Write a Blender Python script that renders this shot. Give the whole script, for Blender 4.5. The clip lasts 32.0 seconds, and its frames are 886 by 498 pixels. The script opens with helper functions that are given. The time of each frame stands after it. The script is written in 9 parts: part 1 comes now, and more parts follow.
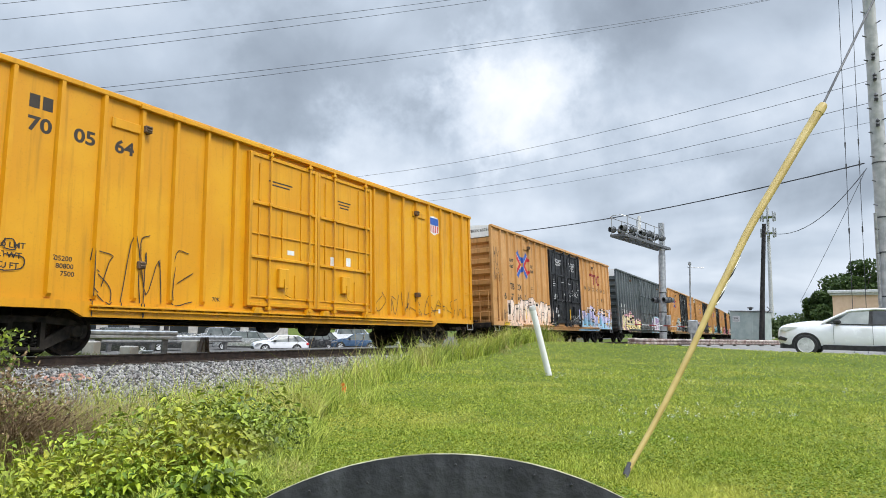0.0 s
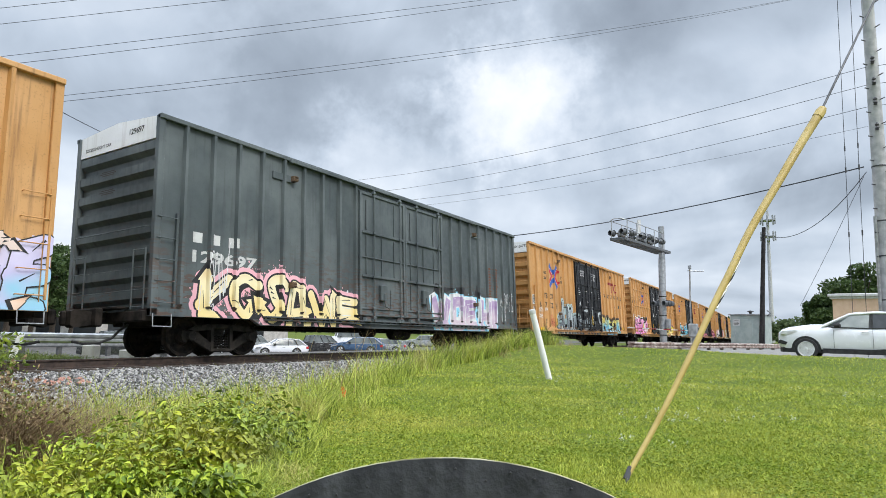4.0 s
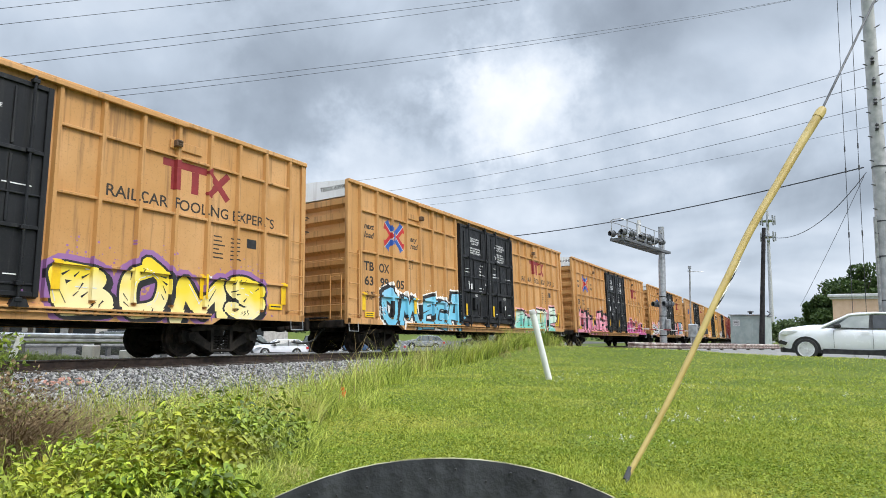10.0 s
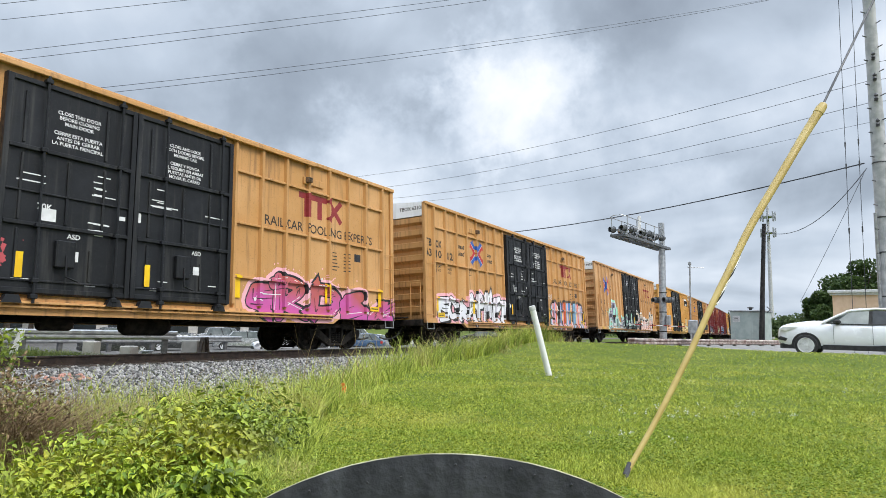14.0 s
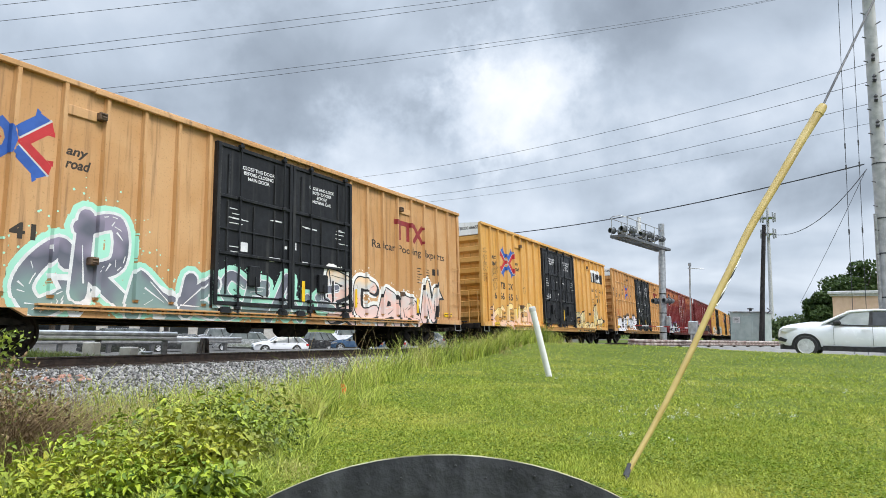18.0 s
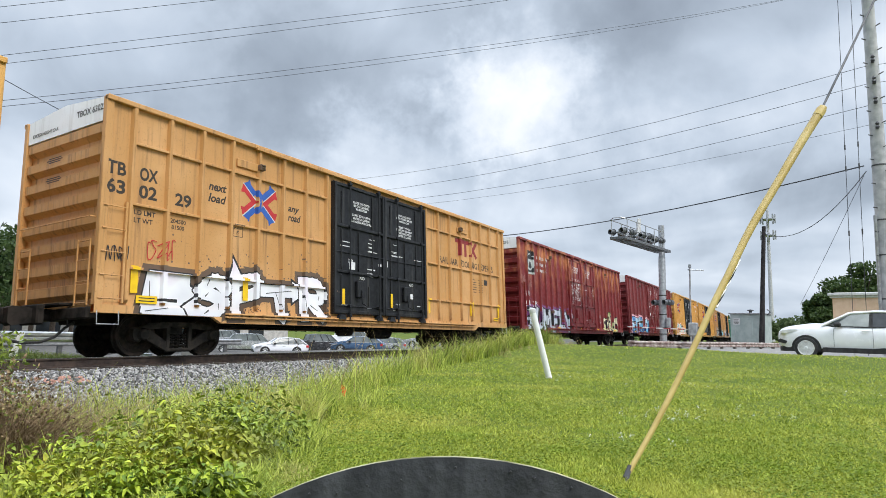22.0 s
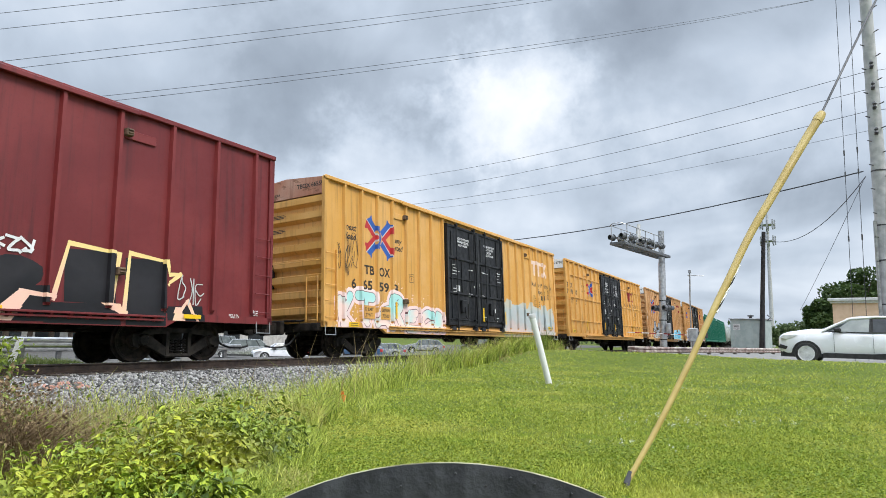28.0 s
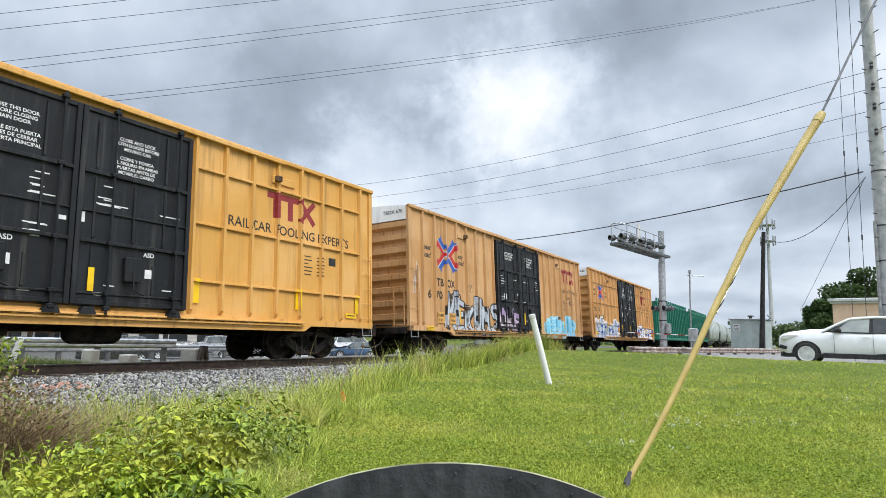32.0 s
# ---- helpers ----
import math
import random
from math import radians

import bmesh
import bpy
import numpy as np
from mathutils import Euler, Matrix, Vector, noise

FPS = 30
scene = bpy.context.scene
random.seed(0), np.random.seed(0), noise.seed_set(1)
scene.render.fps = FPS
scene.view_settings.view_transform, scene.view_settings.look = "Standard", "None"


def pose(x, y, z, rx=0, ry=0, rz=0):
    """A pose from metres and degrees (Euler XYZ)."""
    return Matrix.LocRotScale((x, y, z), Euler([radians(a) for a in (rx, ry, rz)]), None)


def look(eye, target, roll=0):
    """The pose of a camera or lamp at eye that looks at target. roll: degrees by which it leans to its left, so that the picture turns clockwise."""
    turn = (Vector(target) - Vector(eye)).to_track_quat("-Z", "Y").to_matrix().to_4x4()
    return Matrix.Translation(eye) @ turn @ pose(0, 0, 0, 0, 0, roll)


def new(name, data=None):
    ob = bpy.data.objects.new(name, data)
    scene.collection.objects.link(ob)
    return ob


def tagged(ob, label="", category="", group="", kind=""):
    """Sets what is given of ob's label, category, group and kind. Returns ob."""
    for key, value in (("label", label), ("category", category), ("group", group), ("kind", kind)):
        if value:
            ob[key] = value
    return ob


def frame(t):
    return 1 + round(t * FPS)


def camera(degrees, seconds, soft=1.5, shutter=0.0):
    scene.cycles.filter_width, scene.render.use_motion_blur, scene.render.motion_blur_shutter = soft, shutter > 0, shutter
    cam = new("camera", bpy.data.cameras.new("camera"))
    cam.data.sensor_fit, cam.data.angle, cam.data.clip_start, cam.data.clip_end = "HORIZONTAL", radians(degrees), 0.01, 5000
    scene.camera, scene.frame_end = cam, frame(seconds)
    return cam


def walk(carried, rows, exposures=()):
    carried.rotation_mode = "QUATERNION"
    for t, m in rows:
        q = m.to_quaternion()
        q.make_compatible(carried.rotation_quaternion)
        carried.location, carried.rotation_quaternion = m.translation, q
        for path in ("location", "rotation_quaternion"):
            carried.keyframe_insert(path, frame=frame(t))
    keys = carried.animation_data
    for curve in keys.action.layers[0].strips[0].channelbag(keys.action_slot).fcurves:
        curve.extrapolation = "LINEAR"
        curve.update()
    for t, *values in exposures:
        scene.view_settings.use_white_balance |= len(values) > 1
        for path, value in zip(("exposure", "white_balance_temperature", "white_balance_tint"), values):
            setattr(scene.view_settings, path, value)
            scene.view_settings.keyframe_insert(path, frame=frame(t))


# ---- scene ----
# The camera stands still and tilts very slightly; metres, x along the railway, y across it, z up.
EYE = Vector((0.0, 0.0, 0.66))
YAW, ROLL = radians(30.853), 1.44
cam = camera(70.64, 32.0, soft=0.75)


def aim(pitch):
    p = radians(pitch)
    return look(EYE, EYE + Vector((math.cos(p) * math.cos(YAW), math.cos(p) * math.sin(YAW), math.sin(p))), ROLL)


PITCHES = [(0, 7.199), (0.5, 7.199), (1, 7.201), (1.5, 7.206), (2, 7.206), (2.5, 7.228), (3, 7.298), (3.5, 7.396), (5.5, 7.806), (6, 7.774), (6.5, 7.731), (7, 7.673), (7.5, 7.622), (8, 7.597), (8.5, 7.593), (9, 7.597), (9.5, 7.604), (10, 7.559), (10.5, 7.433), (11, 7.278), (11.5, 7.141), (12, 7.087), (12.5, 7.109), (13, 7.131), (13.5, 7.169), (14, 7.194), (14.5, 7.198), (16.5, 7.278), (17, 7.278), (17.5, 7.28), (18, 7.284), (18.5, 7.28), (19, 7.278), (19.5, 7.278), (20, 7.278), (20.5, 7.294), (21, 7.345), (21.5, 7.385), (22, 7.43), (22.5, 7.471), (23, 7.509), (23.5, 7.543), (24, 7.586), (24.5, 7.613), (25, 7.627), (25.5, 7.635), (27.5, 7.904), (28, 7.925), (28.5, 7.938), (29, 7.945), (29.5, 7.962), (30, 7.98), (30.5, 7.985), (31, 7.978), (31.5, 7.958), (32, 7.951)]
walk(cam, [(t, aim(p)) for t, p in PITCHES])

# ---- light: an overcast sky with broken grey cloud ----
SUN_EL, SUN_ROT = radians(49), radians(197)
world = bpy.data.worlds.new("overcast_sky")
scene.world = world
world.use_nodes = True
wt = world.node_tree
wt.nodes.clear()


class Net:
    """Short hand for a node tree."""

    def __init__(self, tree):
        self.t = tree

    def n(self, kind, inputs=None):
        nd = self.t.nodes.new(kind)
        for k, v in (inputs or {}).items():
            self.put(nd.inputs[k], v)
        return nd

    def put(self, sock, v):
        if isinstance(v, bpy.types.NodeSocket):
            self.t.links.new(v, sock)
        else:
            sock.default_value = v

    def math(self, op, a, b=0.0, clamp=False):
        nd = self.n("ShaderNodeMath")
        nd.operation, nd.use_clamp = op, clamp
        self.put(nd.inputs[0], a)
        self.put(nd.inputs[1], b)
        return nd.outputs[0]

    def vmath(self, op, a, b=(0, 0, 0)):
        nd = self.n("ShaderNodeVectorMath")
        nd.operation = op
        self.put(nd.inputs[0], a)
        self.put(nd.inputs[1], b)
        return nd.outputs["Value"] if op == "DOT_PRODUCT" else nd.outputs[0]

    def noise(self, vec, scale, detail=4.0, rough=0.55, dist=0.0):
        nd = self.n("ShaderNodeTexNoise", {"Vector": vec, "Scale": scale, "Detail": detail, "Roughness": rough, "Distortion": dist})
        return nd.outputs[0]

    def ramp(self, fac, stops):
        nd = self.n("ShaderNodeValToRGB", {0: fac})
        els = nd.color_ramp.elements
        while len(els) > 1:
            els.remove(els[-1])
        els[0].position, els[0].color = stops[0][0], (*stops[0][1], 1)
        for pos, col in stops[1:]:
            e = els.new(pos)
            e.color = (*col, 1)
        return nd.outputs[0]

    def mix(self, fac, a, b, blend="MIX"):
        nd = self.n("ShaderNodeMix")
        nd.data_type, nd.blend_type = "RGBA", blend
        for key, v in ((0, fac), (6, a), (7, b)):
            if isinstance(v, tuple) and len(v) == 3:
                v = (*v, 1)
            self.put(nd.inputs[key], v)
        return nd.outputs[2]

    def maprange(self, v, a, b, c, d):
        nd = self.n("ShaderNodeMapRange", {0: v, 1: a, 2: b, 3: c, 4: d})
        nd.interpolation_type = "SMOOTHSTEP"
        return nd.outputs[0]


w = Net(wt)
ray = w.n("ShaderNodeTexCoord").outputs["Generated"]
sky = w.n("ShaderNodeTexSky")
sky.sky_type, sky.sun_disc, sky.sun_elevation, sky.sun_rotation, sky.dust_density = "NISHITA", False, SUN_EL, SUN_ROT, 3.0
sep = w.n("ShaderNodeSeparateXYZ", {0: ray})
up = w.math("MAXIMUM", w.math("ADD", sep.outputs[2], 0.16), 0.05)
flat = w.n("ShaderNodeCombineXYZ", {0: w.math("DIVIDE", sep.outputs[0], up), 1: w.math("DIVIDE", sep.outputs[1], up), 2: 0.0}).outputs[0]
big = w.noise(flat, 0.85, 4.0, 0.45, 0.3)
fine = w.noise(ray, 5.5, 6.0, 0.55, 0.4)
val = w.math("ADD", w.math("MULTIPLY", big, 0.75), w.math("MULTIPLY", fine, 0.25))


def toward(dx, dy):
    """A direction in the sky, by angles (degrees) right of and above the middle of the view."""
    a, e = YAW - radians(dx), radians(7.1 + dy)
    return Vector((math.cos(e) * math.cos(a), math.cos(e) * math.sin(a), math.sin(e)))


puff = w.n("ShaderNodeTexNoise", {"Vector": ray, "Scale": 9.0, "Detail": 5.0, "Roughness": 0.6}).outputs["Color"]
wisp = w.n("ShaderNodeVectorMath")
wisp.operation = "MULTIPLY_ADD"
w.put(wisp.inputs[0], puff)
wisp.inputs[1].default_value, wisp.inputs[2].default_value = (0.26, 0.26, 0.26), (-0.13, -0.13, -0.13)
torn = w.vmath("NORMALIZE", w.vmath("ADD", ray, wisp.outputs[0]))


def cloud(val, dx, dy, wide, amount):
    d = toward(dx, dy)
    dot = w.vmath("DOT_PRODUCT", torn, tuple(d))
    return w.math("ADD", val, w.math("MULTIPLY", w.maprange(dot, math.cos(radians(wide)), 1.0, 0.0, 1.0), amount))


for dx, dy, wide, amount in ((5.5, 14.0, 8, 0.12), (2.0, 12.5, 7, 0.08), (-2, 20, 12, -0.05), (-7, 7.0, 7, 0.08), (15, 5, 14, 0.06), (-9, 4, 12, 0.08), (-30, 8, 18, 0.05), (26, 18, 16, -0.11),
                             (-9, 16.0, 14, -0.07), (-17, 12.0, 10, -0.03), (5.2, 13.0, 6, 0.02), (14.5, 17.5, 8, -0.02), (20, 12, 8, -0.03), (17, -1, 7, -0.03)):
    val = cloud(val, dx, dy, wide, amount)
val = w.math("ADD", w.math("MULTIPLY", w.math("SUBTRACT", val, 0.5), 0.82), 0.515)
tone = w.ramp(val, [(0.30, (0.20, 0.235, 0.29)), (0.42, (0.32, 0.375, 0.45)), (0.50, (0.46, 0.53, 0.625)), (0.58, (0.62, 0.685, 0.775)), (0.68, (0.84, 0.87, 0.90))])
veil = w.mix(0.93, w.mix(1.0, sky.outputs[0], (0.10, 0.10, 0.10), "MULTIPLY"), tone)
high = w.maprange(sep.outputs[2], 0.46, 0.95, 1.0, 3.7)
bg = w.n("ShaderNodeBackground", {"Color": veil, "Strength": high})
w.t.links.new(bg.outputs[0], w.n("ShaderNodeOutputWorld").inputs[0])

sun = new("sun", bpy.data.lights.new("sun", "SUN"))
sun.data.energy, sun.data.angle, sun.data.color = 1.8, radians(24), (1.0, 0.97, 0.92)
sun.matrix_world = look((0, 0, 40), Vector((0, 0, 40)) - Vector((-0.20, -0.66, 0.80)))
scene.view_settings.exposure = 0.37

# ---- materials ----


def material(name, shade, rough=0.6, metal=0.0, bump=0.0, bump_scale=60.0, spec=0.5):
    """shade(net, coords) gives a colour socket or a colour; coords are in the object's own metres."""
    m = bpy.data.materials.new(name)
    m.use_nodes = True
    t = Net(m.node_tree)
    b = m.node_tree.nodes["Principled BSDF"]
    co = t.n("ShaderNodeTexCoord").outputs["Object"]
    col = shade(t, co) if callable(shade) else shade
    if isinstance(col, tuple):
        col = (*col, 1)
    t.put(b.inputs["Base Color"], col)
    b.inputs["Metallic"].default_value = metal
    b.inputs["Specular IOR Level"].default_value = spec
    t.put(b.inputs["Roughness"], t.maprange(t.noise(co, 7.0, 4.0), 0.3, 0.7, max(rough - 0.1, 0.02), min(rough + 0.1, 1.0)))
    if bump:
        t.put(b.inputs["Normal"], t.n("ShaderNodeBump", {"Strength": bump, "Distance": 0.02, "Height": t.noise(co, bump_scale, 6.0)}).outputs[0])
    return m


def leafy(m, share=0.28):
    """Let light through thin leaves."""
    t = m.node_tree
    b = t.nodes["Principled BSDF"]
    tr, mx = t.nodes.new("ShaderNodeBsdfTranslucent"), t.nodes.new("ShaderNodeMixShader")
    mx.inputs[0].default_value = share
    t.links.new(b.inputs["Base Color"].links[0].from_socket, tr.inputs[0])
    t.links.new(b.outputs[0], mx.inputs[1])
    t.links.new(tr.outputs[0], mx.inputs[2])
    t.links.new(mx.outputs[0], t.nodes["Material Output"].inputs[0])
    return m


def two(a, b, scale=3.0, detail=5.0, lo=0.35, hi=0.65):
    """A colour that wanders between a and b."""
    return lambda t, co: t.mix(t.maprange(t.noise(co, scale, detail), lo, hi, 0.0, 1.0), a, b)


def paint(base, fade, grime, dirt=0.5, rust=0.0, seed=0.0):
    """Weathered railway car paint: faded patches, vertical streaks of grime, a little rust."""

    def shade(t, co):
        here = t.vmath("ADD", co, (seed, seed * 0.7, 0.0))
        c = t.mix(t.maprange(t.noise(here, 0.55, 3.0), 0.4, 0.68, 0.0, 1.0), base, fade)
        streak = t.noise(t.vmath("MULTIPLY", here, (7.0, 7.0, 0.35)), 1.0, 5.0, 0.6)
        c = t.mix(t.math("MULTIPLY", t.maprange(streak, 0.5, 0.75, 0.0, 1.0), dirt), c, grime)
        specks = t.noise(here, 26.0, 5.0, 0.65)
        c = t.mix(t.math("MULTIPLY", t.maprange(specks, 0.55, 0.72, 0.0, 1.0), dirt * 0.5), c, grime)
        if rust:
            spot = t.math("MULTIPLY", t.maprange(t.noise(t.vmath("MULTIPLY", here, (1.0, 1.0, 2.2)), 1.7, 8.0, 0.7), 0.56, 0.6, 0.0, 1.0), rust)
            c = t.mix(spot, c, (0.16, 0.065, 0.03))
        return c

    return shade


def linear(r, g, b):
    """A base colour from its everyday 0-255 look."""
    return tuple(((v / 255) / 12.92 if v <= 10 else (((v / 255) + 0.055) / 1.055) ** 2.4) for v in (r, g, b))


BUFF = material("buff_paint", paint(linear(192, 142, 84), linear(206, 158, 104), linear(96, 66, 42), 0.7), 0.55, bump=0.08)
BUFF_TWO = material("buff_paint_worn", paint(linear(190, 142, 90), linear(204, 160, 112), linear(100, 68, 44), 0.7, 0.0, 3.0), 0.6, bump=0.08)
YELLOW = material("yellow_paint", paint(linear(210, 146, 8), linear(218, 158, 18), linear(128, 88, 18), 0.4, 0.0, 5.0), 0.45, bump=0.05)
AMBER = material("fresh_amber_paint", paint(linear(210, 156, 76), linear(220, 170, 100), linear(124, 88, 46), 0.5, 0.0, 7.0), 0.5, bump=0.06)


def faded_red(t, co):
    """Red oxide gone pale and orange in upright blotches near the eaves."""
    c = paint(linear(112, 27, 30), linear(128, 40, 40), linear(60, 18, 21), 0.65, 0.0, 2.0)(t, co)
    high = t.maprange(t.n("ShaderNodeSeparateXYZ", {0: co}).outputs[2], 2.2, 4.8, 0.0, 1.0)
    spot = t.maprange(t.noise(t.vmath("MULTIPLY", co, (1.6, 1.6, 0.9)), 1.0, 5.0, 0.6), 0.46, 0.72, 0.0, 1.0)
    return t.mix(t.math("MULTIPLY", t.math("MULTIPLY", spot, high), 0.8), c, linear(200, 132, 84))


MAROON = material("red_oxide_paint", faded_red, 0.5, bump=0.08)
DARK_MAROON = material("dark_maroon_paint", paint(linear(108, 31, 33), linear(122, 43, 43), linear(62, 21, 23), 0.6, 0.0, 9.0), 0.5, bump=0.08)
def charcoal_shade(t, co):
    """Faded grey-green charcoal, its paint flaking off in small level chips low down."""
    c = paint(linear(70, 78, 80), linear(96, 103, 104), linear(46, 48, 50), 0.5, 0.0, 4.0)(t, co)
    low = t.maprange(t.n("ShaderNodeSeparateXYZ", {0: co}).outputs[2], 1.4, 3.3, 0.62, 0.0)
    area = t.maprange(t.noise(co, 0.7, 3.0), 0.40, 0.55, 0.0, 1.0)
    chips = t.maprange(t.noise(t.vmath("MULTIPLY", co, (3.0, 3.0, 14.0)), 1.0, 3.0, 0.5), 0.52, 0.55, 0.0, 1.0)
    return t.mix(t.math("MULTIPLY", t.math("MULTIPLY", chips, area), low), c, (0.10, 0.042, 0.022))


CHARCOAL = material("faded_charcoal_paint", charcoal_shade, 0.55, bump=0.08)
DOOR_BLACK = material("black_door_paint", paint(linear(20, 21, 24), linear(40, 42, 47), linear(92, 90, 86), 0.32, 0.0, 6.0), 0.5, bump=0.06, spec=0.35)
GREEN = material("green_paint", paint(linear(20, 104, 84), linear(40, 120, 100), linear(20, 60, 50), 0.4), 0.5, bump=0.06)
PALE = material("pale_grey_paint", paint(linear(176, 182, 180), linear(190, 194, 192), linear(110, 110, 104), 0.5), 0.5, bump=0.06)
GALV = material("galvanised_roof", paint(linear(232, 232, 230), linear(240, 240, 240), linear(166, 156, 146), 0.35, 0.0, 8.0), 0.5, 0.0, bump=0.05)
RUST_ROOF = material("rusted_roof", paint(linear(168, 110, 84), linear(186, 150, 130), linear(110, 60, 44), 0.6, 0.7, 8.0), 0.7, bump=0.1)
UNDER = material("grimy_underframe", two((0.010, 0.009, 0.008), (0.034, 0.028, 0.024), 4.0), 0.9, bump=0.2, spec=0.15)
CAST = material("dusty_cast_steel", two((0.014, 0.013, 0.012), (0.04, 0.034, 0.029), 5.0), 0.85, bump=0.2, spec=0.2)
WHEEL = material("dark_wheel_steel", two((0.012, 0.011, 0.010), (0.04, 0.030, 0.024), 6.0), 0.8, bump=0.15, spec=0.2)
LATCH = material("rusted_latch_steel", two((0.06, 0.035, 0.022), (0.16, 0.10, 0.06), 9.0), 0.8, bump=0.2)
RAIL = material("rusty_rail", two((0.030, 0.020, 0.016), (0.065, 0.042, 0.032), 8.0), 0.75, bump=0.2)
RAIL_TOP = material("polished_rail_head", two((0.30, 0.29, 0.28), (0.45, 0.44, 0.43), 6.0), 0.25, 0.9)
TIE = material("creosoted_timber", two((0.05, 0.04, 0.033), (0.11, 0.09, 0.075), 12.0), 0.85, bump=0.3)
STONE = material("grey_ballast_stone", lambda t, co: t.mix(t.math("POWER", t.n("ShaderNodeNewGeometry").outputs["Random Per Island"], 1.3), (0.05, 0.05, 0.05), (0.50, 0.49, 0.47)), 0.9, bump=0.3, spec=0.25)
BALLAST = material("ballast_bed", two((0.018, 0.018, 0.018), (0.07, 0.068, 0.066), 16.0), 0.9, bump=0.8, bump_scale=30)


# turf greens set dark: shade between the grass blades is painted in
def turf_shade(t, co):
    c = t.mix(t.maprange(t.noise(co, 0.35, 3.0), 0.35, 0.65, 0.0, 1.0), (0.085, 0.12, 0.014), (0.125, 0.155, 0.022))
    c = t.mix(t.math("MULTIPLY", t.maprange(t.noise(co, 2.3, 5.0), 0.5, 0.75, 0.0, 1.0), 0.6), c, (0.12, 0.13, 0.035))
    return t.mix(t.math("MULTIPLY", t.maprange(t.noise(co, 40.0, 4.0), 0.4, 0.7, 0.0, 1.0), 0.6), c, (0.05, 0.08, 0.012))


TURF = material("shaded_mown_turf", turf_shade, 0.9, bump=0.6, bump_scale=45, spec=0.15)


def blade_shade(a, b, c):
    def shade(t, co):
        r = t.n("ShaderNodeNewGeometry").outputs["Random Per Island"]
        k = t.mix(r, a, b)
        return t.mix(t.math("MULTIPLY", t.maprange(t.noise(co, 1.6, 5.0), 0.48, 0.68, 0.0, 1.0), 0.6), k, c)

    return shade


def lawn_shade(t, co):
    """Mown grass: each blade its own green, in darker clover patches and paler dry ones."""
    k = t.mix(t.math("POWER", t.n("ShaderNodeNewGeometry").outputs["Random Per Island"], 1.1), (0.125, 0.185, 0.014), (0.58, 0.62, 0.095))
    k = t.mix(t.math("MULTIPLY", t.maprange(t.noise(co, 3.2, 4.0, 0.6), 0.52, 0.64, 0.0, 1.0), 0.5), k, (0.19, 0.32, 0.022))
    k = t.mix(t.math("MULTIPLY", t.maprange(t.noise(co, 0.55, 5.0, 0.65), 0.47, 0.66, 0.0, 1.0), 0.6), k, (0.62, 0.57, 0.12))
    return t.mix(t.math("MULTIPLY", t.maprange(t.noise(co, 14.0, 3.0), 0.58, 0.70, 0.0, 1.0), 0.45), k, (0.10, 0.17, 0.014))


CLOVER = material("clover_leaves", blade_shade((0.08, 0.135, 0.010), (0.27, 0.36, 0.035), (0.34, 0.36, 0.05)), 0.55, spec=0.3)
GRASS = material("lawn_blades", lawn_shade, 0.55, spec=0.3)
WEED = material("tall_grass_blades", blade_shade((0.10, 0.165, 0.018), (0.62, 0.68, 0.13), (0.70, 0.58, 0.25)), 0.6, spec=0.25)
VERGE = material("verge_blades", blade_shade((0.09, 0.14, 0.03), (0.20, 0.24, 0.07), (0.26, 0.24, 0.11)), 0.6, spec=0.25)
LEAF = material("fresh_leaves", blade_shade((0.042, 0.075, 0.010), (0.30, 0.39, 0.040), (0.44, 0.43, 0.045)), 0.42, spec=0.45)
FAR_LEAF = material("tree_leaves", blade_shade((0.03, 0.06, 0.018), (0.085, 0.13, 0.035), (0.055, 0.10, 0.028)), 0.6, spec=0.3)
# leaf green paled: the haze of distance is put into the colour
HAZY_LEAF = material("hazed_tree_leaves", blade_shade((0.07, 0.11, 0.045), (0.13, 0.17, 0.07), (0.10, 0.14, 0.055)), 0.6, spec=0.2)
LEAF_YELLOW = material("yellowing_leaves", blade_shade((0.08, 0.16, 0.014), (0.46, 0.54, 0.045), (0.60, 0.50, 0.06)), 0.5, spec=0.35)
DRY = material("dead_stalks", blade_shade((0.06, 0.038, 0.022), (0.34, 0.24, 0.13), (0.14, 0.09, 0.05)), 0.85, spec=0.2)
STRAW = material("dry_straw", blade_shade((0.30, 0.22, 0.10), (0.42, 0.33, 0.17), (0.26, 0.2, 0.1)), 0.8, spec=0.2)
for leaf_mat in (GRASS, CLOVER, WEED, VERGE, LEAF, LEAF_YELLOW, FAR_LEAF, HAZY_LEAF):
    leafy(leaf_mat, 0.16 if leaf_mat in (LEAF, LEAF_YELLOW) else 0.28)
BARK = material("bark", two((0.06, 0.045, 0.03), (0.13, 0.10, 0.075), 14.0), 0.9, bump=0.5)


def plain(name, rgb, rough=0.55, metal=0.0):
    """Paint with slight unevenness."""
    c = linear(*rgb)
    return material(name, two(tuple(v * 0.88 for v in c), tuple(min(v * 1.08, 0.85) for v in c), 5.0), rough, metal)


BLACKISH = plain("black_lettering", (52, 44, 36), 0.6)
WHITE = plain("white_paint", (238, 238, 237), 0.5)
DULL_WHITE = plain("weathered_white", (196, 196, 194), 0.6)
RED = plain("red_stencil", (186, 44, 48), 0.55)
BLUE = plain("blue_stencil", (44, 88, 168), 0.55)
OXIDE = plain("dark_red_stencil", (140, 44, 46), 0.55)
ROSE_GREY = plain("faded_rose_grey_marker", (176, 130, 122), 0.6)
FADED_ROSE = plain("bleached_rose_stencil", (232, 204, 188), 0.6)
REFLECT = plain("yellow_reflector", (240, 190, 16), 0.4)
ORANGE = plain("orange_plastic", (240, 96, 30), 0.5)
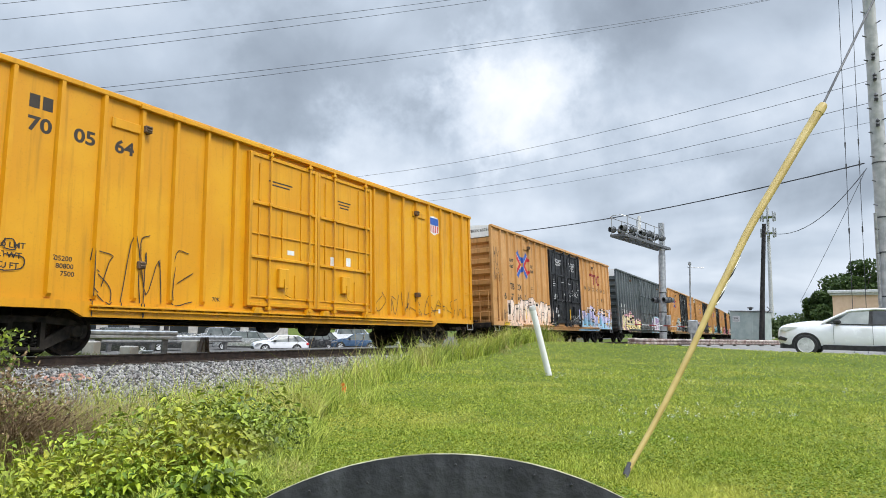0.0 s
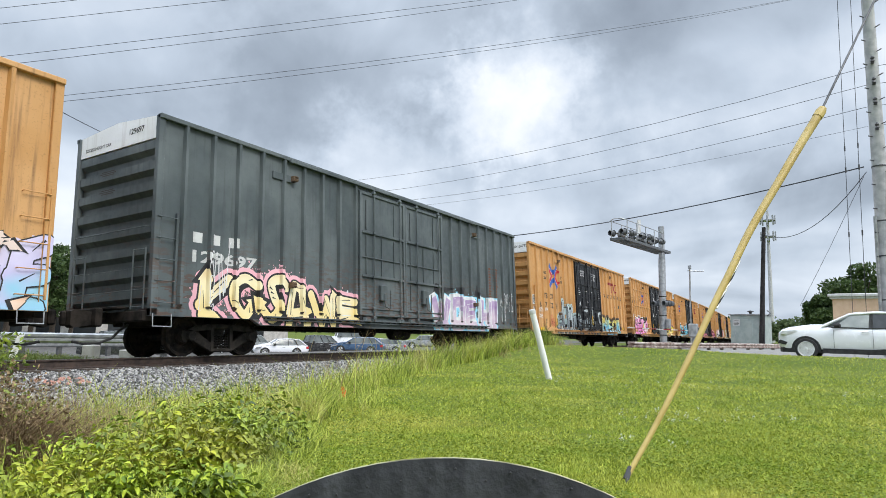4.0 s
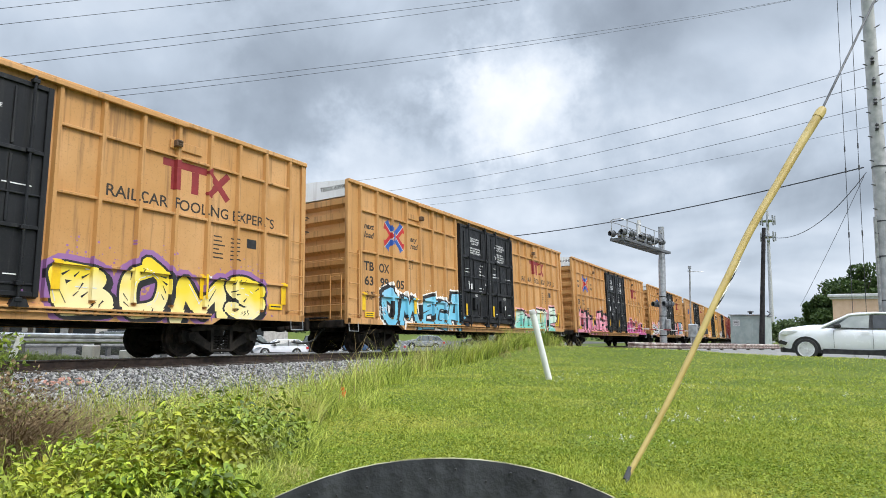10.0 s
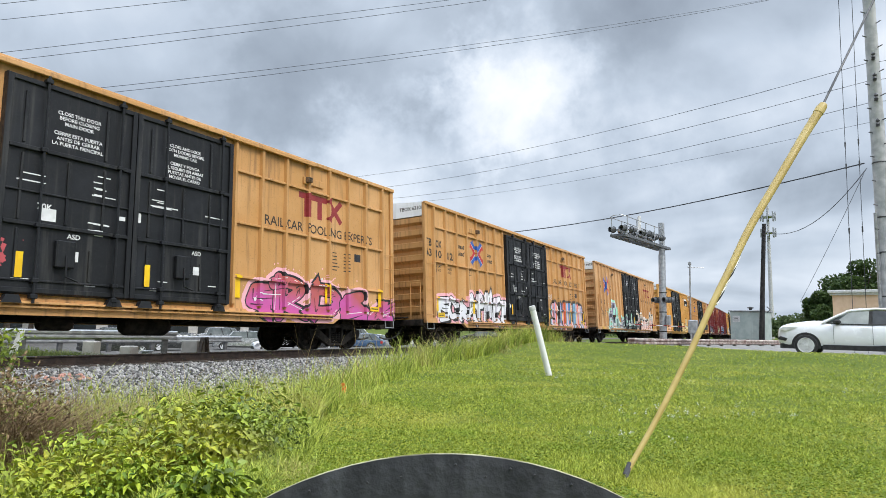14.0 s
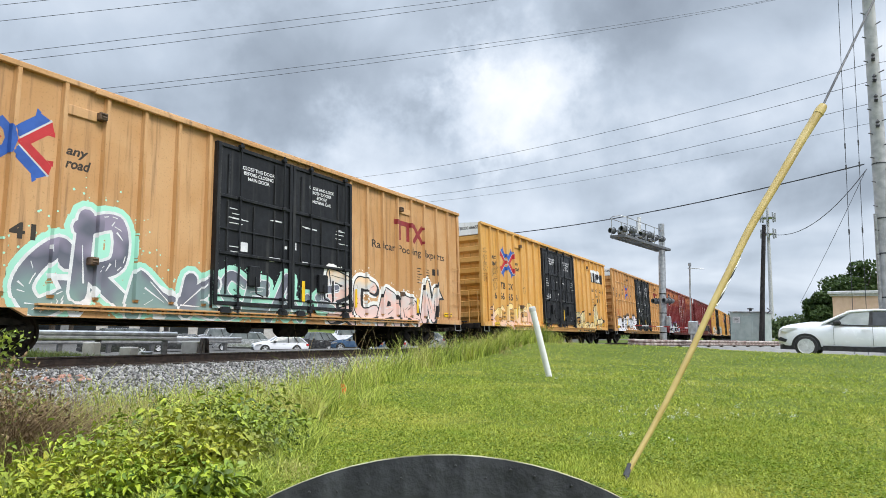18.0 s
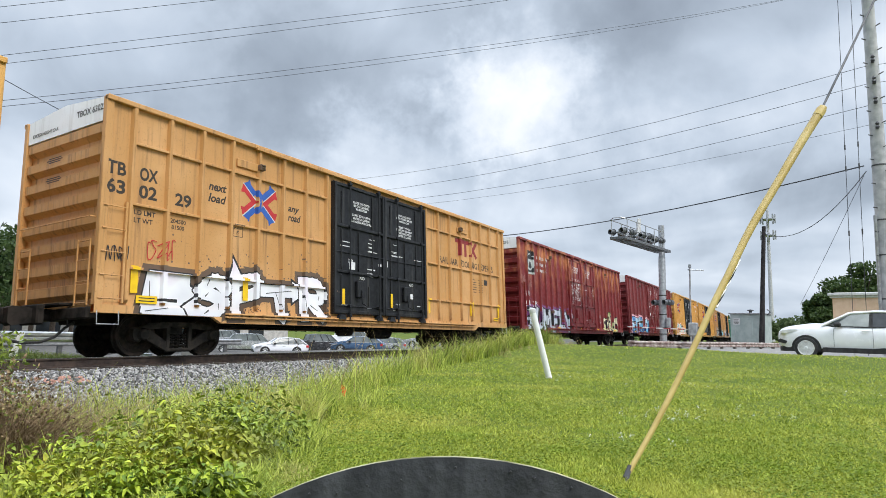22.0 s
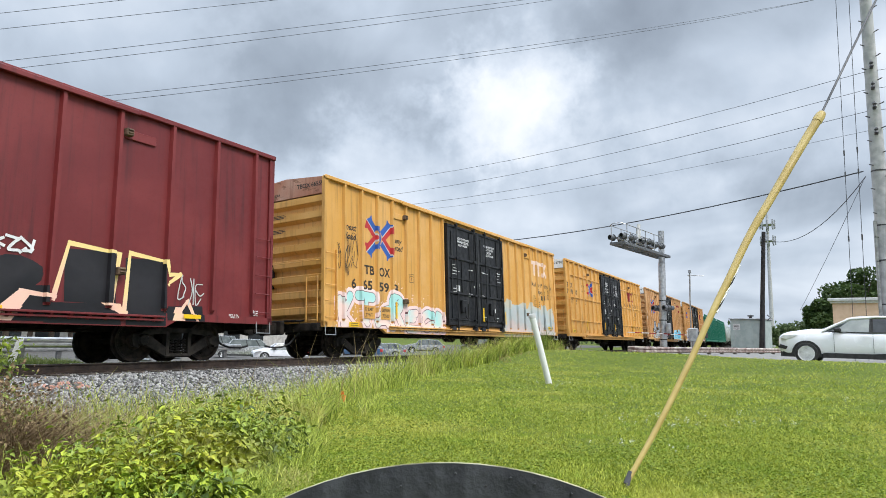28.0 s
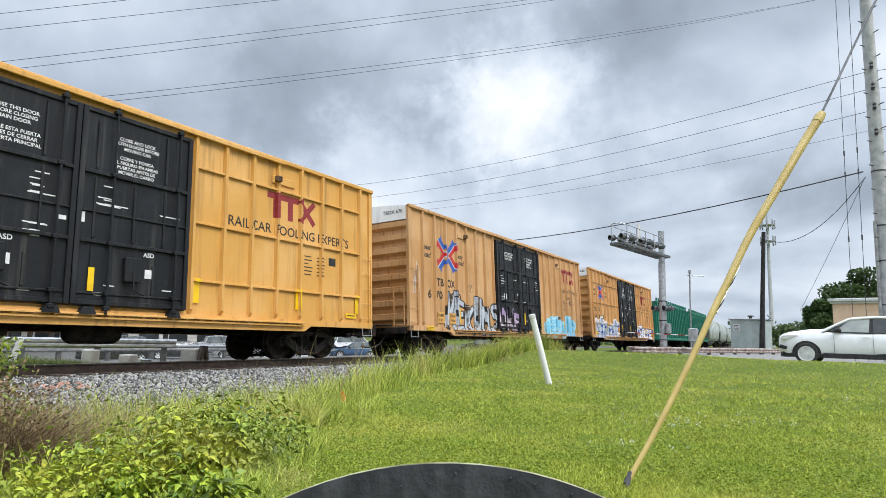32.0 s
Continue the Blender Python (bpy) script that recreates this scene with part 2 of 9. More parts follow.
STEEL = material("galvanised_steel", two((0.30, 0.31, 0.32), (0.46, 0.47, 0.48), 5.0), 0.45, 0.6)
CONCRETE_POLE = material("weathered_grey_pole", two((0.36, 0.365, 0.37), (0.50, 0.50, 0.50), 3.0), 0.8, bump=0.15)
DARK_POLE = material("creosoted_pole", two((0.012, 0.011, 0.011), (0.03, 0.026, 0.025), 5.0), 0.85, bump=0.3)
GUARD = material("faded_yellow_plastic", two(linear(170, 146, 78), linear(188, 166, 100), 4.0), 0.5, bump=0.05)
WIRE = plain("black_cable", (54, 57, 63), 0.5)
RUBBER = material("black_rubber", two((0.016, 0.016, 0.017), (0.03, 0.03, 0.03), 9.0), 0.8)
GLASS = material("dark_tinted_glass", (0.02, 0.024, 0.026), 0.08)
GLASS.node_tree.nodes["Principled BSDF"].inputs["Specular IOR Level"].default_value = 0.8
ASPHALT = material("asphalt", two((0.09, 0.087, 0.083), (0.15, 0.143, 0.135), 3.0), 0.95, bump=0.4, spec=0.1)
CONCRETE = material("pale_concrete", two((0.38, 0.36, 0.33), (0.52, 0.50, 0.46), 2.0), 0.85, bump=0.2)

# ---- mesh building ----


class Shape:
    """Vertices and faces, gathered piece by piece."""

    def __init__(self):
        self.v, self.f = [], []

    def add(self, verts, faces):
        o = len(self.v)
        self.v += [tuple(p) for p in verts]
        self.f += [tuple(i + o for i in f) for f in faces]
        return self

    def box(self, x0, x1, y0, y1, z0, z1, c=0.0):
        """A box, with its edges cut back by c."""
        c = min(c, (x1 - x0) / 2.5, (y1 - y0) / 2.5, (z1 - z0) / 2.5)
        if c <= 0:
            v = [(x, y, z) for x in (x0, x1) for y in (y0, y1) for z in (z0, z1)]
            return self.add(v, [(0, 1, 3, 2), (4, 6, 7, 5), (0, 4, 5, 1), (2, 3, 7, 6), (0, 2, 6, 4), (1, 5, 7, 3)])
        mid = ((x0 + x1) / 2, (y0 + y1) / 2, (z0 + z1) / 2)
        half = ((x1 - x0) / 2, (y1 - y0) / 2, (z1 - z0) / 2)
        v, idx = [], {}
        for sx in (-1, 1):
            for sy in (-1, 1):
                for sz in (-1, 1):
                    for a in range(3):
                        s = (sx, sy, sz)
                        idx[(s, a)] = len(v)
                        v.append(tuple(mid[k] + s[k] * (half[k] - (0 if k == a else c)) for k in range(3)))
        f = []
        for a in range(3):
            b, d = (a + 1) % 3, (a + 2) % 3
            for s in (-1, 1):
                q = []
                for sb, sd in ((-1, -1), (1, -1), (1, 1), (-1, 1)):
                    k = [0, 0, 0]
                    k[a], k[b], k[d] = s, sb, sd
                    q.append(idx[(tuple(k), a)])
                f.append(tuple(q if s > 0 else q[::-1]))
        for a in range(3):
            b, d = (a + 1) % 3, (a + 2) % 3
            for sb in (-1, 1):
                for sd in (-1, 1):
                    k0, k1 = [0, 0, 0], [0, 0, 0]
                    k0[a], k0[b], k0[d] = -1, sb, sd
                    k1[a], k1[b], k1[d] = 1, sb, sd
                    q = [idx[(tuple(k0), b)], idx[(tuple(k1), b)], idx[(tuple(k1), d)], idx[(tuple(k0), d)]]
                    f.append(tuple(q if sb * sd > 0 else q[::-1]))
        for sx in (-1, 1):
            for sy in (-1, 1):
                for sz in (-1, 1):
                    s = (sx, sy, sz)
                    q = [idx[(s, 0)], idx[(s, 1)], idx[(s, 2)]]
                    f.append(tuple(q if sx * sy * sz > 0 else q[::-1]))
        return self.add(v, f)

    def loft(self, rings, caps=True, closed=True):
        """Skin between rings of equal length."""
        n, o = len(rings[0]), len(self.v)
        for r in rings:
            self.v += [tuple(p) for p in r]
        for k in range(len(rings) - 1):
            for i in range(n if closed else n - 1):
                j = (i + 1) % n
                self.f.append((o + k * n + i, o + k * n + j, o + (k + 1) * n + j, o + (k + 1) * n + i))
        if caps:
            self.f.append(tuple(o + i for i in range(n))[::-1])
            self.f.append(tuple(o + (len(rings) - 1) * n + i for i in range(n)))
        return self

    def rod(self, pts, r, n=6, r1=None):
        """A round bar along points, its radius going from r to r1."""
        pts = [Vector(p) for p in pts]
        rings, side = [], None
        for k, p in enumerate(pts):
            d = (pts[min(k + 1, len(pts) - 1)] - pts[max(k - 1, 0)]).normalized()
            if side is None:
                side = d.cross(Vector((0, 0, 1)) if abs(d.z) < 0.9 else Vector((1, 0, 0))).normalized()
            side = (side - d * side.dot(d)).normalized()
            up2 = d.cross(side)
            rr = r + ((r1 if r1 is not None else r) - r) * k / max(len(pts) - 1, 1)
            rings.append([p + rr * (math.cos(a) * side + math.sin(a) * up2) for a in (2 * math.pi * i / n for i in range(n))])
        return self.loft(rings)

    def lathe(self, prof, n=24, axis="z", at=(0, 0, 0)):
        """A profile of (radius, height) turned round an axis."""
        rings = []
        for r, h in prof:
            ring = []
            for i in range(n):
                a = 2 * math.pi * i / n
                p = (r * math.cos(a), r * math.sin(a), h)
                p = {"z": p, "y": (p[0], p[2], p[1]), "x": (p[2], p[0], p[1])}[axis]
                ring.append((p[0] + at[0], p[1] + at[1], p[2] + at[2]))
            rings.append(ring)
        return self.loft(rings)

    def prism(self, outline, y0, y1):
        """An outline in x and z, drawn out along y."""
        n = len(outline)
        return self.loft([[(x, y0, z) for x, z in outline], [(x, y1, z) for x, z in outline]])

    def mesh(self, name, mat, smooth=False):
        me = bpy.data.meshes.new(name)
        me.from_pydata(self.v, [], self.f)
        bm = bmesh.new()
        bm.from_mesh(me)
        bmesh.ops.recalc_face_normals(bm, faces=bm.faces)
        bm.to_mesh(me)
        bm.free()
        me.materials.append(mat)
        if smooth:
            me.shade_smooth()
            me.set_sharp_from_angle(angle=radians(40))
        return me


def part(name, shape, mat, parent, label="", smooth=False, at=None):
    """One mesh object under a thing or a part."""
    me = shape if isinstance(shape, bpy.types.Mesh) else shape.mesh(name, mat, smooth)
    ob = new(name, me)
    ob.parent = parent
    if at is not None:
        ob.matrix_basis = at
    if label:
        tagged(ob, label)
    return ob


def thing(name, label, category, group="", at=None, kind=""):
    """An empty that carries the parts of one thing."""
    ob = new(name)
    if at is not None:
        ob.matrix_basis = at
    return tagged(ob, label, category, group, kind)


def fast_mesh(name, verts, faces, mat):
    """A large mesh from arrays of vertices and equal-sided faces."""
    me = bpy.data.meshes.new(name)
    verts, faces = np.asarray(verts, dtype=np.float32), np.asarray(faces, dtype=np.int32)
    k = faces.shape[1]
    me.vertices.add(len(verts))
    me.vertices.foreach_set("co", verts.ravel())
    me.loops.add(faces.size)
    me.loops.foreach_set("vertex_index", faces.ravel())
    me.polygons.add(len(faces))
    me.polygons.foreach_set("loop_start", np.arange(0, faces.size, k, dtype=np.int32))
    me.update(calc_edges=True)
    me.materials.append(mat)
    return me


# ---- the lie of the land ----
TRACK_Y, TRACK_Z, CANT = 13.34, -0.095, -3.15
BEND_X, BEND_R = 15.0, 2000.0


def track_y(x):
    """The middle of the railway: straight, then bending away gently."""
    return TRACK_Y + (max(x - BEND_X, 0.0) ** 2) / (2 * BEND_R)


def track_pose(x):
    turn = math.degrees(max(x - BEND_X, 0.0) / BEND_R)
    return pose(x, track_y(x), TRACK_Z, CANT, 0, turn)


EDGE = ((-40, -14.0), (-5, -1.6), (0, 0.9), (2.6, 2.4), (5, 3.9), (9.1, 5.7), (17, 8.0), (26, 9.2), (34, 9.8), (60, 9.9), (5000, 9.9))


def lawn_edge(x):
    return float(np.interp(x, [e[0] for e in EDGE], [e[1] for e in EDGE]))


def smooth01(a):
    a = min(max(a, 0.0), 1.0)
    return a * a * (3 - 2 * a)


def ground_z(x, y):
    d = y - track_y(x)
    out = abs(d)
    lawn = 0.012 * noise.noise(Vector((x * 0.7, y * 0.7, 0))) - 0.02
    if d < 0:
        ditch = -0.74 + 0.55 * smooth01((x - 14) / 14)
        low = lawn + (ditch - lawn) * smooth01((y - lawn_edge(x)) / 1.8)
        paved = smooth01((x - 22.5) / 3) * smooth01((44 - x) / 3)
        low += (-0.06 - low) * paved
        low += (0.20 + 0.07 * smooth01((y - 2.0) / 2.0)) * smooth01((x - 15) / 6.5) * smooth01((26.0 - x) / 2.6)
    else:
        low = -0.42 + 0.12 * smooth01((out - 5) / 4) - 1.25 * smooth01((out - 9) / 24) - 0.38 * smooth01((x - 9.5) / 4) * smooth01((60 - x) / 10)
    return low + (-0.95 - low) * smooth01((3.9 - out) / 0.9)

# ---- ground and railway ----


def spread(lo, hi, near_lo, near_hi, step, grow=1.35):
    out, s = list(np.arange(near_lo, near_hi + 1e-6, step)), step
    a, b = near_lo, near_hi
    while a > lo:
        s *= grow
        a -= s
        out.append(max(a, lo))
    s = step
    while b < hi:
        s *= grow
        b += s
        out.append(min(b, hi))
    return sorted(set(out))


gx, gy = spread(-3000, 4000, -6, 45, 0.3), spread(-3000, 3500, -4, 20, 0.2)
verts = [(x, y, ground_z(x, y)) for y in gy for x in gx]
nx = len(gx)
faces = [(j * nx + i, j * nx + i + 1, (j + 1) * nx + i + 1, (j + 1) * nx + i) for j in range(len(gy) - 1) for i in range(nx - 1)]
ground_mesh = fast_mesh("ground", verts, faces, TURF)
ground_mesh.shade_smooth()
ground = tagged(new("ground", ground_mesh), "mown green turf running down into a weedy ditch", "lawn", kind="structure")


def along(profile, xs, dz=0.0):
    """A profile of (across, up) swept along the railway, in the canted plane of its rails."""
    rings = []
    for x in xs:
        m = track_pose(x)
        rings.append([m @ Vector((0, a, b + dz)) for a, b in profile])
    return rings


TRACK_XS = sorted(set([-420.0, -200.0, -60.0] + [float(v) for v in np.arange(-20, 60, 2.0)] + [float(v) for v in np.arange(60, 520, 12.0)]))
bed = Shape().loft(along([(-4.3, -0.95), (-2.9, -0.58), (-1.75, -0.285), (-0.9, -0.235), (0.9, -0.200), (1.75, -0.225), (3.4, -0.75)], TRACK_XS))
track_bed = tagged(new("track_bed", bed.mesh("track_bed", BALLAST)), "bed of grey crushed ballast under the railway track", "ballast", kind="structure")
railway = thing("railway_track", "single railway track of rusty rails on timber ties", "railway track", kind="structure")
for s in (-1, 1):
    c = s * 0.755
    prof = [(c - 0.075, -0.185), (c + 0.075, -0.185), (c + 0.075, -0.170), (c + 0.012, -0.150), (c + 0.012, -0.045), (c + 0.036, -0.034), (c + 0.036, -0.006),
            (c - 0.036, -0.006), (c - 0.036, -0.034), (c - 0.012, -0.045), (c - 0.012, -0.150), (c - 0.075, -0.170)]
    rail = part("rail", Shape().loft(along(prof, TRACK_XS)), RAIL, railway)
    part("rail_head", Shape().loft(along([(c - 0.03, -0.006), (c + 0.03, -0.006), (c + 0.03, 0.0), (c - 0.03, 0.0)], TRACK_XS)), RAIL_TOP, rail, "polished steel running surface")
tie_mesh = Shape().box(-0.115, 0.115, -1.3, 1.3, -0.36, -0.187, 0.012).mesh("tie", TIE)
for k in range(150):
    x = -8 + k * 0.52
    part("tie", tie_mesh, TIE, railway, at=track_pose(x) @ pose(0, random.uniform(-0.03, 0.03), 0, 0, 0, random.uniform(-1, 1)))

# ---- the train ----
LONG, SILL, TOP, SIDE = 18.6, 0.85, 5.24, 1.6
PITCH, SPEED = 20.537, 9.185
PANEL_Y, RIB_Y, HRIB_Y, DOOR_Y = -1.515, -1.605, -1.585, -1.625
RIBS = [0.62 + 0.858 * k for k in range(8)]
RIBS = RIBS + [LONG - r for r in RIBS[::-1]]
RIB_SETS = {
    "yellow": [0.68 + 0.83 * k for k in range(8)] + [12.05 + 0.83 * k for k in range(8)],
    "grid": RIBS,
    "plain": [0.90 + 0.826 * k for k in range(8)] + [11.84 + 0.838 * k for k in range(8)],
    "dark": [0.70 + 0.76 * k for k in range(9)] + [11.88 + 0.76 * k for k in range(9)],
    "wide": [0.64, 1.83, 3.03, 4.25, 5.42, 6.74, 11.86, 13.20, 14.35, 15.57, 16.78, 17.96]}
HRIBS = (SILL + 0.92, SILL + 2.24, SILL + 3.53)
DOOR_X0, DOOR_XM, DOOR_X1 = 6.85, 9.30, 11.80
cache, ribs_of = {}, {}


def shared(key, build):
    if key not in cache:
        cache[key] = build()
    return cache[key]


def wheelset_mesh():
    s = Shape()
    s.lathe([(0.0, -1.05), (0.075, -1.05), (0.075, 1.05), (0.0, 1.05)], 12, "y")
    for q in (-1, 1):
        prof = [(0.10, 0.62), (0.16, 0.60), (0.20, 0.68), (0.36, 0.70), (0.40, 0.655), (0.487, 0.655), (0.487, 0.69), (0.457, 0.70), (0.455, 0.79), (0.40, 0.79), (0.37, 0.745), (0.20, 0.735), (0.16, 0.80), (0.09, 0.80)]
        s.lathe([(r, q * h) for r, h in prof], 32, "y")
        for k in range(6):
            a = k * math.pi / 3
            s.box(0.27 * math.cos(a) - 0.03, 0.27 * math.cos(a) + 0.03, q * 0.75 - 0.012, q * 0.75 + 0.012, 0.27 * math.sin(a) - 0.03, 0.27 * math.sin(a) + 0.03)
    return s.mesh("wheelset", WHEEL, True)


def sideframe_mesh():
    """Cast truck side frame with its two windows and a jaw over each bearing."""
    s = Shape()
    for q in (-1, 1):
        s.prism([(q * 0.28, 0.28), (q * 0.72, 0.56), (q * 1.1, 0.58), (q * 1.12, 0.46), (q * 1.08, 0.34), (q * 0.98, 0.30), (q * 0.98, 0.44), (q * 0.80, 0.44), (q * 0.78, 0.34), (q * 0.30, 0.10)], -1.05, -0.93)
        s.prism([(q * 0.30, 0.60), (q * 0.72, 0.57), (q * 0.95, 0.60), (q * 0.80, 0.68), (q * 0.30, 0.74)], -1.05, -0.93)
        s.box(q * 0.88 - 0.13, q * 0.88 + 0.13, -1.09, -0.90, 0.36, 0.56, 0.03)
        s.lathe([(0.0, -1.12), (0.10, -1.12), (0.115, -1.10), (0.115, -0.95), (0.0, -0.95)], 14, "y", (q * 0.88, 0, 0.457))
        s.prism([(q * 0.24, 0.14), (q * 0.32, 0.14), (q * 0.32, 0.70), (q * 0.24, 0.70)], -1.06, -0.92)
    s.box(-0.34, 0.34, -1.06, -0.90, 0.08, 0.17, 0.03)
    s.box(-0.34, 0.34, -1.06, -0.90, 0.62, 0.74, 0.03)
    return s.mesh("side_frame", CAST)


def spring_mesh():
    s = Shape()
    for x in (0.0,):
        pts = [(x + 0.055 * math.cos(a), -0.99 + 0.055 * math.sin(a), 0.18 + 0.30 * a / (10 * math.pi)) for a in np.arange(0, 10 * math.pi + 0.1, math.pi / 4)]
        s.rod(pts, 0.017, 4)
    return s.mesh("spring", CAST)


def truck(car, x, wheels):
    """A two-axle truck; its wheelsets are noted for turning."""
    t = part("truck", shared("bolster", lambda: Shape().box(-0.2, 0.2, -0.92, 0.92, 0.40, 0.72, 0.04).box(-0.12, 0.12, -0.25, 0.25, 0.7, 0.95, 0.02).mesh("truck", CAST)), CAST, car, "grimy cast-steel two-axle truck", at=pose(x, 0, 0))
    frame_mesh, springs = shared("sideframe", sideframe_mesh), shared("springs", spring_mesh)
    for turn in (0, 180):
        part("side_frame", frame_mesh, CAST, t, at=pose(0, 0, 0, 0, 0, turn))
        for x in (-0.15, 0.0, 0.15):
            part("spring", springs, CAST, t, at=pose(0, 0, 0, 0, 0, turn) @ pose(x, 0, 0))
    for q in (-1, 1):
        wset = part("wheelset", shared("wheelset", wheelset_mesh), WHEEL, t, "dark steel wheels with a bright worn tread", at=pose(q * 0.88, 0, 0.457))
        wheels.append((wset, q * 0.88))
    part("brake_beam", shared("brakebeam", lambda: Shape().box(-0.36, -0.28, -0.7, 0.7, 0.30, 0.40, 0.02).box(0.28, 0.36, -0.7, 0.7, 0.30, 0.40, 0.02).mesh("brake_beam", UNDER)), UNDER, t)


def coupler_mesh():
    s = Shape().box(0.0, 0.75, -0.13, 0.13, 0.74, 0.98, 0.03)
    s.prism([(-0.38, 0.70), (-0.30, 0.64), (0.05, 0.70), (0.05, 0.99), (-0.30, 1.02), (-0.38, 0.98)], -0.16, 0.10)
    s.box(-0.44, -0.30, 0.02, 0.19, 0.68, 1.0, 0.04)
    s.box(0.05, 0.20, -0.34, 0.34, 0.66, 1.06, 0.03)
    return s.mesh("coupler", UNDER)


def hose_mesh():
    s = Shape()
    pts = [(0.25, -0.30, 0.72), (0.05, -0.34, 0.60), (-0.12, -0.32, 0.42), (-0.35, -0.24, 0.32), (-0.62, -0.12, 0.31), (-0.82, -0.05, 0.36)]
    s.rod(pts, 0.028, 7)
    s.rod([(0.1, -0.5, 1.05), (-0.05, -0.62, 1.0), (-0.12, -0.7, 0.8), (-0.05, -0.62, 0.62)], 0.014, 5)
    return s.mesh("air_hose", RUBBER, True)


def side_ladder_mesh(width):
    """Grab irons on two stiles, standing off the side."""
    s = Shape()
    for z in np.arange(SILL + 0.28, SILL + 2.4, 0.46):
        s.rod([(0.0, 0.0, z), (0.0, -0.07, z), (width, -0.07, z), (width, 0.0, z)], 0.011, 5)
    s.box(width - 0.02, width + 0.03, -0.075, 0.0, SILL + 0.2, SILL + 2.25, 0.006)
    return s


def end_mesh():
    """The corrugated end: deep pressed ribs between the corner posts."""
    s = Shape()
    z0, z1, n = SILL + 0.15, TOP - 0.52, 8
    step = (z1 - z0) / n
    ys = (-1.50, -1.42, 1.42, 1.50)
    prof = []
    for k in range(n):
        z = z0 + k * step
        prof += [(0.17, z), (0.16, z + step * 0.30), (0.045, z + step * 0.52), (0.04, z + step * 0.92), (0.16, z + step * 0.985)]
    prof.append((0.17, z1))
    rings = []
    for y in ys:
        edge = abs(y) > 1.45
        rings.append([(0.17 if edge else x, y, z) for x, z in prof])
    s.loft(rings, False, False)
    return s


def stirrup_mesh():
    return Shape().rod([(0.06, 0, SILL + 0.05), (0.06, -0.02, SILL - 0.22), (0.50, -0.02, SILL - 0.22), (0.50, 0, SILL + 0.05)], 0.014, 6).mesh("stirrup", STEEL)


def brake_wheel_mesh():
    s = Shape()
    ring = [(-0.06, 0.26 * math.cos(a), 0.26 * math.sin(a)) for a in np.linspace(0, 2 * math.pi, 21)]
    s.rod(ring, 0.014, 6)
    for k in range(5):
        a = 2 * math.pi * k / 5
        s.rod([(-0.03, 0, 0), (-0.06, 0.26 * math.cos(a), 0.26 * math.sin(a))], 0.010, 5)
    s.lathe([(0, -0.05), (0.05, -0.05), (0.05, 0.12), (0, 0.12)], 10, "x")
    s.box(0.03, 0.16, -0.12, 0.12, -0.55, 0.16, 0.02)
    return s.mesh("brake_wheel", UNDER, True)


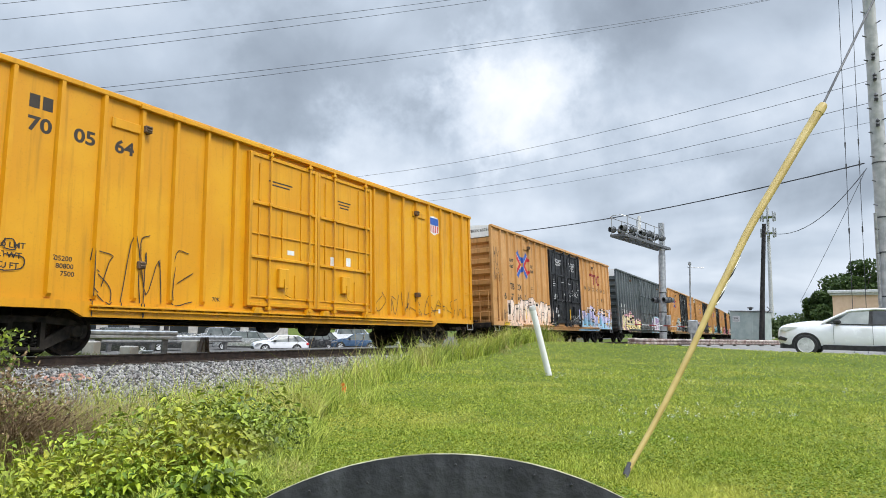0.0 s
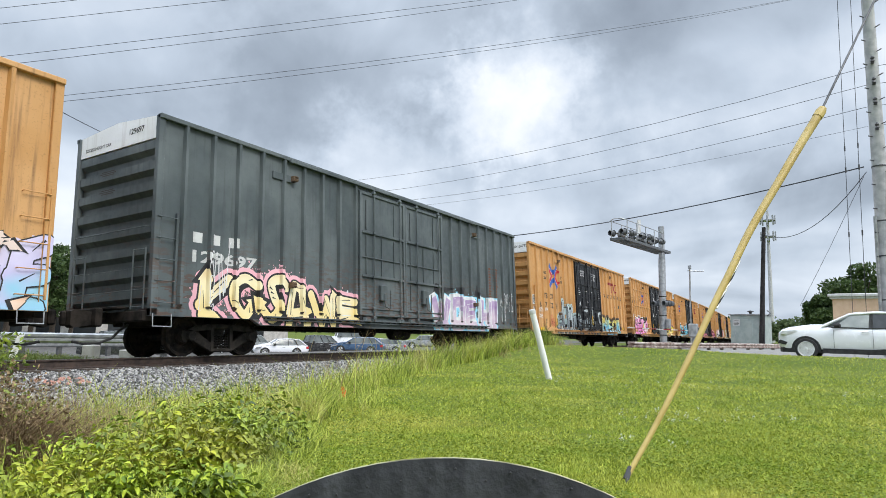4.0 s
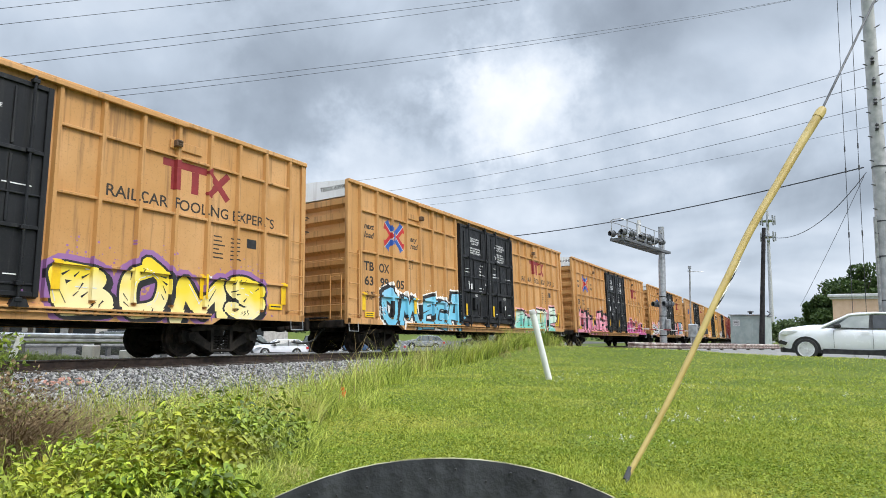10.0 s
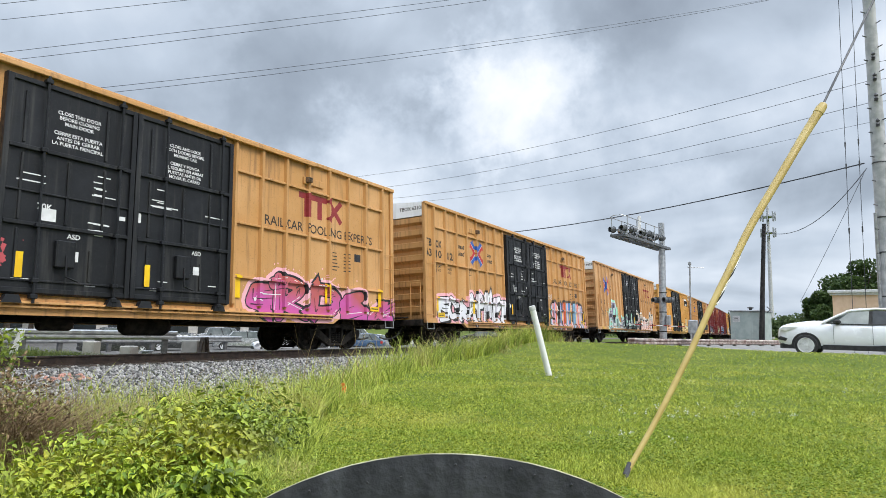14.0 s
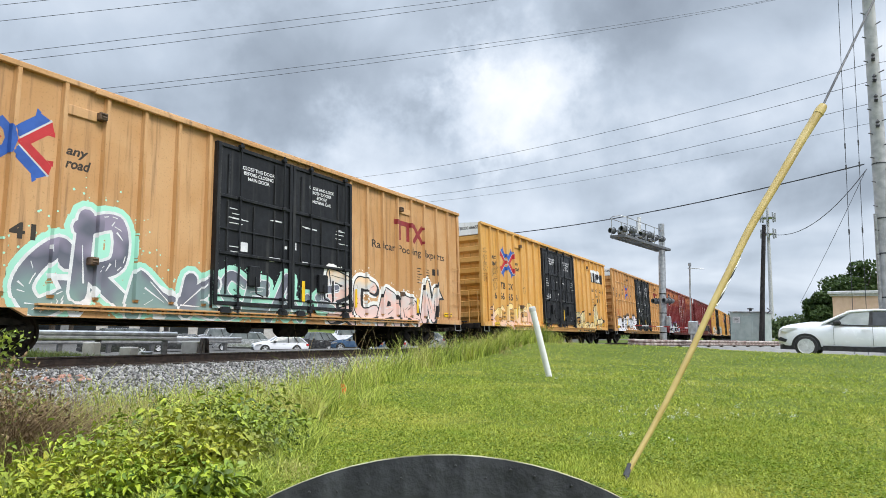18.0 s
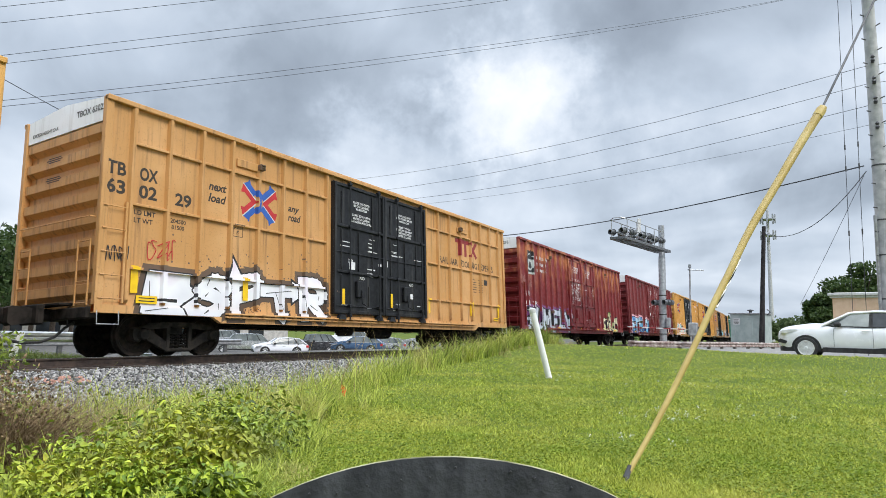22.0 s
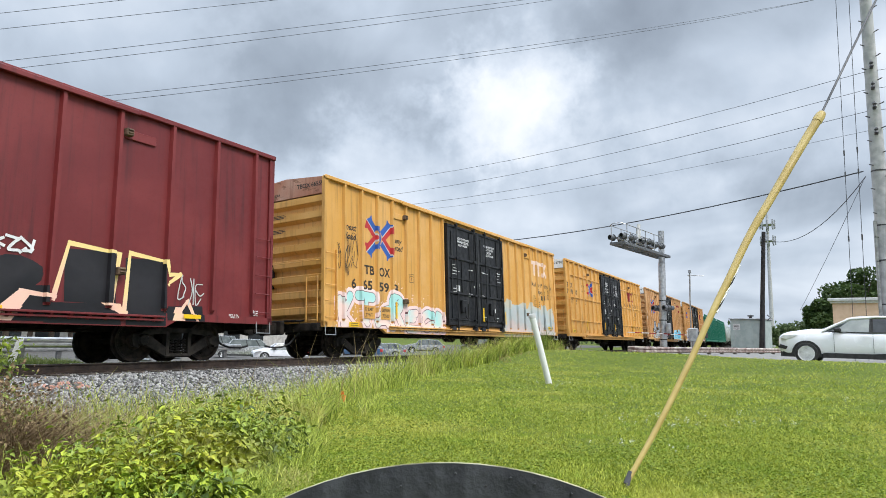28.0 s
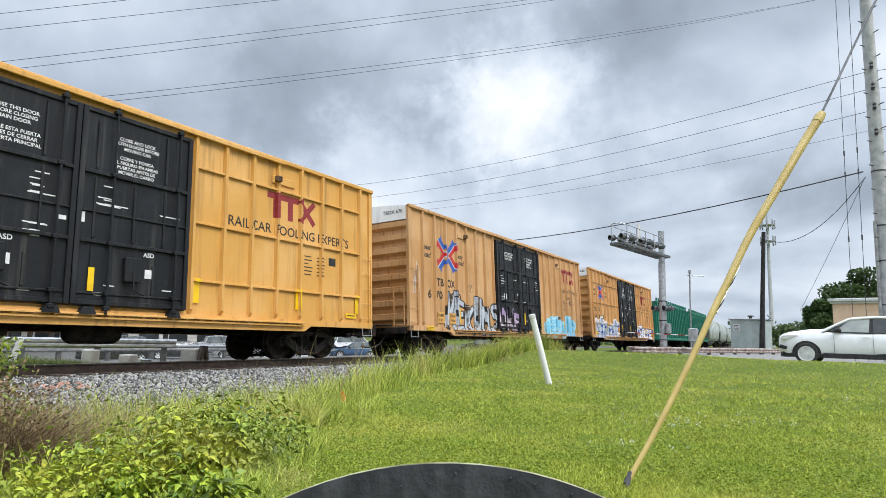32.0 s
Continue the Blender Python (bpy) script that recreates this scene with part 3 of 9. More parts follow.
def door_parts(car, x0, x1, mat, key):
    """A plug door: a framed leaf with ledges, two tall locking rods, a gearbox, guides."""
    wdt = x1 - x0
    at = pose(x0, 0, 0)

    def leaf():
        s = Shape().box(0, wdt, DOOR_Y, PANEL_Y + 0.02, SILL + 0.22, SILL + 4.12, 0.01)
        return s.mesh("door_leaf", mat)

    def frame_bar(a, b, c, d, dep):
        return Shape().box(a, b, DOOR_Y - dep, DOOR_Y + 0.002, c, d, 0.008).mesh("door_bar", mat)

    leaf_ob = part("plug_door", shared(("leaf", wdt, key), leaf), mat, car, at=at)
    z0, z1 = SILL + 0.24, SILL + 4.10
    specs = [(0.0, 0.10, z0, z1, 0.05), (wdt - 0.10, wdt, z0, z1, 0.05), (0.10, wdt - 0.10, z0, z0 + 0.09, 0.04), (0.10, wdt - 0.10, z1 - 0.09, z1, 0.04)]
    for h, thick, dep in ((0.44, 0.04, 0.03), (1.42, 0.07, 0.06), (2.02, 0.035, 0.04), (2.78, 0.075, 0.06)):
        specs.append((0.10, wdt - 0.10, SILL + h, SILL + h + thick, dep))
    for q, lo, hi in ((0.13, 2.90, 3.86), (0.74, 2.90, 3.95), (0.13, 1.52, 2.72), (0.46, 1.52, 2.72), (0.74, 1.52, 2.72), (0.13, 0.50, 1.36), (0.66, 0.50, 1.10)):
        specs.append((wdt * q, wdt * q + 0.045, SILL + lo, SILL + hi, 0.035))
    for k, sp in enumerate(specs):
        part("door_bar", shared(("bar", wdt, key, k), lambda sp=sp: frame_bar(*sp)), mat, leaf_ob)
    for x in (wdt * 0.27, wdt * 0.86):
        part("locking_rod", shared(("rod", x, key), lambda x=x: Shape().rod([(x, DOOR_Y - 0.085, SILL + 0.06), (x, DOOR_Y - 0.085, SILL + 4.22)], 0.026, 7).mesh("locking_rod", mat, True)), mat, leaf_ob)
        for z in (0.14, 0.42, 1.40, 2.78, 4.08):
            part("rod_guide", shared(("guide", x, z, key), lambda x=x, z=z: Shape().box(x - 0.06, x + 0.06, DOOR_Y - 0.12, DOOR_Y, SILL + z, SILL + z + 0.08, 0.01).mesh("rod_guide", mat)), mat, leaf_ob)
    part("gear_box", shared(("gear", wdt, key), lambda: Shape().box(wdt * 0.40, wdt * 0.54, DOOR_Y - 0.12, DOOR_Y, SILL + 0.72, SILL + 1.22, 0.02).rod([(wdt * 0.47, DOOR_Y - 0.13, SILL + 0.95), (wdt * 0.47, DOOR_Y - 0.15, SILL + 0.55), (wdt * 0.56, DOOR_Y - 0.15, SILL + 0.48)], 0.02, 6).mesh("gear_box", mat)), mat, leaf_ob)
    for q in (0.32, wdt - 0.32):
        part("roller_guide", shared(("roller", q, key), lambda q=q: Shape().prism([(q - 0.16, SILL + 0.06), (q + 0.16, SILL + 0.06), (q + 0.10, SILL + 0.20), (q - 0.10, SILL + 0.20)], DOOR_Y - 0.10, DOOR_Y + 0.02).mesh("roller_guide", mat)), mat, leaf_ob)
    return leaf_ob


def gussets():
    """The row of small brackets that hold the door track off the sill."""
    s = Shape()
    for k in range(36):
        x = 3.2 + k * 0.345
        s.add([(x + d, y, z) for d in (0.0, 0.06) for y, z in ((-SIDE - 0.085, SILL + 0.05), (-SIDE + 0.035, SILL + 0.05), (-SIDE + 0.035, SILL - 0.045))], [(0, 1, 2), (5, 4, 3), (0, 3, 4, 1), (0, 2, 5, 3), (1, 4, 5, 2)])
    return s


def boxcar(label, body_mat, door_mat, grid, roof_mat, group="boxcars of the freight train", wide_ribs=0.13, brake_ahead=False, ribs="grid"):
    """A sixty-foot high-cube boxcar, its left end at x = 0. Returns the thing and the list of its wheelsets."""
    car = thing("boxcar", label, "boxcar", group)
    wheels = []
    key = body_mat.name
    body = part("body", shared(("body", key), lambda: Shape().box(0.16, LONG - 0.16, PANEL_Y, -PANEL_Y, SILL + 0.08, TOP - 0.08, 0.01).mesh("body", body_mat)), body_mat, car)
    for q, turn in ((0, 0), (1, 180)):
        at = pose(0, 0, 0) if not q else pose(LONG, 0, 0, 0, 0, 180)
        part("corrugated_end", shared(("end", key), lambda: end_mesh().mesh("corrugated_end", body_mat)), body_mat, car, at=at)
        top = part("roof_end", shared(("roofend", roof_mat.name), lambda: Shape().loft([[(x, -1.52, TOP - 0.52), (x, 1.52, TOP - 0.52), (x, 1.52, TOP - 0.03), (x, 0.0, TOP + 0.10), (x, -1.52, TOP - 0.03)] for x in (0.03, 0.15)]).mesh("roof_end", roof_mat)), roof_mat, car, at=at)
        part("corner_post", shared(("post", key), lambda: Shape().box(0.0, 0.16, -SIDE + 0.03, -1.44, SILL, TOP - 0.02, 0.012).mesh("corner_post", body_mat)), body_mat, car, at=at)
        part("corner_post", shared(("post2", key), lambda: Shape().box(0.0, 0.16, 1.44, SIDE - 0.03, SILL, TOP - 0.02, 0.012).mesh("corner_post", body_mat)), body_mat, car, at=at)
        part("coupler", shared("coupler", coupler_mesh), UNDER, car, at=at @ pose(-0.45, 0, 0))
        part("air_hose", shared("hose", hose_mesh), RUBBER, car, at=at @ pose(0.1, 0, 0))
        part("end_platform", shared("platform", lambda: Shape().box(-0.22, 0.1, -0.75, 0.75, SILL + 0.18, SILL + 0.22, 0.005).box(-0.05, 0.16, -1.4, 1.4, SILL - 0.1, SILL + 0.12, 0.02).mesh("end_platform", UNDER)), UNDER, car, at=at)
        for yy in (-1.36, 0.86):
            part("end_ladder", shared(("endladder", key), lambda: Shape().box(-0.06, -0.03, 0.0, 0.03, SILL + 0.15, SILL + 1.45, 0.004).box(-0.06, -0.03, 0.42, 0.45, SILL + 0.15, SILL + 1.45, 0.004).rod([(-0.045, 0, SILL + 0.2), (-0.045, 0.45, SILL + 0.2)], 0.012).rod([(-0.045, 0, SILL + 0.62), (-0.045, 0.45, SILL + 0.62)], 0.012).rod([(-0.045, 0, SILL + 1.04), (-0.045, 0.45, SILL + 1.04)], 0.012).rod([(-0.045, 0, SILL + 1.42), (-0.045, 0.45, SILL + 1.42)], 0.012).mesh("end_ladder", body_mat)), body_mat, car, at=at @ pose(0.02, yy, 0))
        part("grab_rail", shared(("grab", key), lambda: Shape().rod([(0.05, -1.35, SILL + 1.9), (-0.06, -1.35, SILL + 1.9), (-0.06, 1.3, SILL + 1.9), (0.05, 1.3, SILL + 1.9)], 0.012).mesh("grab_rail", body_mat)), body_mat, car, at=at)
        part("stirrup", shared("stirrup", stirrup_mesh), STEEL, car, at=pose(0 if not q else LONG - 0.56, -SIDE + 0.04, 0))
        part("side_ladder", shared(("ladder", key), lambda: side_ladder_mesh(0.48).mesh("side_ladder", body_mat)), body_mat, car, at=pose(0.06 if not q else LONG - 0.56, PANEL_Y, 0))
    part("brake_wheel", shared("brakewheel", brake_wheel_mesh), UNDER, car, at=pose(0.0, 0.62, SILL + 1.75) if brake_ahead else pose(LONG, 0, 0, 0, 0, 180) @ pose(0.0, 0.62, SILL + 1.75))
    # roof with shallow seams
    def roof():
        s = Shape().loft([[(x, -1.56, TOP - 0.10), (x, 1.56, TOP - 0.10), (x, 1.56, TOP - 0.03), (x, 0, TOP + 0.11), (x, -1.56, TOP - 0.03)] for x in (0.14, LONG - 0.14)])
        for k in range(22):
            x = 0.5 + k * 0.84
            s.loft([[(x + d, -1.5, TOP - 0.035), (x + d, 0, TOP + 0.14), (x + d, 1.5, TOP - 0.035), (x + d, 0, TOP + 0.10)] for d in (-0.03, 0.03)])
        return s.mesh("roof", roof_mat)
    part("roof", shared(("roof", roof_mat.name), roof), roof_mat, car)
    for q in (-1, 1):
        part("eave", shared(("eave", key), lambda: Shape().box(0.0, LONG, -SIDE - 0.015, PANEL_Y + 0.03, TOP - 0.11, TOP, 0.012).mesh("eave", body_mat)), body_mat, car, at=pose(0, 0, 0) if q < 0 else pose(LONG, 0, 0, 0, 0, 180))
        part("side_sill", shared(("sill", key), lambda: Shape().prism([(0.0, SILL), (2.75, SILL), (3.0, SILL - 0.14), (LONG - 3.0, SILL - 0.14), (LONG - 2.75, SILL), (LONG, SILL), (LONG, SILL + 0.16), (0.0, SILL + 0.16)], -SIDE + 0.03, PANEL_Y + 0.06).mesh("side_sill", body_mat)), body_mat, car, at=pose(0, 0, 0) if q < 0 else pose(LONG, 0, 0, 0, 0, 180))
    part("door_track", shared(("track", key), lambda: gussets().box(3.1, LONG - 3.1, -SIDE - 0.09, -SIDE + 0.04, SILL + 0.05, SILL + 0.09, 0.006).box(3.1, LONG - 3.1, -SIDE - 0.05, -SIDE + 0.04, SILL - 0.02, SILL + 0.02, 0.005).mesh("door_track", body_mat)), body_mat, car)
    part("upper_door_track", shared(("track2", key), lambda: Shape().box(3.9, LONG - 3.9, -SIDE - 0.055, -SIDE + 0.02, TOP - 0.15, TOP - 0.05, 0.01).mesh("upper_door_track", body_mat)), body_mat, car)
    rib_mesh = shared(("rib", key, wide_ribs), lambda: Shape().loft([[(-wide_ribs / 2, PANEL_Y, z), (wide_ribs / 2, PANEL_Y, z), (wide_ribs / 2 - 0.03, RIB_Y + e, z), (-wide_ribs / 2 + 0.03, RIB_Y + e, z)] for z, e in ((SILL + 0.20, 0.055), (SILL + 0.27, 0.0), (TOP - 0.10, 0.0))]).mesh("rib", body_mat))
    ribs_of[body.name] = RIB_SETS[ribs]
    for x in RIB_SETS[ribs]:
        part("rib", rib_mesh, body_mat, car, at=pose(x, 0, 0))
        part("rib", rib_mesh, body_mat, car, at=pose(x, 0, 0, 0, 0, 180))
    if grid:
        for z in HRIBS:
            for a, b, n in ((RIBS[0], RIBS[7], 0), (RIBS[8], RIBS[15], 1)):
                part("cross_rib", shared(("hrib", key, z, n), lambda a=a, b=b, z=z: Shape().box(a, b, HRIB_Y, PANEL_Y + 0.005, z - 0.028, z + 0.028, 0.008).mesh("cross_rib", body_mat)), body_mat, car)
    for a, b in ((DOOR_X0, DOOR_XM), (DOOR_XM + 0.02, DOOR_X1)):
        door_parts(car, a, b, door_mat, door_mat.name)
    part("far_door", shared(("fardoor", door_mat.name), lambda: Shape().box(DOOR_X0, DOOR_X1, -PANEL_Y - 0.02, -DOOR_Y, SILL + 0.22, SILL + 4.1, 0.02).mesh("far_door", door_mat)), door_mat, car)
    # underframe and running gear
    part("centre_sill", shared("csill", lambda: Shape().box(0.3, LONG - 0.3, -0.2, 0.2, 0.68, SILL + 0.1, 0.02).mesh("centre_sill", UNDER)), UNDER, car)
    for x in (4.2, 5.9, 7.2, 9.3, 11.4, 12.7, 14.4):
        part("cross_bearer", shared("bearer", lambda: Shape().loft([[(d, -1.5, SILL + 0.08), (d, 1.5, SILL + 0.08), (d, 1.5, SILL - 0.04), (d, 0.3, 0.66), (d, -0.3, 0.66), (d, -1.5, SILL - 0.04)] for d in (-0.06, 0.06)]).mesh("cross_bearer", UNDER)), UNDER, car, at=pose(x, 0, 0))
    part("brake_cylinder", shared("brakecyl", lambda: Shape().lathe([(0, -0.3), (0.13, -0.3), (0.15, -0.26), (0.15, 0.26), (0.13, 0.3), (0, 0.3)], 14, "x", (8.4, -0.75, 0.62)).box(8.0, 8.8, -0.9, -0.6, 0.72, SILL, 0.02).mesh("brake_cylinder", UNDER)), UNDER, car)
    part("air_reservoir", shared("reservoir", lambda: Shape().lathe([(0, -0.55), (0.15, -0.55), (0.21, -0.45), (0.21, 0.45), (0.15, 0.55), (0, 0.55)], 16, "x", (10.4, -0.6, 0.60)).rod([(3.6, -0.35, 0.66), (15.0, -0.35, 0.66)], 0.025).rod([(3.4, -0.9, 0.72), (8.2, -0.85, 0.62)], 0.018).mesh("air_reservoir", UNDER)), UNDER, car)
    for x in (2.28, LONG - 2.28):
        truck(car, x, wheels)
    return car, body, wheels

# ---- road, crossing and what stands round it ----
LAMP = plain("dark_signal_housing", (64, 64, 66), 0.5)
HOOD = plain("grey_signal_hood", (90, 92, 95), 0.5)


def slab(outline, z0, z1):
    s = Shape()
    return s.loft([[(x, y, z0) for x, y in outline], [(x, y, z1) for x, y in outline]])


road_edge = [(25.55, -160.0), (25.6, -2.0), (25.7, 1.0), (29.2, 3.2), (31.2, 9.9)]
road_shape = slab(road_edge + [(36.0, 9.9), (62.0, 8.0), (66.0, -160.0)], -0.25, 0.0)
PALE_ROAD = material("worn_pale_asphalt", two((0.20, 0.195, 0.185), (0.30, 0.29, 0.275), 3.0), 0.95, bump=0.4, spec=0.1)
road = tagged(new("road", road_shape.mesh("road", PALE_ROAD)), "grey asphalt road leading up to the level crossing", "road", kind="structure")
kerb_shape = Shape()
for (xa, ya), (xb, yb) in zip(road_edge[:-1], road_edge[1:]):
    n = max(int(math.hypot(xb - xa, yb - ya) / 1.2), 1) if ya > -30 else 1
    for k in range(n):
        p, q = k / n, (k + 1) / n - 0.006
        x0, y0, x1, y1 = xa + (xb - xa) * p, ya + (yb - ya) * p, xa + (xb - xa) * q, ya + (yb - ya) * q
        kerb_shape.loft([[(x0 - 0.22, y0, -0.2), (x0 - 0.003, y0, -0.2), (x0 - 0.003, y0, 0.012), (x0 - 0.2, y0, 0.018)], [(x1 - 0.22, y1, -0.2), (x1 - 0.003, y1, -0.2), (x1 - 0.003, y1, 0.012), (x1 - 0.2, y1, 0.018)]])
tagged(new("kerb", kerb_shape.mesh("kerb", CONCRETE)), "low pale concrete kerb between lawn and road", "kerb", kind="structure")
crossing = thing("level_crossing", "concrete panels between and beside the rails", "crossing", kind="structure")
for k in range(3):
    for a, b in ((-2.9, -0.86), (-0.66, 0.66), (0.86, 2.9)):
        m = track_pose(30.2 + k * 2.4)
        part("panel", Shape().box(-1.19, 1.19, a, b, -0.22, -0.012, 0.01), CONCRETE, crossing, at=m)
lot_x, lot_y = spread(-160, 240, 0, 60, 2.0), spread(22.6, 78, 22.6, 50, 1.0)
lot_v = [(x, y + (track_y(x) - TRACK_Y), ground_z(x, y + (track_y(x) - TRACK_Y)) + 0.03) for y in lot_y for x in lot_x]
nl = len(lot_x)
lot_f = [(j * nl + i, j * nl + i + 1, (j + 1) * nl + i + 1, (j + 1) * nl + i) for j in range(len(lot_y) - 1) for i in range(nl - 1)]
tagged(new("road", fast_mesh("road", lot_v, lot_f, ASPHALT)), "asphalt street and car park behind the railway", "road", kind="structure")

GRAVEL = material("pale_gravel", two((0.09, 0.083, 0.075), (0.20, 0.185, 0.165), 5.0), 0.95, bump=0.5, bump_scale=40, spec=0.1)
yard_x, yard_y = spread(10.6, 60, 10.6, 40, 1.0), [15.2 + 0.7 * k for k in range(12)]
yard_v = [(x + 0.75 * (y - 15.2), y + (track_y(x) - TRACK_Y), ground_z(x + 0.75 * (y - 15.2), y + (track_y(x) - TRACK_Y)) + 0.02 + 0.01 * math.sin(x * 3 + y)) for y in yard_y for x in yard_x]
ny = len(yard_x)
tagged(new("gravel_yard", fast_mesh("gravel_yard", yard_v, [(j * ny + i, j * ny + i + 1, (j + 1) * ny + i + 1, (j + 1) * ny + i) for j in range(len(yard_y) - 1) for i in range(ny - 1)], GRAVEL)), "pale gravel strip behind the railway track", "gravel", kind="structure")
for x, y, wd in ((9.0, 20.6, 0.5), (11.4, 19.5, 0.35), (12.4, 19.1, 0.45)):
    blk = thing("concrete_block", "small pale concrete block on the verge", "concrete block", "concrete blocks")
    part("block", Shape().box(-wd / 2, wd / 2, -0.2, 0.2, -0.2, 0.55, 0.03), CONCRETE, blk, at=pose(x, y, ground_z(x, y), 0, 0, 25))

# a round steel plate that stands on edge before the camera
plate = thing("round_plate", "black round steel plate with nail holes and a yellow-green rim", "metal plate")
plate.matrix_basis = pose(0.4157, 0.2342, 0.2735, 0, 0, math.degrees(YAW) - 90)
PR = 0.3555
disc = Shape()
rings = []
for rad, yy in ((0.0, -0.012), (0.1, -0.011), (0.2, -0.006), (0.27, -0.001), (PR - 0.062, 0.003)):
    rings.append([(rad * math.cos(a) if rad else 1e-4 * math.cos(a), yy, rad * math.sin(a) if rad else 1e-4 * math.sin(a)) for a in np.linspace(0, 2 * math.pi, 96, endpoint=False)])
back = [[(x, y + 0.004, z) for x, y, z in r] for r in rings[::-1]]
disc.loft(rings + back)
PLATE = material("black_weathered_steel", lambda t, co: t.mix(t.maprange(t.noise(t.vmath("MULTIPLY", co, (30, 30, 4)), 1.0, 5.0), 0.4, 0.7, 0.0, 1.0), (0.020, 0.021, 0.024), (0.060, 0.062, 0.067)), 0.5, 0.3, bump=0.15, bump_scale=90)
# light catching the plate's edge is put into this bright colour
RIM = material("lit_yellow_edge", two(linear(120, 118, 80), linear(190, 186, 150), 30.0), 0.7)
part("disc", disc, PLATE, plate, smooth=True)
edge_pts = [((PR - 0.0625) * math.cos(a), 0.005, (PR - 0.0625) * math.sin(a)) for a in np.linspace(0, 2 * math.pi, 97)]
part("rim", Shape().rod(edge_pts, 0.0011, 6), RIM, plate, "thin yellow-green edge, coloured bright as if lit")
hole = Shape().lathe([(0.0, -0.0035), (0.0008, -0.0035), (0.0011, 0.0), (0.0, 0.0)], 8, "y").mesh("nail_hole", RUBBER)
for k in range(84):
    a = 2 * math.pi * (k + random.uniform(-0.2, 0.2)) / 84
    rad = PR - 0.062 - random.choice((0.006, 0.007, 0.008, 0.014))
    part("nail_hole", hole, RUBBER, plate, at=pose(rad * math.cos(a), 0.003, rad * math.sin(a)))

# the guy wire with its bowed yellow guard
guy = thing("guy_wire", "steel guy wire in a bowed yellow plastic guard", "guy wire")
GUY = [(3.07, 0.79, 0.02), (3.24, 0.68, 0.27), (3.42, 0.56, 0.57), (3.57, 0.46, 0.84), (3.66, 0.39, 1.01), (3.79, 0.29, 1.26), (3.96, 0.14, 1.57), (4.09, 0.03, 1.80), (4.19, -0.08, 2.01)]


def curve_through(pts, n):
    """A smooth line through points."""
    pts = [Vector(p) for p in pts]
    pts = [2 * pts[0] - pts[1]] + pts + [2 * pts[-1] - pts[-2]]
    out = []
    for k in range(1, len(pts) - 2):
        a, b, c, d = pts[k - 1:k + 3]
        for i in range(n):
            t = i / n
            out.append(0.5 * (2 * b + (c - a) * t + (2 * a - 5 * b + 4 * c - d) * t * t + (3 * b - a - 3 * c + d) * t ** 3))
    return out + [pts[-2]]


guard_line = curve_through(GUY, 5)
part("guard", Shape().rod(guard_line, 0.012, 12, 0.026), GUARD, guy, "faded yellow plastic sleeve", True)
part("guard_cap", Shape().lathe([(0.0, 0.03), (0.022, 0.022), (0.028, 0.0), (0.028, -0.05), (0.0, -0.05)], 12), GUARD, guy, smooth=True, at=Matrix.Translation(GUY[-1]) @ Vector((0.10, -0.11, 0.21)).to_track_quat("Z", "Y").to_matrix().to_4x4())
part("wire", Shape().rod([GUY[-1], (4.51, -0.37, 2.71), (6.1, -1.85, 6.2), (9.0, -4.5, 12.6)], 0.0065, 6), WIRE, guy)
part("anchor_rod", Shape().rod([(2.93, 0.80, -0.12), (3.08, 0.785, 0.04)], 0.009, 6).rod([(3.05, 0.80, 0.0), (3.085, 0.785, 0.05)], 0.012, 8), LAMP, guy)
for k in range(3):
    tape = [guard_line[15 + i] + Vector((0.006 + 0.006 * math.cos(i * 1.7 + k * 2), -0.010, -0.016 + 0.008 * math.sin(i * 1.7 + k * 2))) for i in range(8)]
    part("tape", Shape().rod(tape, 0.007, 5), (WHITE, RUBBER, WHITE)[k], guy, "twisted strip of torn tape")

# leaning white marker post
post = thing("marker_post", "leaning white plastic marker post in the grass", "marker post")
top, foot = Vector((8.93, 3.73, 1.03)), Vector((9.2, 3.54, -0.06))
axis = (top - foot).normalized()
part("tube", Shape().lathe([(0.0, 0.0), (0.048, 0.0), (0.048, (top - foot).length - 0.06), (0.0, (top - foot).length - 0.06)], 16), WHITE, post, smooth=True, at=Matrix.Translation(foot) @ axis.to_track_quat("Z", "Y").to_matrix().to_4x4())
part("cap", Shape().lathe([(0.0, 0.04), (0.046, 0.036), (0.052, 0.02), (0.052, -0.03), (0.0, -0.03)], 16), DULL_WHITE, post, "split grey-white cap", True, at=Matrix.Translation(top) @ axis.to_track_quat("Z", "Y").to_matrix().to_4x4() @ pose(0, 0, -0.04))

# small orange survey flag
flag = thing("survey_flag", "small orange survey flag on a wire in tall grass", "flag")
part("staff", Shape().rod([(0, 0, -0.3), (0, 0, 0.42)], 0.0018, 5), STEEL, flag)
part("cloth", Shape().add([(0, 0, 0.42), (0.035, 0.01, 0.40), (0.06, 0.03, 0.33), (0.05, 0.0, 0.27), (0.0, 0.0, 0.28), (0.0, 0.003, 0.42), (0.035, 0.013, 0.40), (0.06, 0.033, 0.33), (0.05, 0.003, 0.27), (0.0, 0.003, 0.28)],
     [(0, 1, 2, 3, 4), (9, 8, 7, 6, 5), (0, 5, 6, 1), (1, 6, 7, 2), (2, 7, 8, 3), (3, 8, 9, 4)]), ORANGE, flag)
flag.matrix_basis = pose(5.42, 4.42, -0.36, 6, -8, -50)

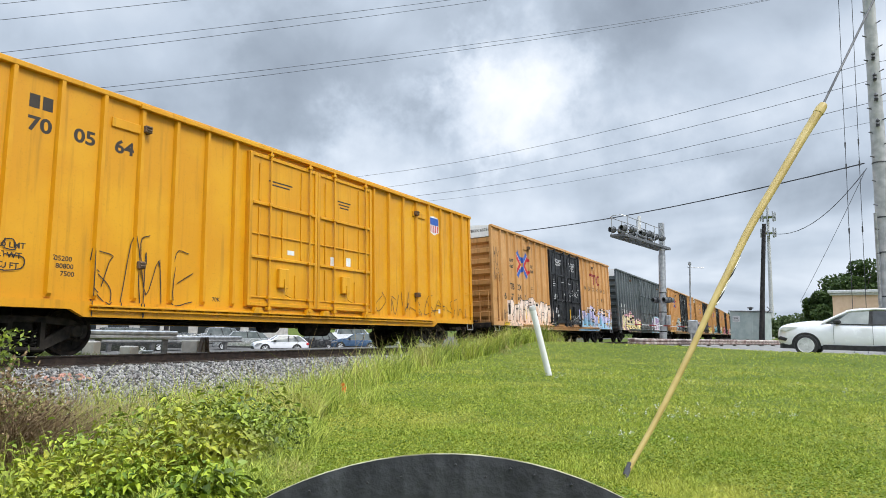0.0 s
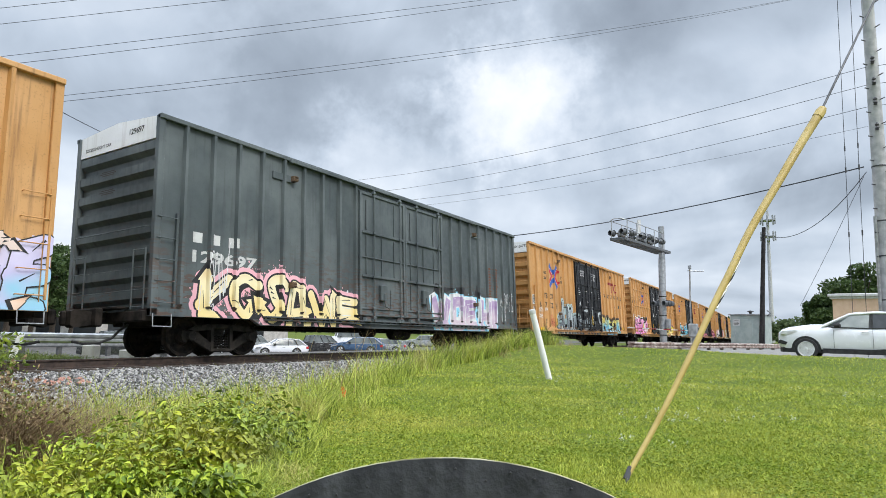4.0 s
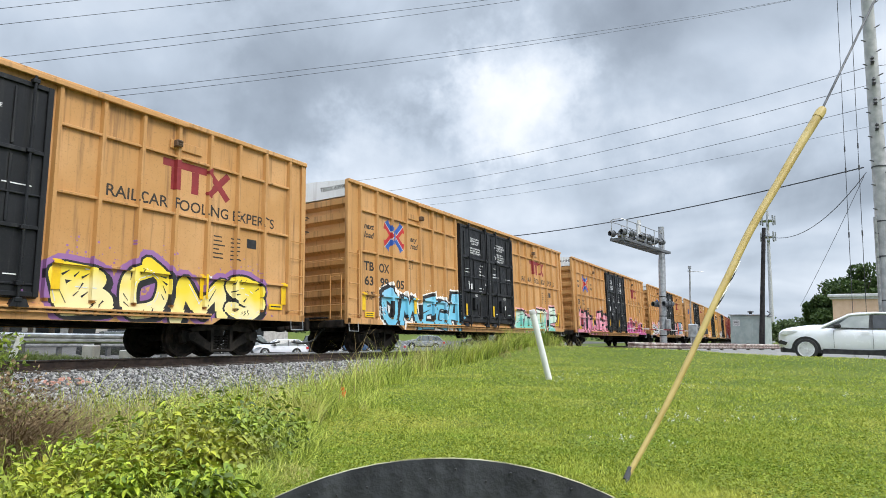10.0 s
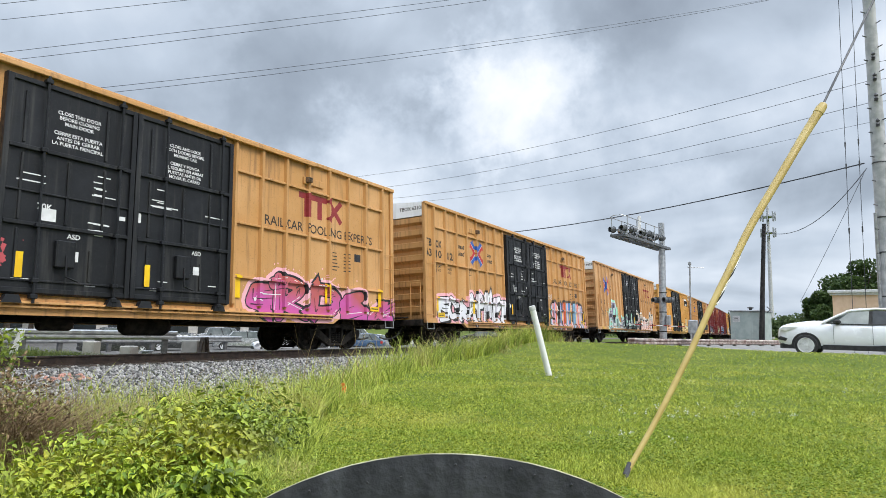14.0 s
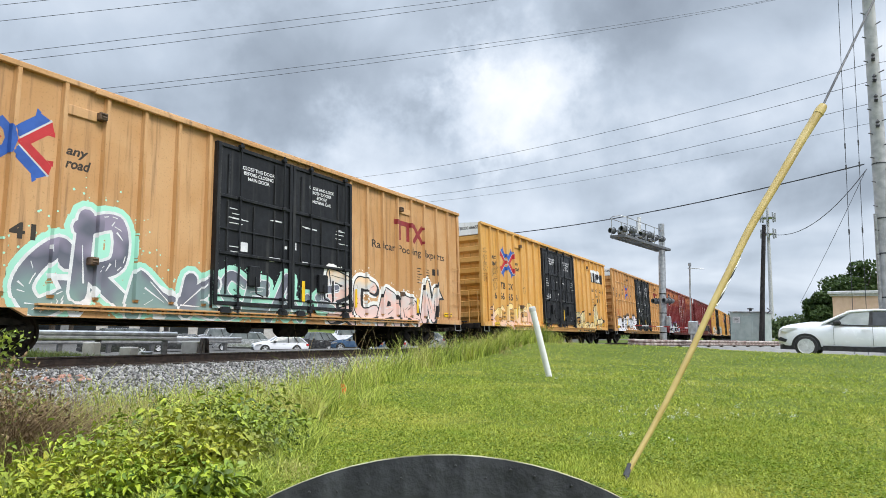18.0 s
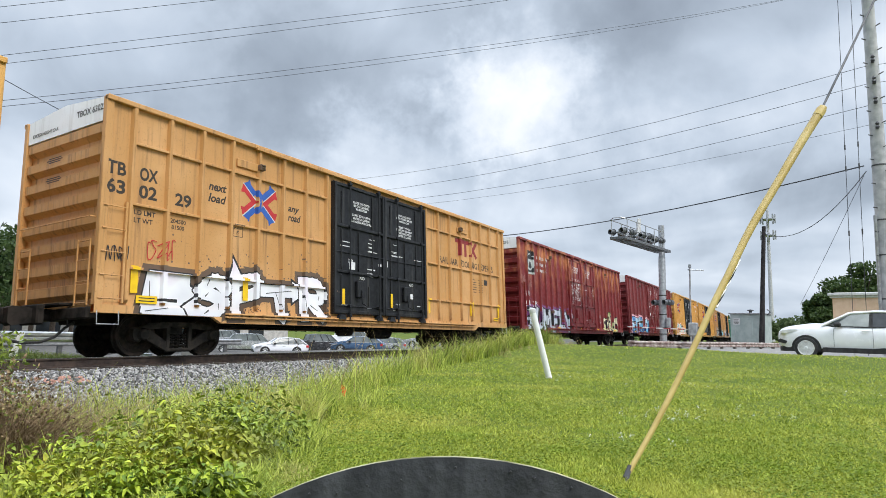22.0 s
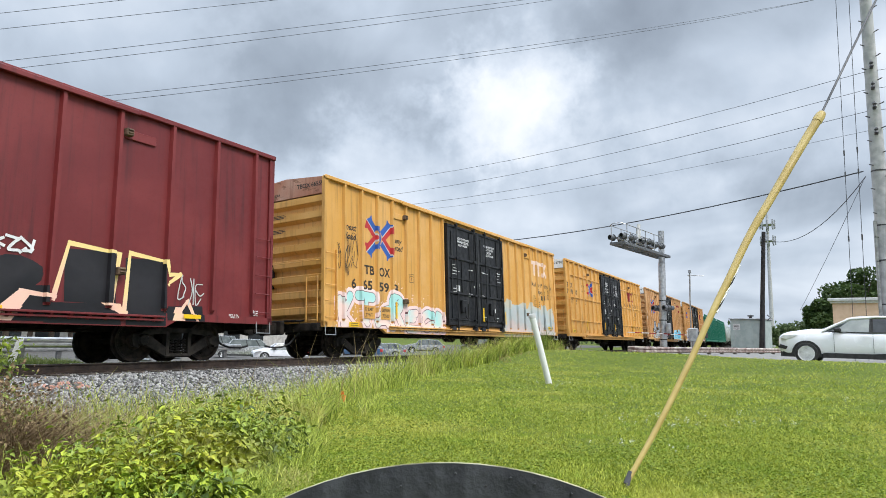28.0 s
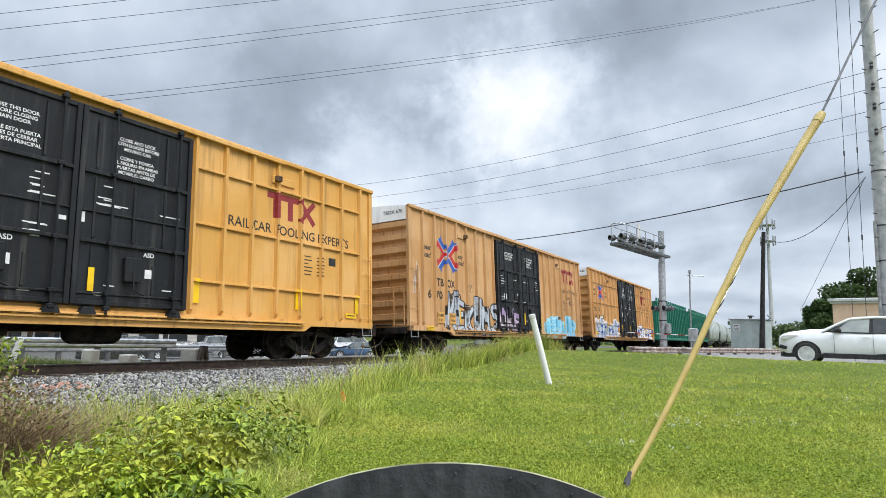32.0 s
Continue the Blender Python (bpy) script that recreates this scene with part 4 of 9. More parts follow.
# ---- cantilever signal over the road ----
signal = thing("cantilever_signal", "grey steel crossing signal with a walkway arm and hooded lamps", "crossing signal")
MAST = Vector((37.4, 7.55, -0.05))
signal.matrix_basis = Matrix.Translation(MAST)
part("mast", Shape().lathe([(0.0, 0.0), (0.33, 0.0), (0.33, 0.04), (0.20, 0.05), (0.195, 5.2), (0.17, 5.3), (0.17, 7.1), (0.0, 7.12)], 18), STEEL, signal, smooth=True)
ARM = (Vector((31.07, 8.33, 0)) - Vector((37.19, 7.4, 0)))
arm_turn = math.degrees(math.atan2(ARM.y, ARM.x))
arm = part("arm", Shape().box(-0.3, 6.1, -0.42, -0.34, 5.52, 5.66, 0.01).box(-0.3, 6.1, 0.34, 0.42, 5.52, 5.66, 0.01).box(6.02, 6.1, -0.34, 0.34, 5.52, 5.66, 0.01).box(-0.3, -0.22, -0.34, 0.34, 5.52, 5.66, 0.01), HOOD, signal, at=pose(0, 0, 0, 0, 0, arm_turn))
for k in range(13):
    part("grate_bar", Shape().box(0.28 + k * 0.45, 0.36 + k * 0.45, -0.34, 0.34, 5.52, 5.58, 0.005), HOOD, arm)
for y in (-0.42, 0.42):
    for k in range(5):
        part("rail_post", Shape().rod([(1.0 + k * 1.22, y, 5.6), (1.0 + k * 1.22, y, 6.55)], 0.024, 6), STEEL, arm)
    for z in (6.05, 6.55):
        part("handrail", Shape().rod([(0.9, y, z), (6.0, y, z)], 0.022, 6), STEEL, arm)
part("handrail", Shape().rod([(6.0, -0.42, 6.55), (6.15, -0.2, 6.62), (6.15, 0.2, 6.62), (6.0, 0.42, 6.55)], 0.022, 6), STEEL, arm)
LENS = plain("unlit_red_lens", (96, 24, 24), 0.2)


def flasher(parent, x, y, z, turn):
    """A pair of round hooded lamps on a cross bar."""
    pair = part("flasher", Shape().rod([(-0.4, 0, 0), (0.4, 0, 0)], 0.05, 8).box(-0.1, 0.1, -0.1, 0.1, -0.14, 0.14, 0.02), STEEL, parent, at=pose(x, y, z, 0, 0, turn))
    for q in (-1, 1):
        part("lamp_hood", Shape().lathe([(0.0, 0.12), (0.08, 0.12), (0.14, 0.05), (0.14, -0.26), (0.125, -0.26), (0.12, 0.02), (0.0, 0.03)], 16, "y", (q * 0.38, -0.12, 0)).lathe([(0.135, -0.02), (0.18, -0.02), (0.18, 0.0), (0.135, 0.0)], 18, "y", (q * 0.38, -0.12, 0)), HOOD, pair)
        part("lens", Shape().lathe([(0.0, -0.04), (0.08, -0.02), (0.12, 0.0), (0.0, 0.01)], 14, "y", (q * 0.38, -0.12, 0)), LENS, pair)


for x, turn in ((5.7, 70), (5.3, -110), (3.2, 70), (2.9, -110), (1.4, 70), (1.2, -100)):
    flasher(arm, x, 0.0, 5.95 if x > 4 else 6.05, turn)
for turn in (70, -110):
    flasher(signal, 0.0, -0.0, 2.62, turn + arm_turn - 180)
part("junction_box", Shape().box(-0.25, 0.25, -0.4, -0.2, 1.2, 1.75, 0.03), STEEL, signal)
part("sign", Shape().box(-0.02, 0.02, -0.1, 0.1, 6.1, 7.0, 0.005), DULL_WHITE, arm, "narrow white sign above the arm", at=pose(3.3, 0.0, 0, 0, 0, 60))
for z in (0.8, 1.15, 1.9, 3.0):
    part("band", Shape().lathe([(0.0, z), (0.215, z), (0.215, z + 0.05), (0.0, z + 0.05)], 18), CAST, signal)

gate = thing("crossing_gate", "lowered crossing gate with a red and white striped arm", "crossing gate")
gate.matrix_basis = pose(35.3, 5.6, -0.05)
part("stand", Shape().lathe([(0.0, 0.0), (0.2, 0.0), (0.2, 0.04), (0.08, 0.06), (0.08, 1.4), (0.0, 1.4)], 12).box(-0.25, 0.25, -0.22, 0.22, 0.75, 1.45, 0.04), STEEL, gate)
part("counterweight", Shape().box(0.2, 0.75, -0.05, 0.05, 0.95, 1.25, 0.03), LAMP, gate, at=pose(0, 0, 0, 0, 0, -60))
gate_turn = math.degrees(math.atan2(2.6, -2.2))
for k in range(9):
    part("stripe", Shape().box(0.1 + k * 0.4, 0.5 + k * 0.4, -0.015, 0.015, 1.06 + 0.008 * k, 1.105 + 0.008 * k, 0.004), (DULL_WHITE, OXIDE)[k % 2], gate, at=pose(0, 0, 0, 0, 0, gate_turn))

# w-beam rails
WEATHERED_RAIL = material("rust_stained_rail", two(linear(120, 96, 88), linear(184, 174, 166), 4.0), 0.6, 0.1)


def beam_profile(z):
    return [(0.0, z - 0.155), (0.07, z - 0.11), (0.07, z - 0.05), (0.0, z - 0.0), (0.07, z + 0.05), (0.07, z + 0.11), (0.0, z + 0.155), (-0.004, z + 0.155), (0.064, z + 0.11), (0.064, z + 0.05), (-0.006, z), (0.064, z - 0.05), (0.064, z - 0.11), (-0.004, z - 0.155)]


def guardrail(label, pts, base, mat, post_mat, spacing=1.9, height=0.56, mirror=1):
    """A corrugated beam on posts along points in plan."""
    rail = thing("guardrail", label, "guardrail")
    pts = [Vector((*p, 0)) for p in pts]
    rings, run, carried = [], 0.0, 0.4
    for k, p in enumerate(pts):
        d = (pts[min(k + 1, len(pts) - 1)] - pts[max(k - 1, 0)]).normalized()
        side = Vector((d.y, -d.x, 0)) * mirror
        rings.append([p + side * a + Vector((0, 0, base + b)) for a, b in beam_profile(height)])
    part("beam", Shape().loft(rings), mat, rail)
    for a, b in zip(pts[:-1], pts[1:]):
        d = b - a
        while carried < d.length:
            p = a + d.normalized() * carried
            turn = math.degrees(math.atan2(d.y, d.x))
            part("post", Shape().box(-0.09, 0.09, 0.0, 0.16, -0.5, height + 0.18, 0.01), post_mat, rail, at=pose(p.x, p.y, base, 0, 0, turn if mirror > 0 else turn))
            carried += spacing
        carried -= d.length
    return rail


guardrail("low rust-stained steel guardrail by the crossing", [(32.6, 8.3), (32.3, 7.9), (32.4, 7.4), (33.2, 6.9), (35.5, 6.2), (41.9, 4.6), (48, 2.6), (56, -1.5)], -0.06, WEATHERED_RAIL, TIE, height=0.30)
GREY_POST = material("dark_grey_post", two((0.07, 0.072, 0.075), (0.12, 0.12, 0.122), 6.0), 0.8)
guardrail("long galvanised guardrail on dark posts behind the tracks", [(-30, 23.0), (0, 22.3), (9.7, 21.4), (14.5, 19.6)], -0.40, STEEL, GREY_POST, spacing=2.1)
guardrail("second galvanised guardrail across the street", [(-34, 29.4), (2, 28.2), (12, 27.4), (24, 27.0)], -0.92, STEEL, GREY_POST, spacing=2.1, height=0.7)
board = thing("white_marker_board", "leaning white board on the verge behind the tracks", "marker board")
part("board", Shape().box(-0.08, 0.08, -0.01, 0.01, -0.2, 0.75, 0.004), WHITE, board)
board.matrix_basis = pose(9.2, 19.6, -0.42, 0, 14, -30)
gearbox = thing("switch_stand", "weathered grey concrete block with timber braces", "switch stand")
part("block", Shape().box(-0.28, 0.28, -0.3, 0.3, -0.3, 0.85, 0.03), CONCRETE, gearbox)
for q in (-1, 1):
    part("brace", Shape().prism([(q * 0.3, -0.1), (q * 0.42, -0.1), (q * 0.16, 0.95), (q * 0.06, 0.95)], -0.42, -0.32), TIE, gearbox)
gearbox.matrix_basis = pose(14.0, 18.0, ground_z(14.0, 18.0), 0, 0, 20)
meter = thing("utility_pedestal", "small grey utility pedestal on the verge", "pedestal")
part("case", Shape().box(-0.16, 0.16, -0.12, 0.12, -0.1, 0.42, 0.03), STEEL, meter)
part("lid", Shape().box(-0.18, 0.18, -0.14, 0.14, 0.42, 0.46, 0.015), STEEL, meter)
meter.matrix_basis = pose(12.7, 18.6, ground_z(12.7, 18.6), 0, 0, 30)

# equipment house, poles and towers
house = thing("equipment_house", "pale grey-green steel signal equipment house", "equipment house")
HOUSE = material("grey_green_steel", two(linear(148, 160, 156), linear(164, 174, 170), 2.0), 0.6, bump=0.03)
house.matrix_basis = pose(51.3, 4.15, -0.02, 0, 0, -14)
part("wall", Shape().box(-1.0, 1.0, -1.1, 1.1, 0.0, 2.42, 0.02), HOUSE, house)
part("roof", Shape().box(-1.1, 1.1, -1.2, 1.2, 2.42, 2.50, 0.02), STEEL, house, "thin grey metal roof")
part("vent", Shape().lathe([(0.0, 2.5), (0.1, 2.5), (0.1, 2.66), (0.22, 2.68), (0.22, 2.74), (0.0, 2.80)], 12), LAMP, house)
part("notice", Shape().box(-1.012, -1.002, 0.42, 0.92, 1.65, 2.1, 0.0), DULL_WHITE, house, "small white notice plate")
for z, wd in ((2.0, 0.36), (1.9, 0.3), (1.8, 0.38), (1.72, 0.26)):
    part("notice_line", Shape().box(-1.016, -1.0125, 0.67 - wd / 2, 0.67 + wd / 2, z - 0.02, z + 0.012, 0.0), BLACKISH, house)
for k in range(4):
    part("seam", Shape().box(-1.008, -0.998, -0.9 + k * 0.55, -0.885 + k * 0.55, 0.05, 2.40, 0.0), STEEL, house)
part("door", Shape().box(-1.03, -1.0, -0.45, 0.35, 0.1, 2.1, 0.01), HOUSE, house)

dark = thing("timber_pole", "dark creosoted timber pole without wires", "pole")
part("shaft", Shape().rod([(49.68, 3.42, -0.2), (48.78, 2.89, 8.5)], 0.17, 12, 0.13), DARK_POLE, dark, smooth=True)
part("conduit", Shape().rod([(49.5, 3.2, 0.2), (49.4, 3.1, 3.3)], 0.05, 6).rod([(49.4, 2.95, 2.3), (49.4, 2.75, 2.5), (49.4, 2.95, 2.7)], 0.04, 6), LAMP, dark)

mast2 = thing("radio_mast", "slim galvanised mast with a short cross arm", "mast")
part("shaft", Shape().rod([(49.3, 8.0, -0.2), (48.6, 7.85, 5.75)], 0.055, 8), STEEL, mast2)
part("cross_arm", Shape().rod([(48.6, 8.0, 5.55), (49.05, 6.95, 5.52)], 0.04, 6).box(48.5, 48.7, 7.75, 7.95, 5.7, 5.95, 0.02), STEEL, mast2)

tower = thing("cell_tower", "distant grey cell tower with antenna racks", "tower")
tower.matrix_basis = pose(170, 9.2, -1)
part("shaft", Shape().lathe([(0.0, 0.0), (0.55, 0.0), (0.28, 33.0), (0.0, 33.0)], 12), CONCRETE_POLE, tower, smooth=True)
for z in (26.5, 30.5):
    rack = part("antenna_rack", Shape().lathe([(1.6, z), (1.75, z), (1.75, z + 0.15), (1.6, z + 0.15)], 12), STEEL, tower)
    for k in range(8):
        a = k * math.pi / 4
        part("antenna", Shape().box(1.6 * math.cos(a) - 0.16, 1.6 * math.cos(a) + 0.16, 1.6 * math.sin(a) - 0.16, 1.6 * math.sin(a) + 0.16, z - 0.9, z + 1.3, 0.03), STEEL, rack)
part("lightning_rod", Shape().rod([(0, 0, 33), (0, 0, 35)], 0.08, 6), STEEL, tower)

pole = thing("utility_pole", "tall tapering grey utility pole carrying several wires", "utility pole")
POLE_A, POLE_B = Vector((35.6, -2.95, -0.3)), Vector((32.9, -2.66, 19.0))
part("shaft", Shape().rod([POLE_A, POLE_B], 0.36, 14, 0.22), CONCRETE_POLE, pole, smooth=True)


def on_pole(z):
    return POLE_A + (POLE_B - POLE_A) * ((z - POLE_A.z) / (POLE_B.z - POLE_A.z))


for z in (10.5, 11.66, 12.57, 13.53):
    p = on_pole(z)
    part("insulator", Shape().lathe([(0.0, -0.16), (0.09, -0.14), (0.05, -0.05), (0.09, 0.02), (0.05, 0.09), (0.0, 0.14)], 10, at=(p.x - 0.42, p.y, p.z)).box(p.x - 0.45, p.x + 0.1, p.y - 0.07, p.y + 0.07, p.z - 0.2, p.z - 0.12, 0.01), LAMP, pole)
for k in range(26):
    p = on_pole(4.0 + k * 0.55)
    q = 1 if k % 2 else -1
    part("step_bolt", Shape().rod([(p.x - 0.2, p.y + q * 0.2, p.z), (p.x - 0.42, p.y + q * 0.36, p.z)], 0.025, 5), LAMP, pole)
part("riser", Shape().rod([on_pole(0.5) + Vector((-0.3, 0.38, 0)), on_pole(6.4) + Vector((-0.3, 0.32, 0))], 0.07, 8), STEEL, pole, "grey cable riser pipe")
for z in (2.6, 4.6, 6.2, 8.7):
    p = on_pole(z)
    part("band", Shape().lathe([(0.0, z - 0.03), (0.375 - z * 0.007, z - 0.03), (0.375 - z * 0.007, z + 0.03), (0.0, z + 0.03)], 14, at=(p.x, p.y, 0)), LAMP, pole)
part("lamp_bracket", Shape().rod([on_pole(5.8) + Vector((-0.2, -0.5, 0)), on_pole(7.2) + Vector((-0.4, -0.55, 0)), on_pole(8.6) + Vector((-0.6, -0.65, 0))], 0.06, 7), LAMP, pole)


def cable(name, a, b, sag, r, label, mid=14):
    a, b = Vector(a), Vector(b)
    pts = [a + (b - a) * (k / mid) - Vector((0, 0, 4 * sag * (k / mid) * (1 - k / mid))) for k in range(mid + 1)]
    return tagged(new(name, Shape().rod(pts, r, 5).mesh(name, WIRE)), label, "cable", "overhead wires")


for a, b, s, r in (((33.62, -2.43, 13.29), (47.0, 66.0, 18.0), 2.57, 0.012), ((33.8, -2.5, 12.5), (47.0, 66.0, 16.0), 2.37, 0.012), ((33.94, -2.51, 11.5), (47.0, 66.0, 16.04), 2.8, 0.012), ((34.07, -2.46, 10.6), (47.0, 66.0, 15.1), 2.36, 0.008)):
    cable("overhead_wire", a, b, s, r, "black power line sagging from the grey pole")
    cable("overhead_wire", a, (a[0] - 4, a[1] - 40, a[2] + 1.2), 0.8, r, "black power line running on from the grey pole")
cable("telephone_cable", (34.2, -2.22, 8.73), (46.5, 30.0, 8.57), 0.8, 0.032, "thick black telephone cable over the crossing")
cable("telephone_cable", (34.2, -2.3, 8.47), (49.0, 2.95, 8.03), 1.25, 0.02, "slack black service cable between two poles")
cable("telephone_cable", (34.3, -2.2, 8.3), (48.9, 0.9, 3.0), 0.1, 0.012, "thin black stay wire running down to the ground")
far_pole = thing("utility_pole", "distant timber utility pole behind the railway", "utility pole")
part("shaft", Shape().rod([(47.3, 66, -1.6), (47.3, 66, 18)], 0.3, 10, 0.2), DARK_POLE, far_pole)
for za, zb, sag in ((8.76, 36.38, 1.19), (8.46, 36.41, 1.4), (10.66, 40.41, 0.38), (10.27, 40.99, 0.92), (13.3, 45.0, 0.3), (12.44, 42.36, 0.0)):
    cable("overhead_wire", (4.0, 50.0, za), (72.0, -4.0, zb), sag, 0.016, "thin transmission line high overhead")
cable("telephone_cable", (11.0, 29.2, 11.1), (20.0, 25.1, 7.6), 0.25, 0.018, "black service drop slanting down behind the tracks")
for y, dx in ((-2.05, 0.0), (-1.55, 0.35)):
    st = thing("stay_wire", "vertical steel stay wire with strain insulators", "stay wire", "stay wires by the pole")
    part("wire", Shape().rod([(34.4 + dx, y + 0.1, 0.0), (32.6 + dx, y, 19.0)], 0.013, 5), WIRE, st)
    for z in (5.6, 8.6, 9.6):
        k = z / 19.0
        p = Vector((34.4 + dx, y + 0.1, 0)).lerp(Vector((32.6 + dx, y, 19.0)), k)
        part("insulator", Shape().lathe([(0.0, -0.14), (0.032, -0.12), (0.032, 0.12), (0.0, 0.14)], 8, at=tuple(p)), LAMP, st)

# ---- vehicles ----


RIM_ALLOY = material("alloy_rim", two((0.62, 0.63, 0.64), (0.74, 0.75, 0.76), 6.0), 0.35, 0.1)
# opaque glass, its base lightened to imitate reflected sky
CAR_GLASS = material("sky_lightened_glass", two((0.09, 0.105, 0.105), (0.16, 0.175, 0.17), 1.5), 0.06)


def wheel_parts(car, x, y, r, turn, rim_mat, spokes=10):
    """A road wheel, its face towards -y."""
    m = pose(x, y, r, 0, 0, turn)
    wh = part("wheel", shared(("cw", r), lambda: Shape().lathe([(0.0, 0.10), (r * 0.86, 0.10), (r * 0.97, 0.08), (r, 0.03), (r, -0.06), (r * 0.95, -0.10), (r * 0.72, -0.115), (r * 0.70, -0.05), (0.0, -0.045)], 32, "y").mesh("wheel", RUBBER, True)), RUBBER, car, at=m)
    rim = Shape().lathe([(r * 0.66, -0.05), (r * 0.715, -0.118), (r * 0.69, -0.122), (r * 0.64, -0.08)], 32, "y")
    for k in range(spokes):
        a = 2 * math.pi * k / spokes + (0.12 if k % 2 else -0.12)
        c, s = math.cos(a), math.sin(a)
        rim.add([(0.04 * c - 0.02 * s, -0.105, 0.04 * s + 0.02 * c), (0.04 * c + 0.02 * s, -0.105, 0.04 * s - 0.02 * c), (r * 0.68 * c + 0.015 * s, -0.112, r * 0.68 * s - 0.015 * c), (r * 0.68 * c - 0.015 * s, -0.112, r * 0.68 * s + 0.015 * c),
                 (0.04 * c - 0.02 * s, -0.06, 0.04 * s + 0.02 * c), (0.04 * c + 0.02 * s, -0.06, 0.04 * s - 0.02 * c), (r * 0.68 * c + 0.015 * s, -0.06, r * 0.68 * s - 0.015 * c), (r * 0.68 * c - 0.015 * s, -0.06, r * 0.68 * s + 0.015 * c)],
                [(0, 1, 2, 3), (7, 6, 5, 4), (0, 4, 5, 1), (1, 5, 6, 2), (2, 6, 7, 3), (3, 7, 4, 0)])
    rim.lathe([(0.0, -0.125), (0.05, -0.12), (0.06, -0.09), (0.0, -0.06)], 12, "y")
    part("rim", shared(("rim", r, rim_mat.name), lambda: rim.mesh("rim", rim_mat)), rim_mat, wh)


def road_car(label, category, paint_mat, length, width, low, belt, roof_h, hood, cowl, rear, tail, wheel_r, at, group="", trim=RUBBER, boxy=0.0):
    """A car along x, its front at x = 0, its near side towards -y. hood: hood height; cowl, rear, tail: where the windscreen, roof end and rear glass begin."""
    car = thing("car", label, category, group, at=at)
    hw = width / 2
    fx, rx = 0.92, length - 1.05

    def ring(x, z0, z1, w, bow):
        return [(x, -w * 0.94, z0), (x, -w, z0 + 0.12), (x, -w * 1.0, z0 + (z1 - z0) * 0.55), (x, -w * (0.965 - bow), z1), (x, -w * 0.55, z1 + 0.04), (x, w * 0.55, z1 + 0.04), (x, w * (0.965 - bow), z1), (x, w, z0 + (z1 - z0) * 0.55), (x, w, z0 + 0.12), (x, w * 0.94, z0)]

    st = [(0.0, low + 0.10, hood - 0.16, hw * 0.78), (0.06, low + 0.02, hood - 0.09, hw * 0.90), (0.3, low, hood - 0.02, hw * 0.98), (cowl * 0.75, low, hood + (belt - hood) * 0.6, hw), (cowl + 0.3, low, belt, hw), (length * 0.6, low, belt + 0.02, hw), (length - 0.5, low, belt + 0.05, hw), (length - 0.12, low + 0.05, belt + 0.02, hw * 0.95), (length, low + 0.2, belt - 0.12, hw * 0.82)]
    part("body", Shape().loft([ring(x, a, b, c, 0.02) for x, a, b, c in st]), paint_mat, car, smooth=True)
    g0, g1 = cowl, tail
    part("hood", Shape().loft([[(x, -wd, zz - 0.10), (x, -wd, zz - 0.02), (x, -wd * 0.6, zz + 0.02), (x, wd * 0.6, zz + 0.02), (x, wd, zz - 0.02), (x, wd, zz - 0.10)] for x, zz, wd in ((0.10, hood - 0.08, hw * 0.78), (0.40, hood + 0.02, hw * 0.88), (cowl * 0.7, hood + (belt + 0.13 - hood) * 0.75, hw * 0.90), (cowl + 0.2, belt + 0.13, hw * 0.88))]), paint_mat, car, smooth=True)
    slope = 0.75 * (1 - boxy)
    r0, r1 = g0 + slope, rear
    part("roof", Shape().loft([[(r0, -hw * 0.70, roof_h - 0.06), (r0 + 0.1, -hw * 0.5, roof_h - 0.01), (r0 + 0.1, hw * 0.5, roof_h - 0.01), (r0, hw * 0.70, roof_h - 0.06)], [((r0 + r1) / 2, -hw * 0.74, roof_h), ((r0 + r1) / 2, -hw * 0.5, roof_h + 0.045), ((r0 + r1) / 2, hw * 0.5, roof_h + 0.045), ((r0 + r1) / 2, hw * 0.74, roof_h)], [(r1, -hw * 0.72, roof_h - 0.05), (r1, -hw * 0.5, roof_h), (r1, hw * 0.5, roof_h), (r1, hw * 0.72, roof_h - 0.05)]]), paint_mat, car, smooth=True)
    zb = belt + 0.0
    cabin = Shape().add([(g0, -hw * 0.93, zb), (g1, -hw * 0.93, zb), (r1, -hw * 0.73, roof_h - 0.03), (r0, -hw * 0.73, roof_h - 0.05), (g0, hw * 0.93, zb), (g1, hw * 0.93, zb), (r1, hw * 0.73, roof_h - 0.03), (r0, hw * 0.73, roof_h - 0.05)],
                        [(0, 1, 2, 3), (7, 6, 5, 4), (0, 3, 7, 4), (1, 5, 6, 2), (3, 2, 6, 7), (0, 4, 5, 1)])
    part("glasshouse", cabin, CAR_GLASS, car, "dark window glass")
    for q in (-1, 1):
        def rim_line(pts, r=0.03):
            return Shape().rod([(x, q * y, z) for x, y, z in pts], r, 5)
        for name, pts in (("pillar", [(g0, hw * 0.94, zb), (r0, hw * 0.735, roof_h - 0.05)]), ("pillar", [((g0 + g1) / 2, hw * 0.94, zb), ((r0 + r1) / 2 - 0.05, hw * 0.745, roof_h - 0.03)]), ("pillar", [(g1 - 0.75, hw * 0.94, zb), (r1 - 0.45, hw * 0.74, roof_h - 0.03)]), ("pillar", [(g1, hw * 0.94, zb), (r1, hw * 0.735, roof_h - 0.03)])):
            part(name, rim_line(pts, 0.04), paint_mat if pts[0][0] in (g0, g1) else trim, car)
        part("sill_trim", Shape().box(fx + wheel_r, rx - wheel_r, q * hw * 0.96 - 0.03, q * hw * 0.96 + 0.03, low - 0.03, low + 0.14, 0.01), trim, car, "black plastic sill")
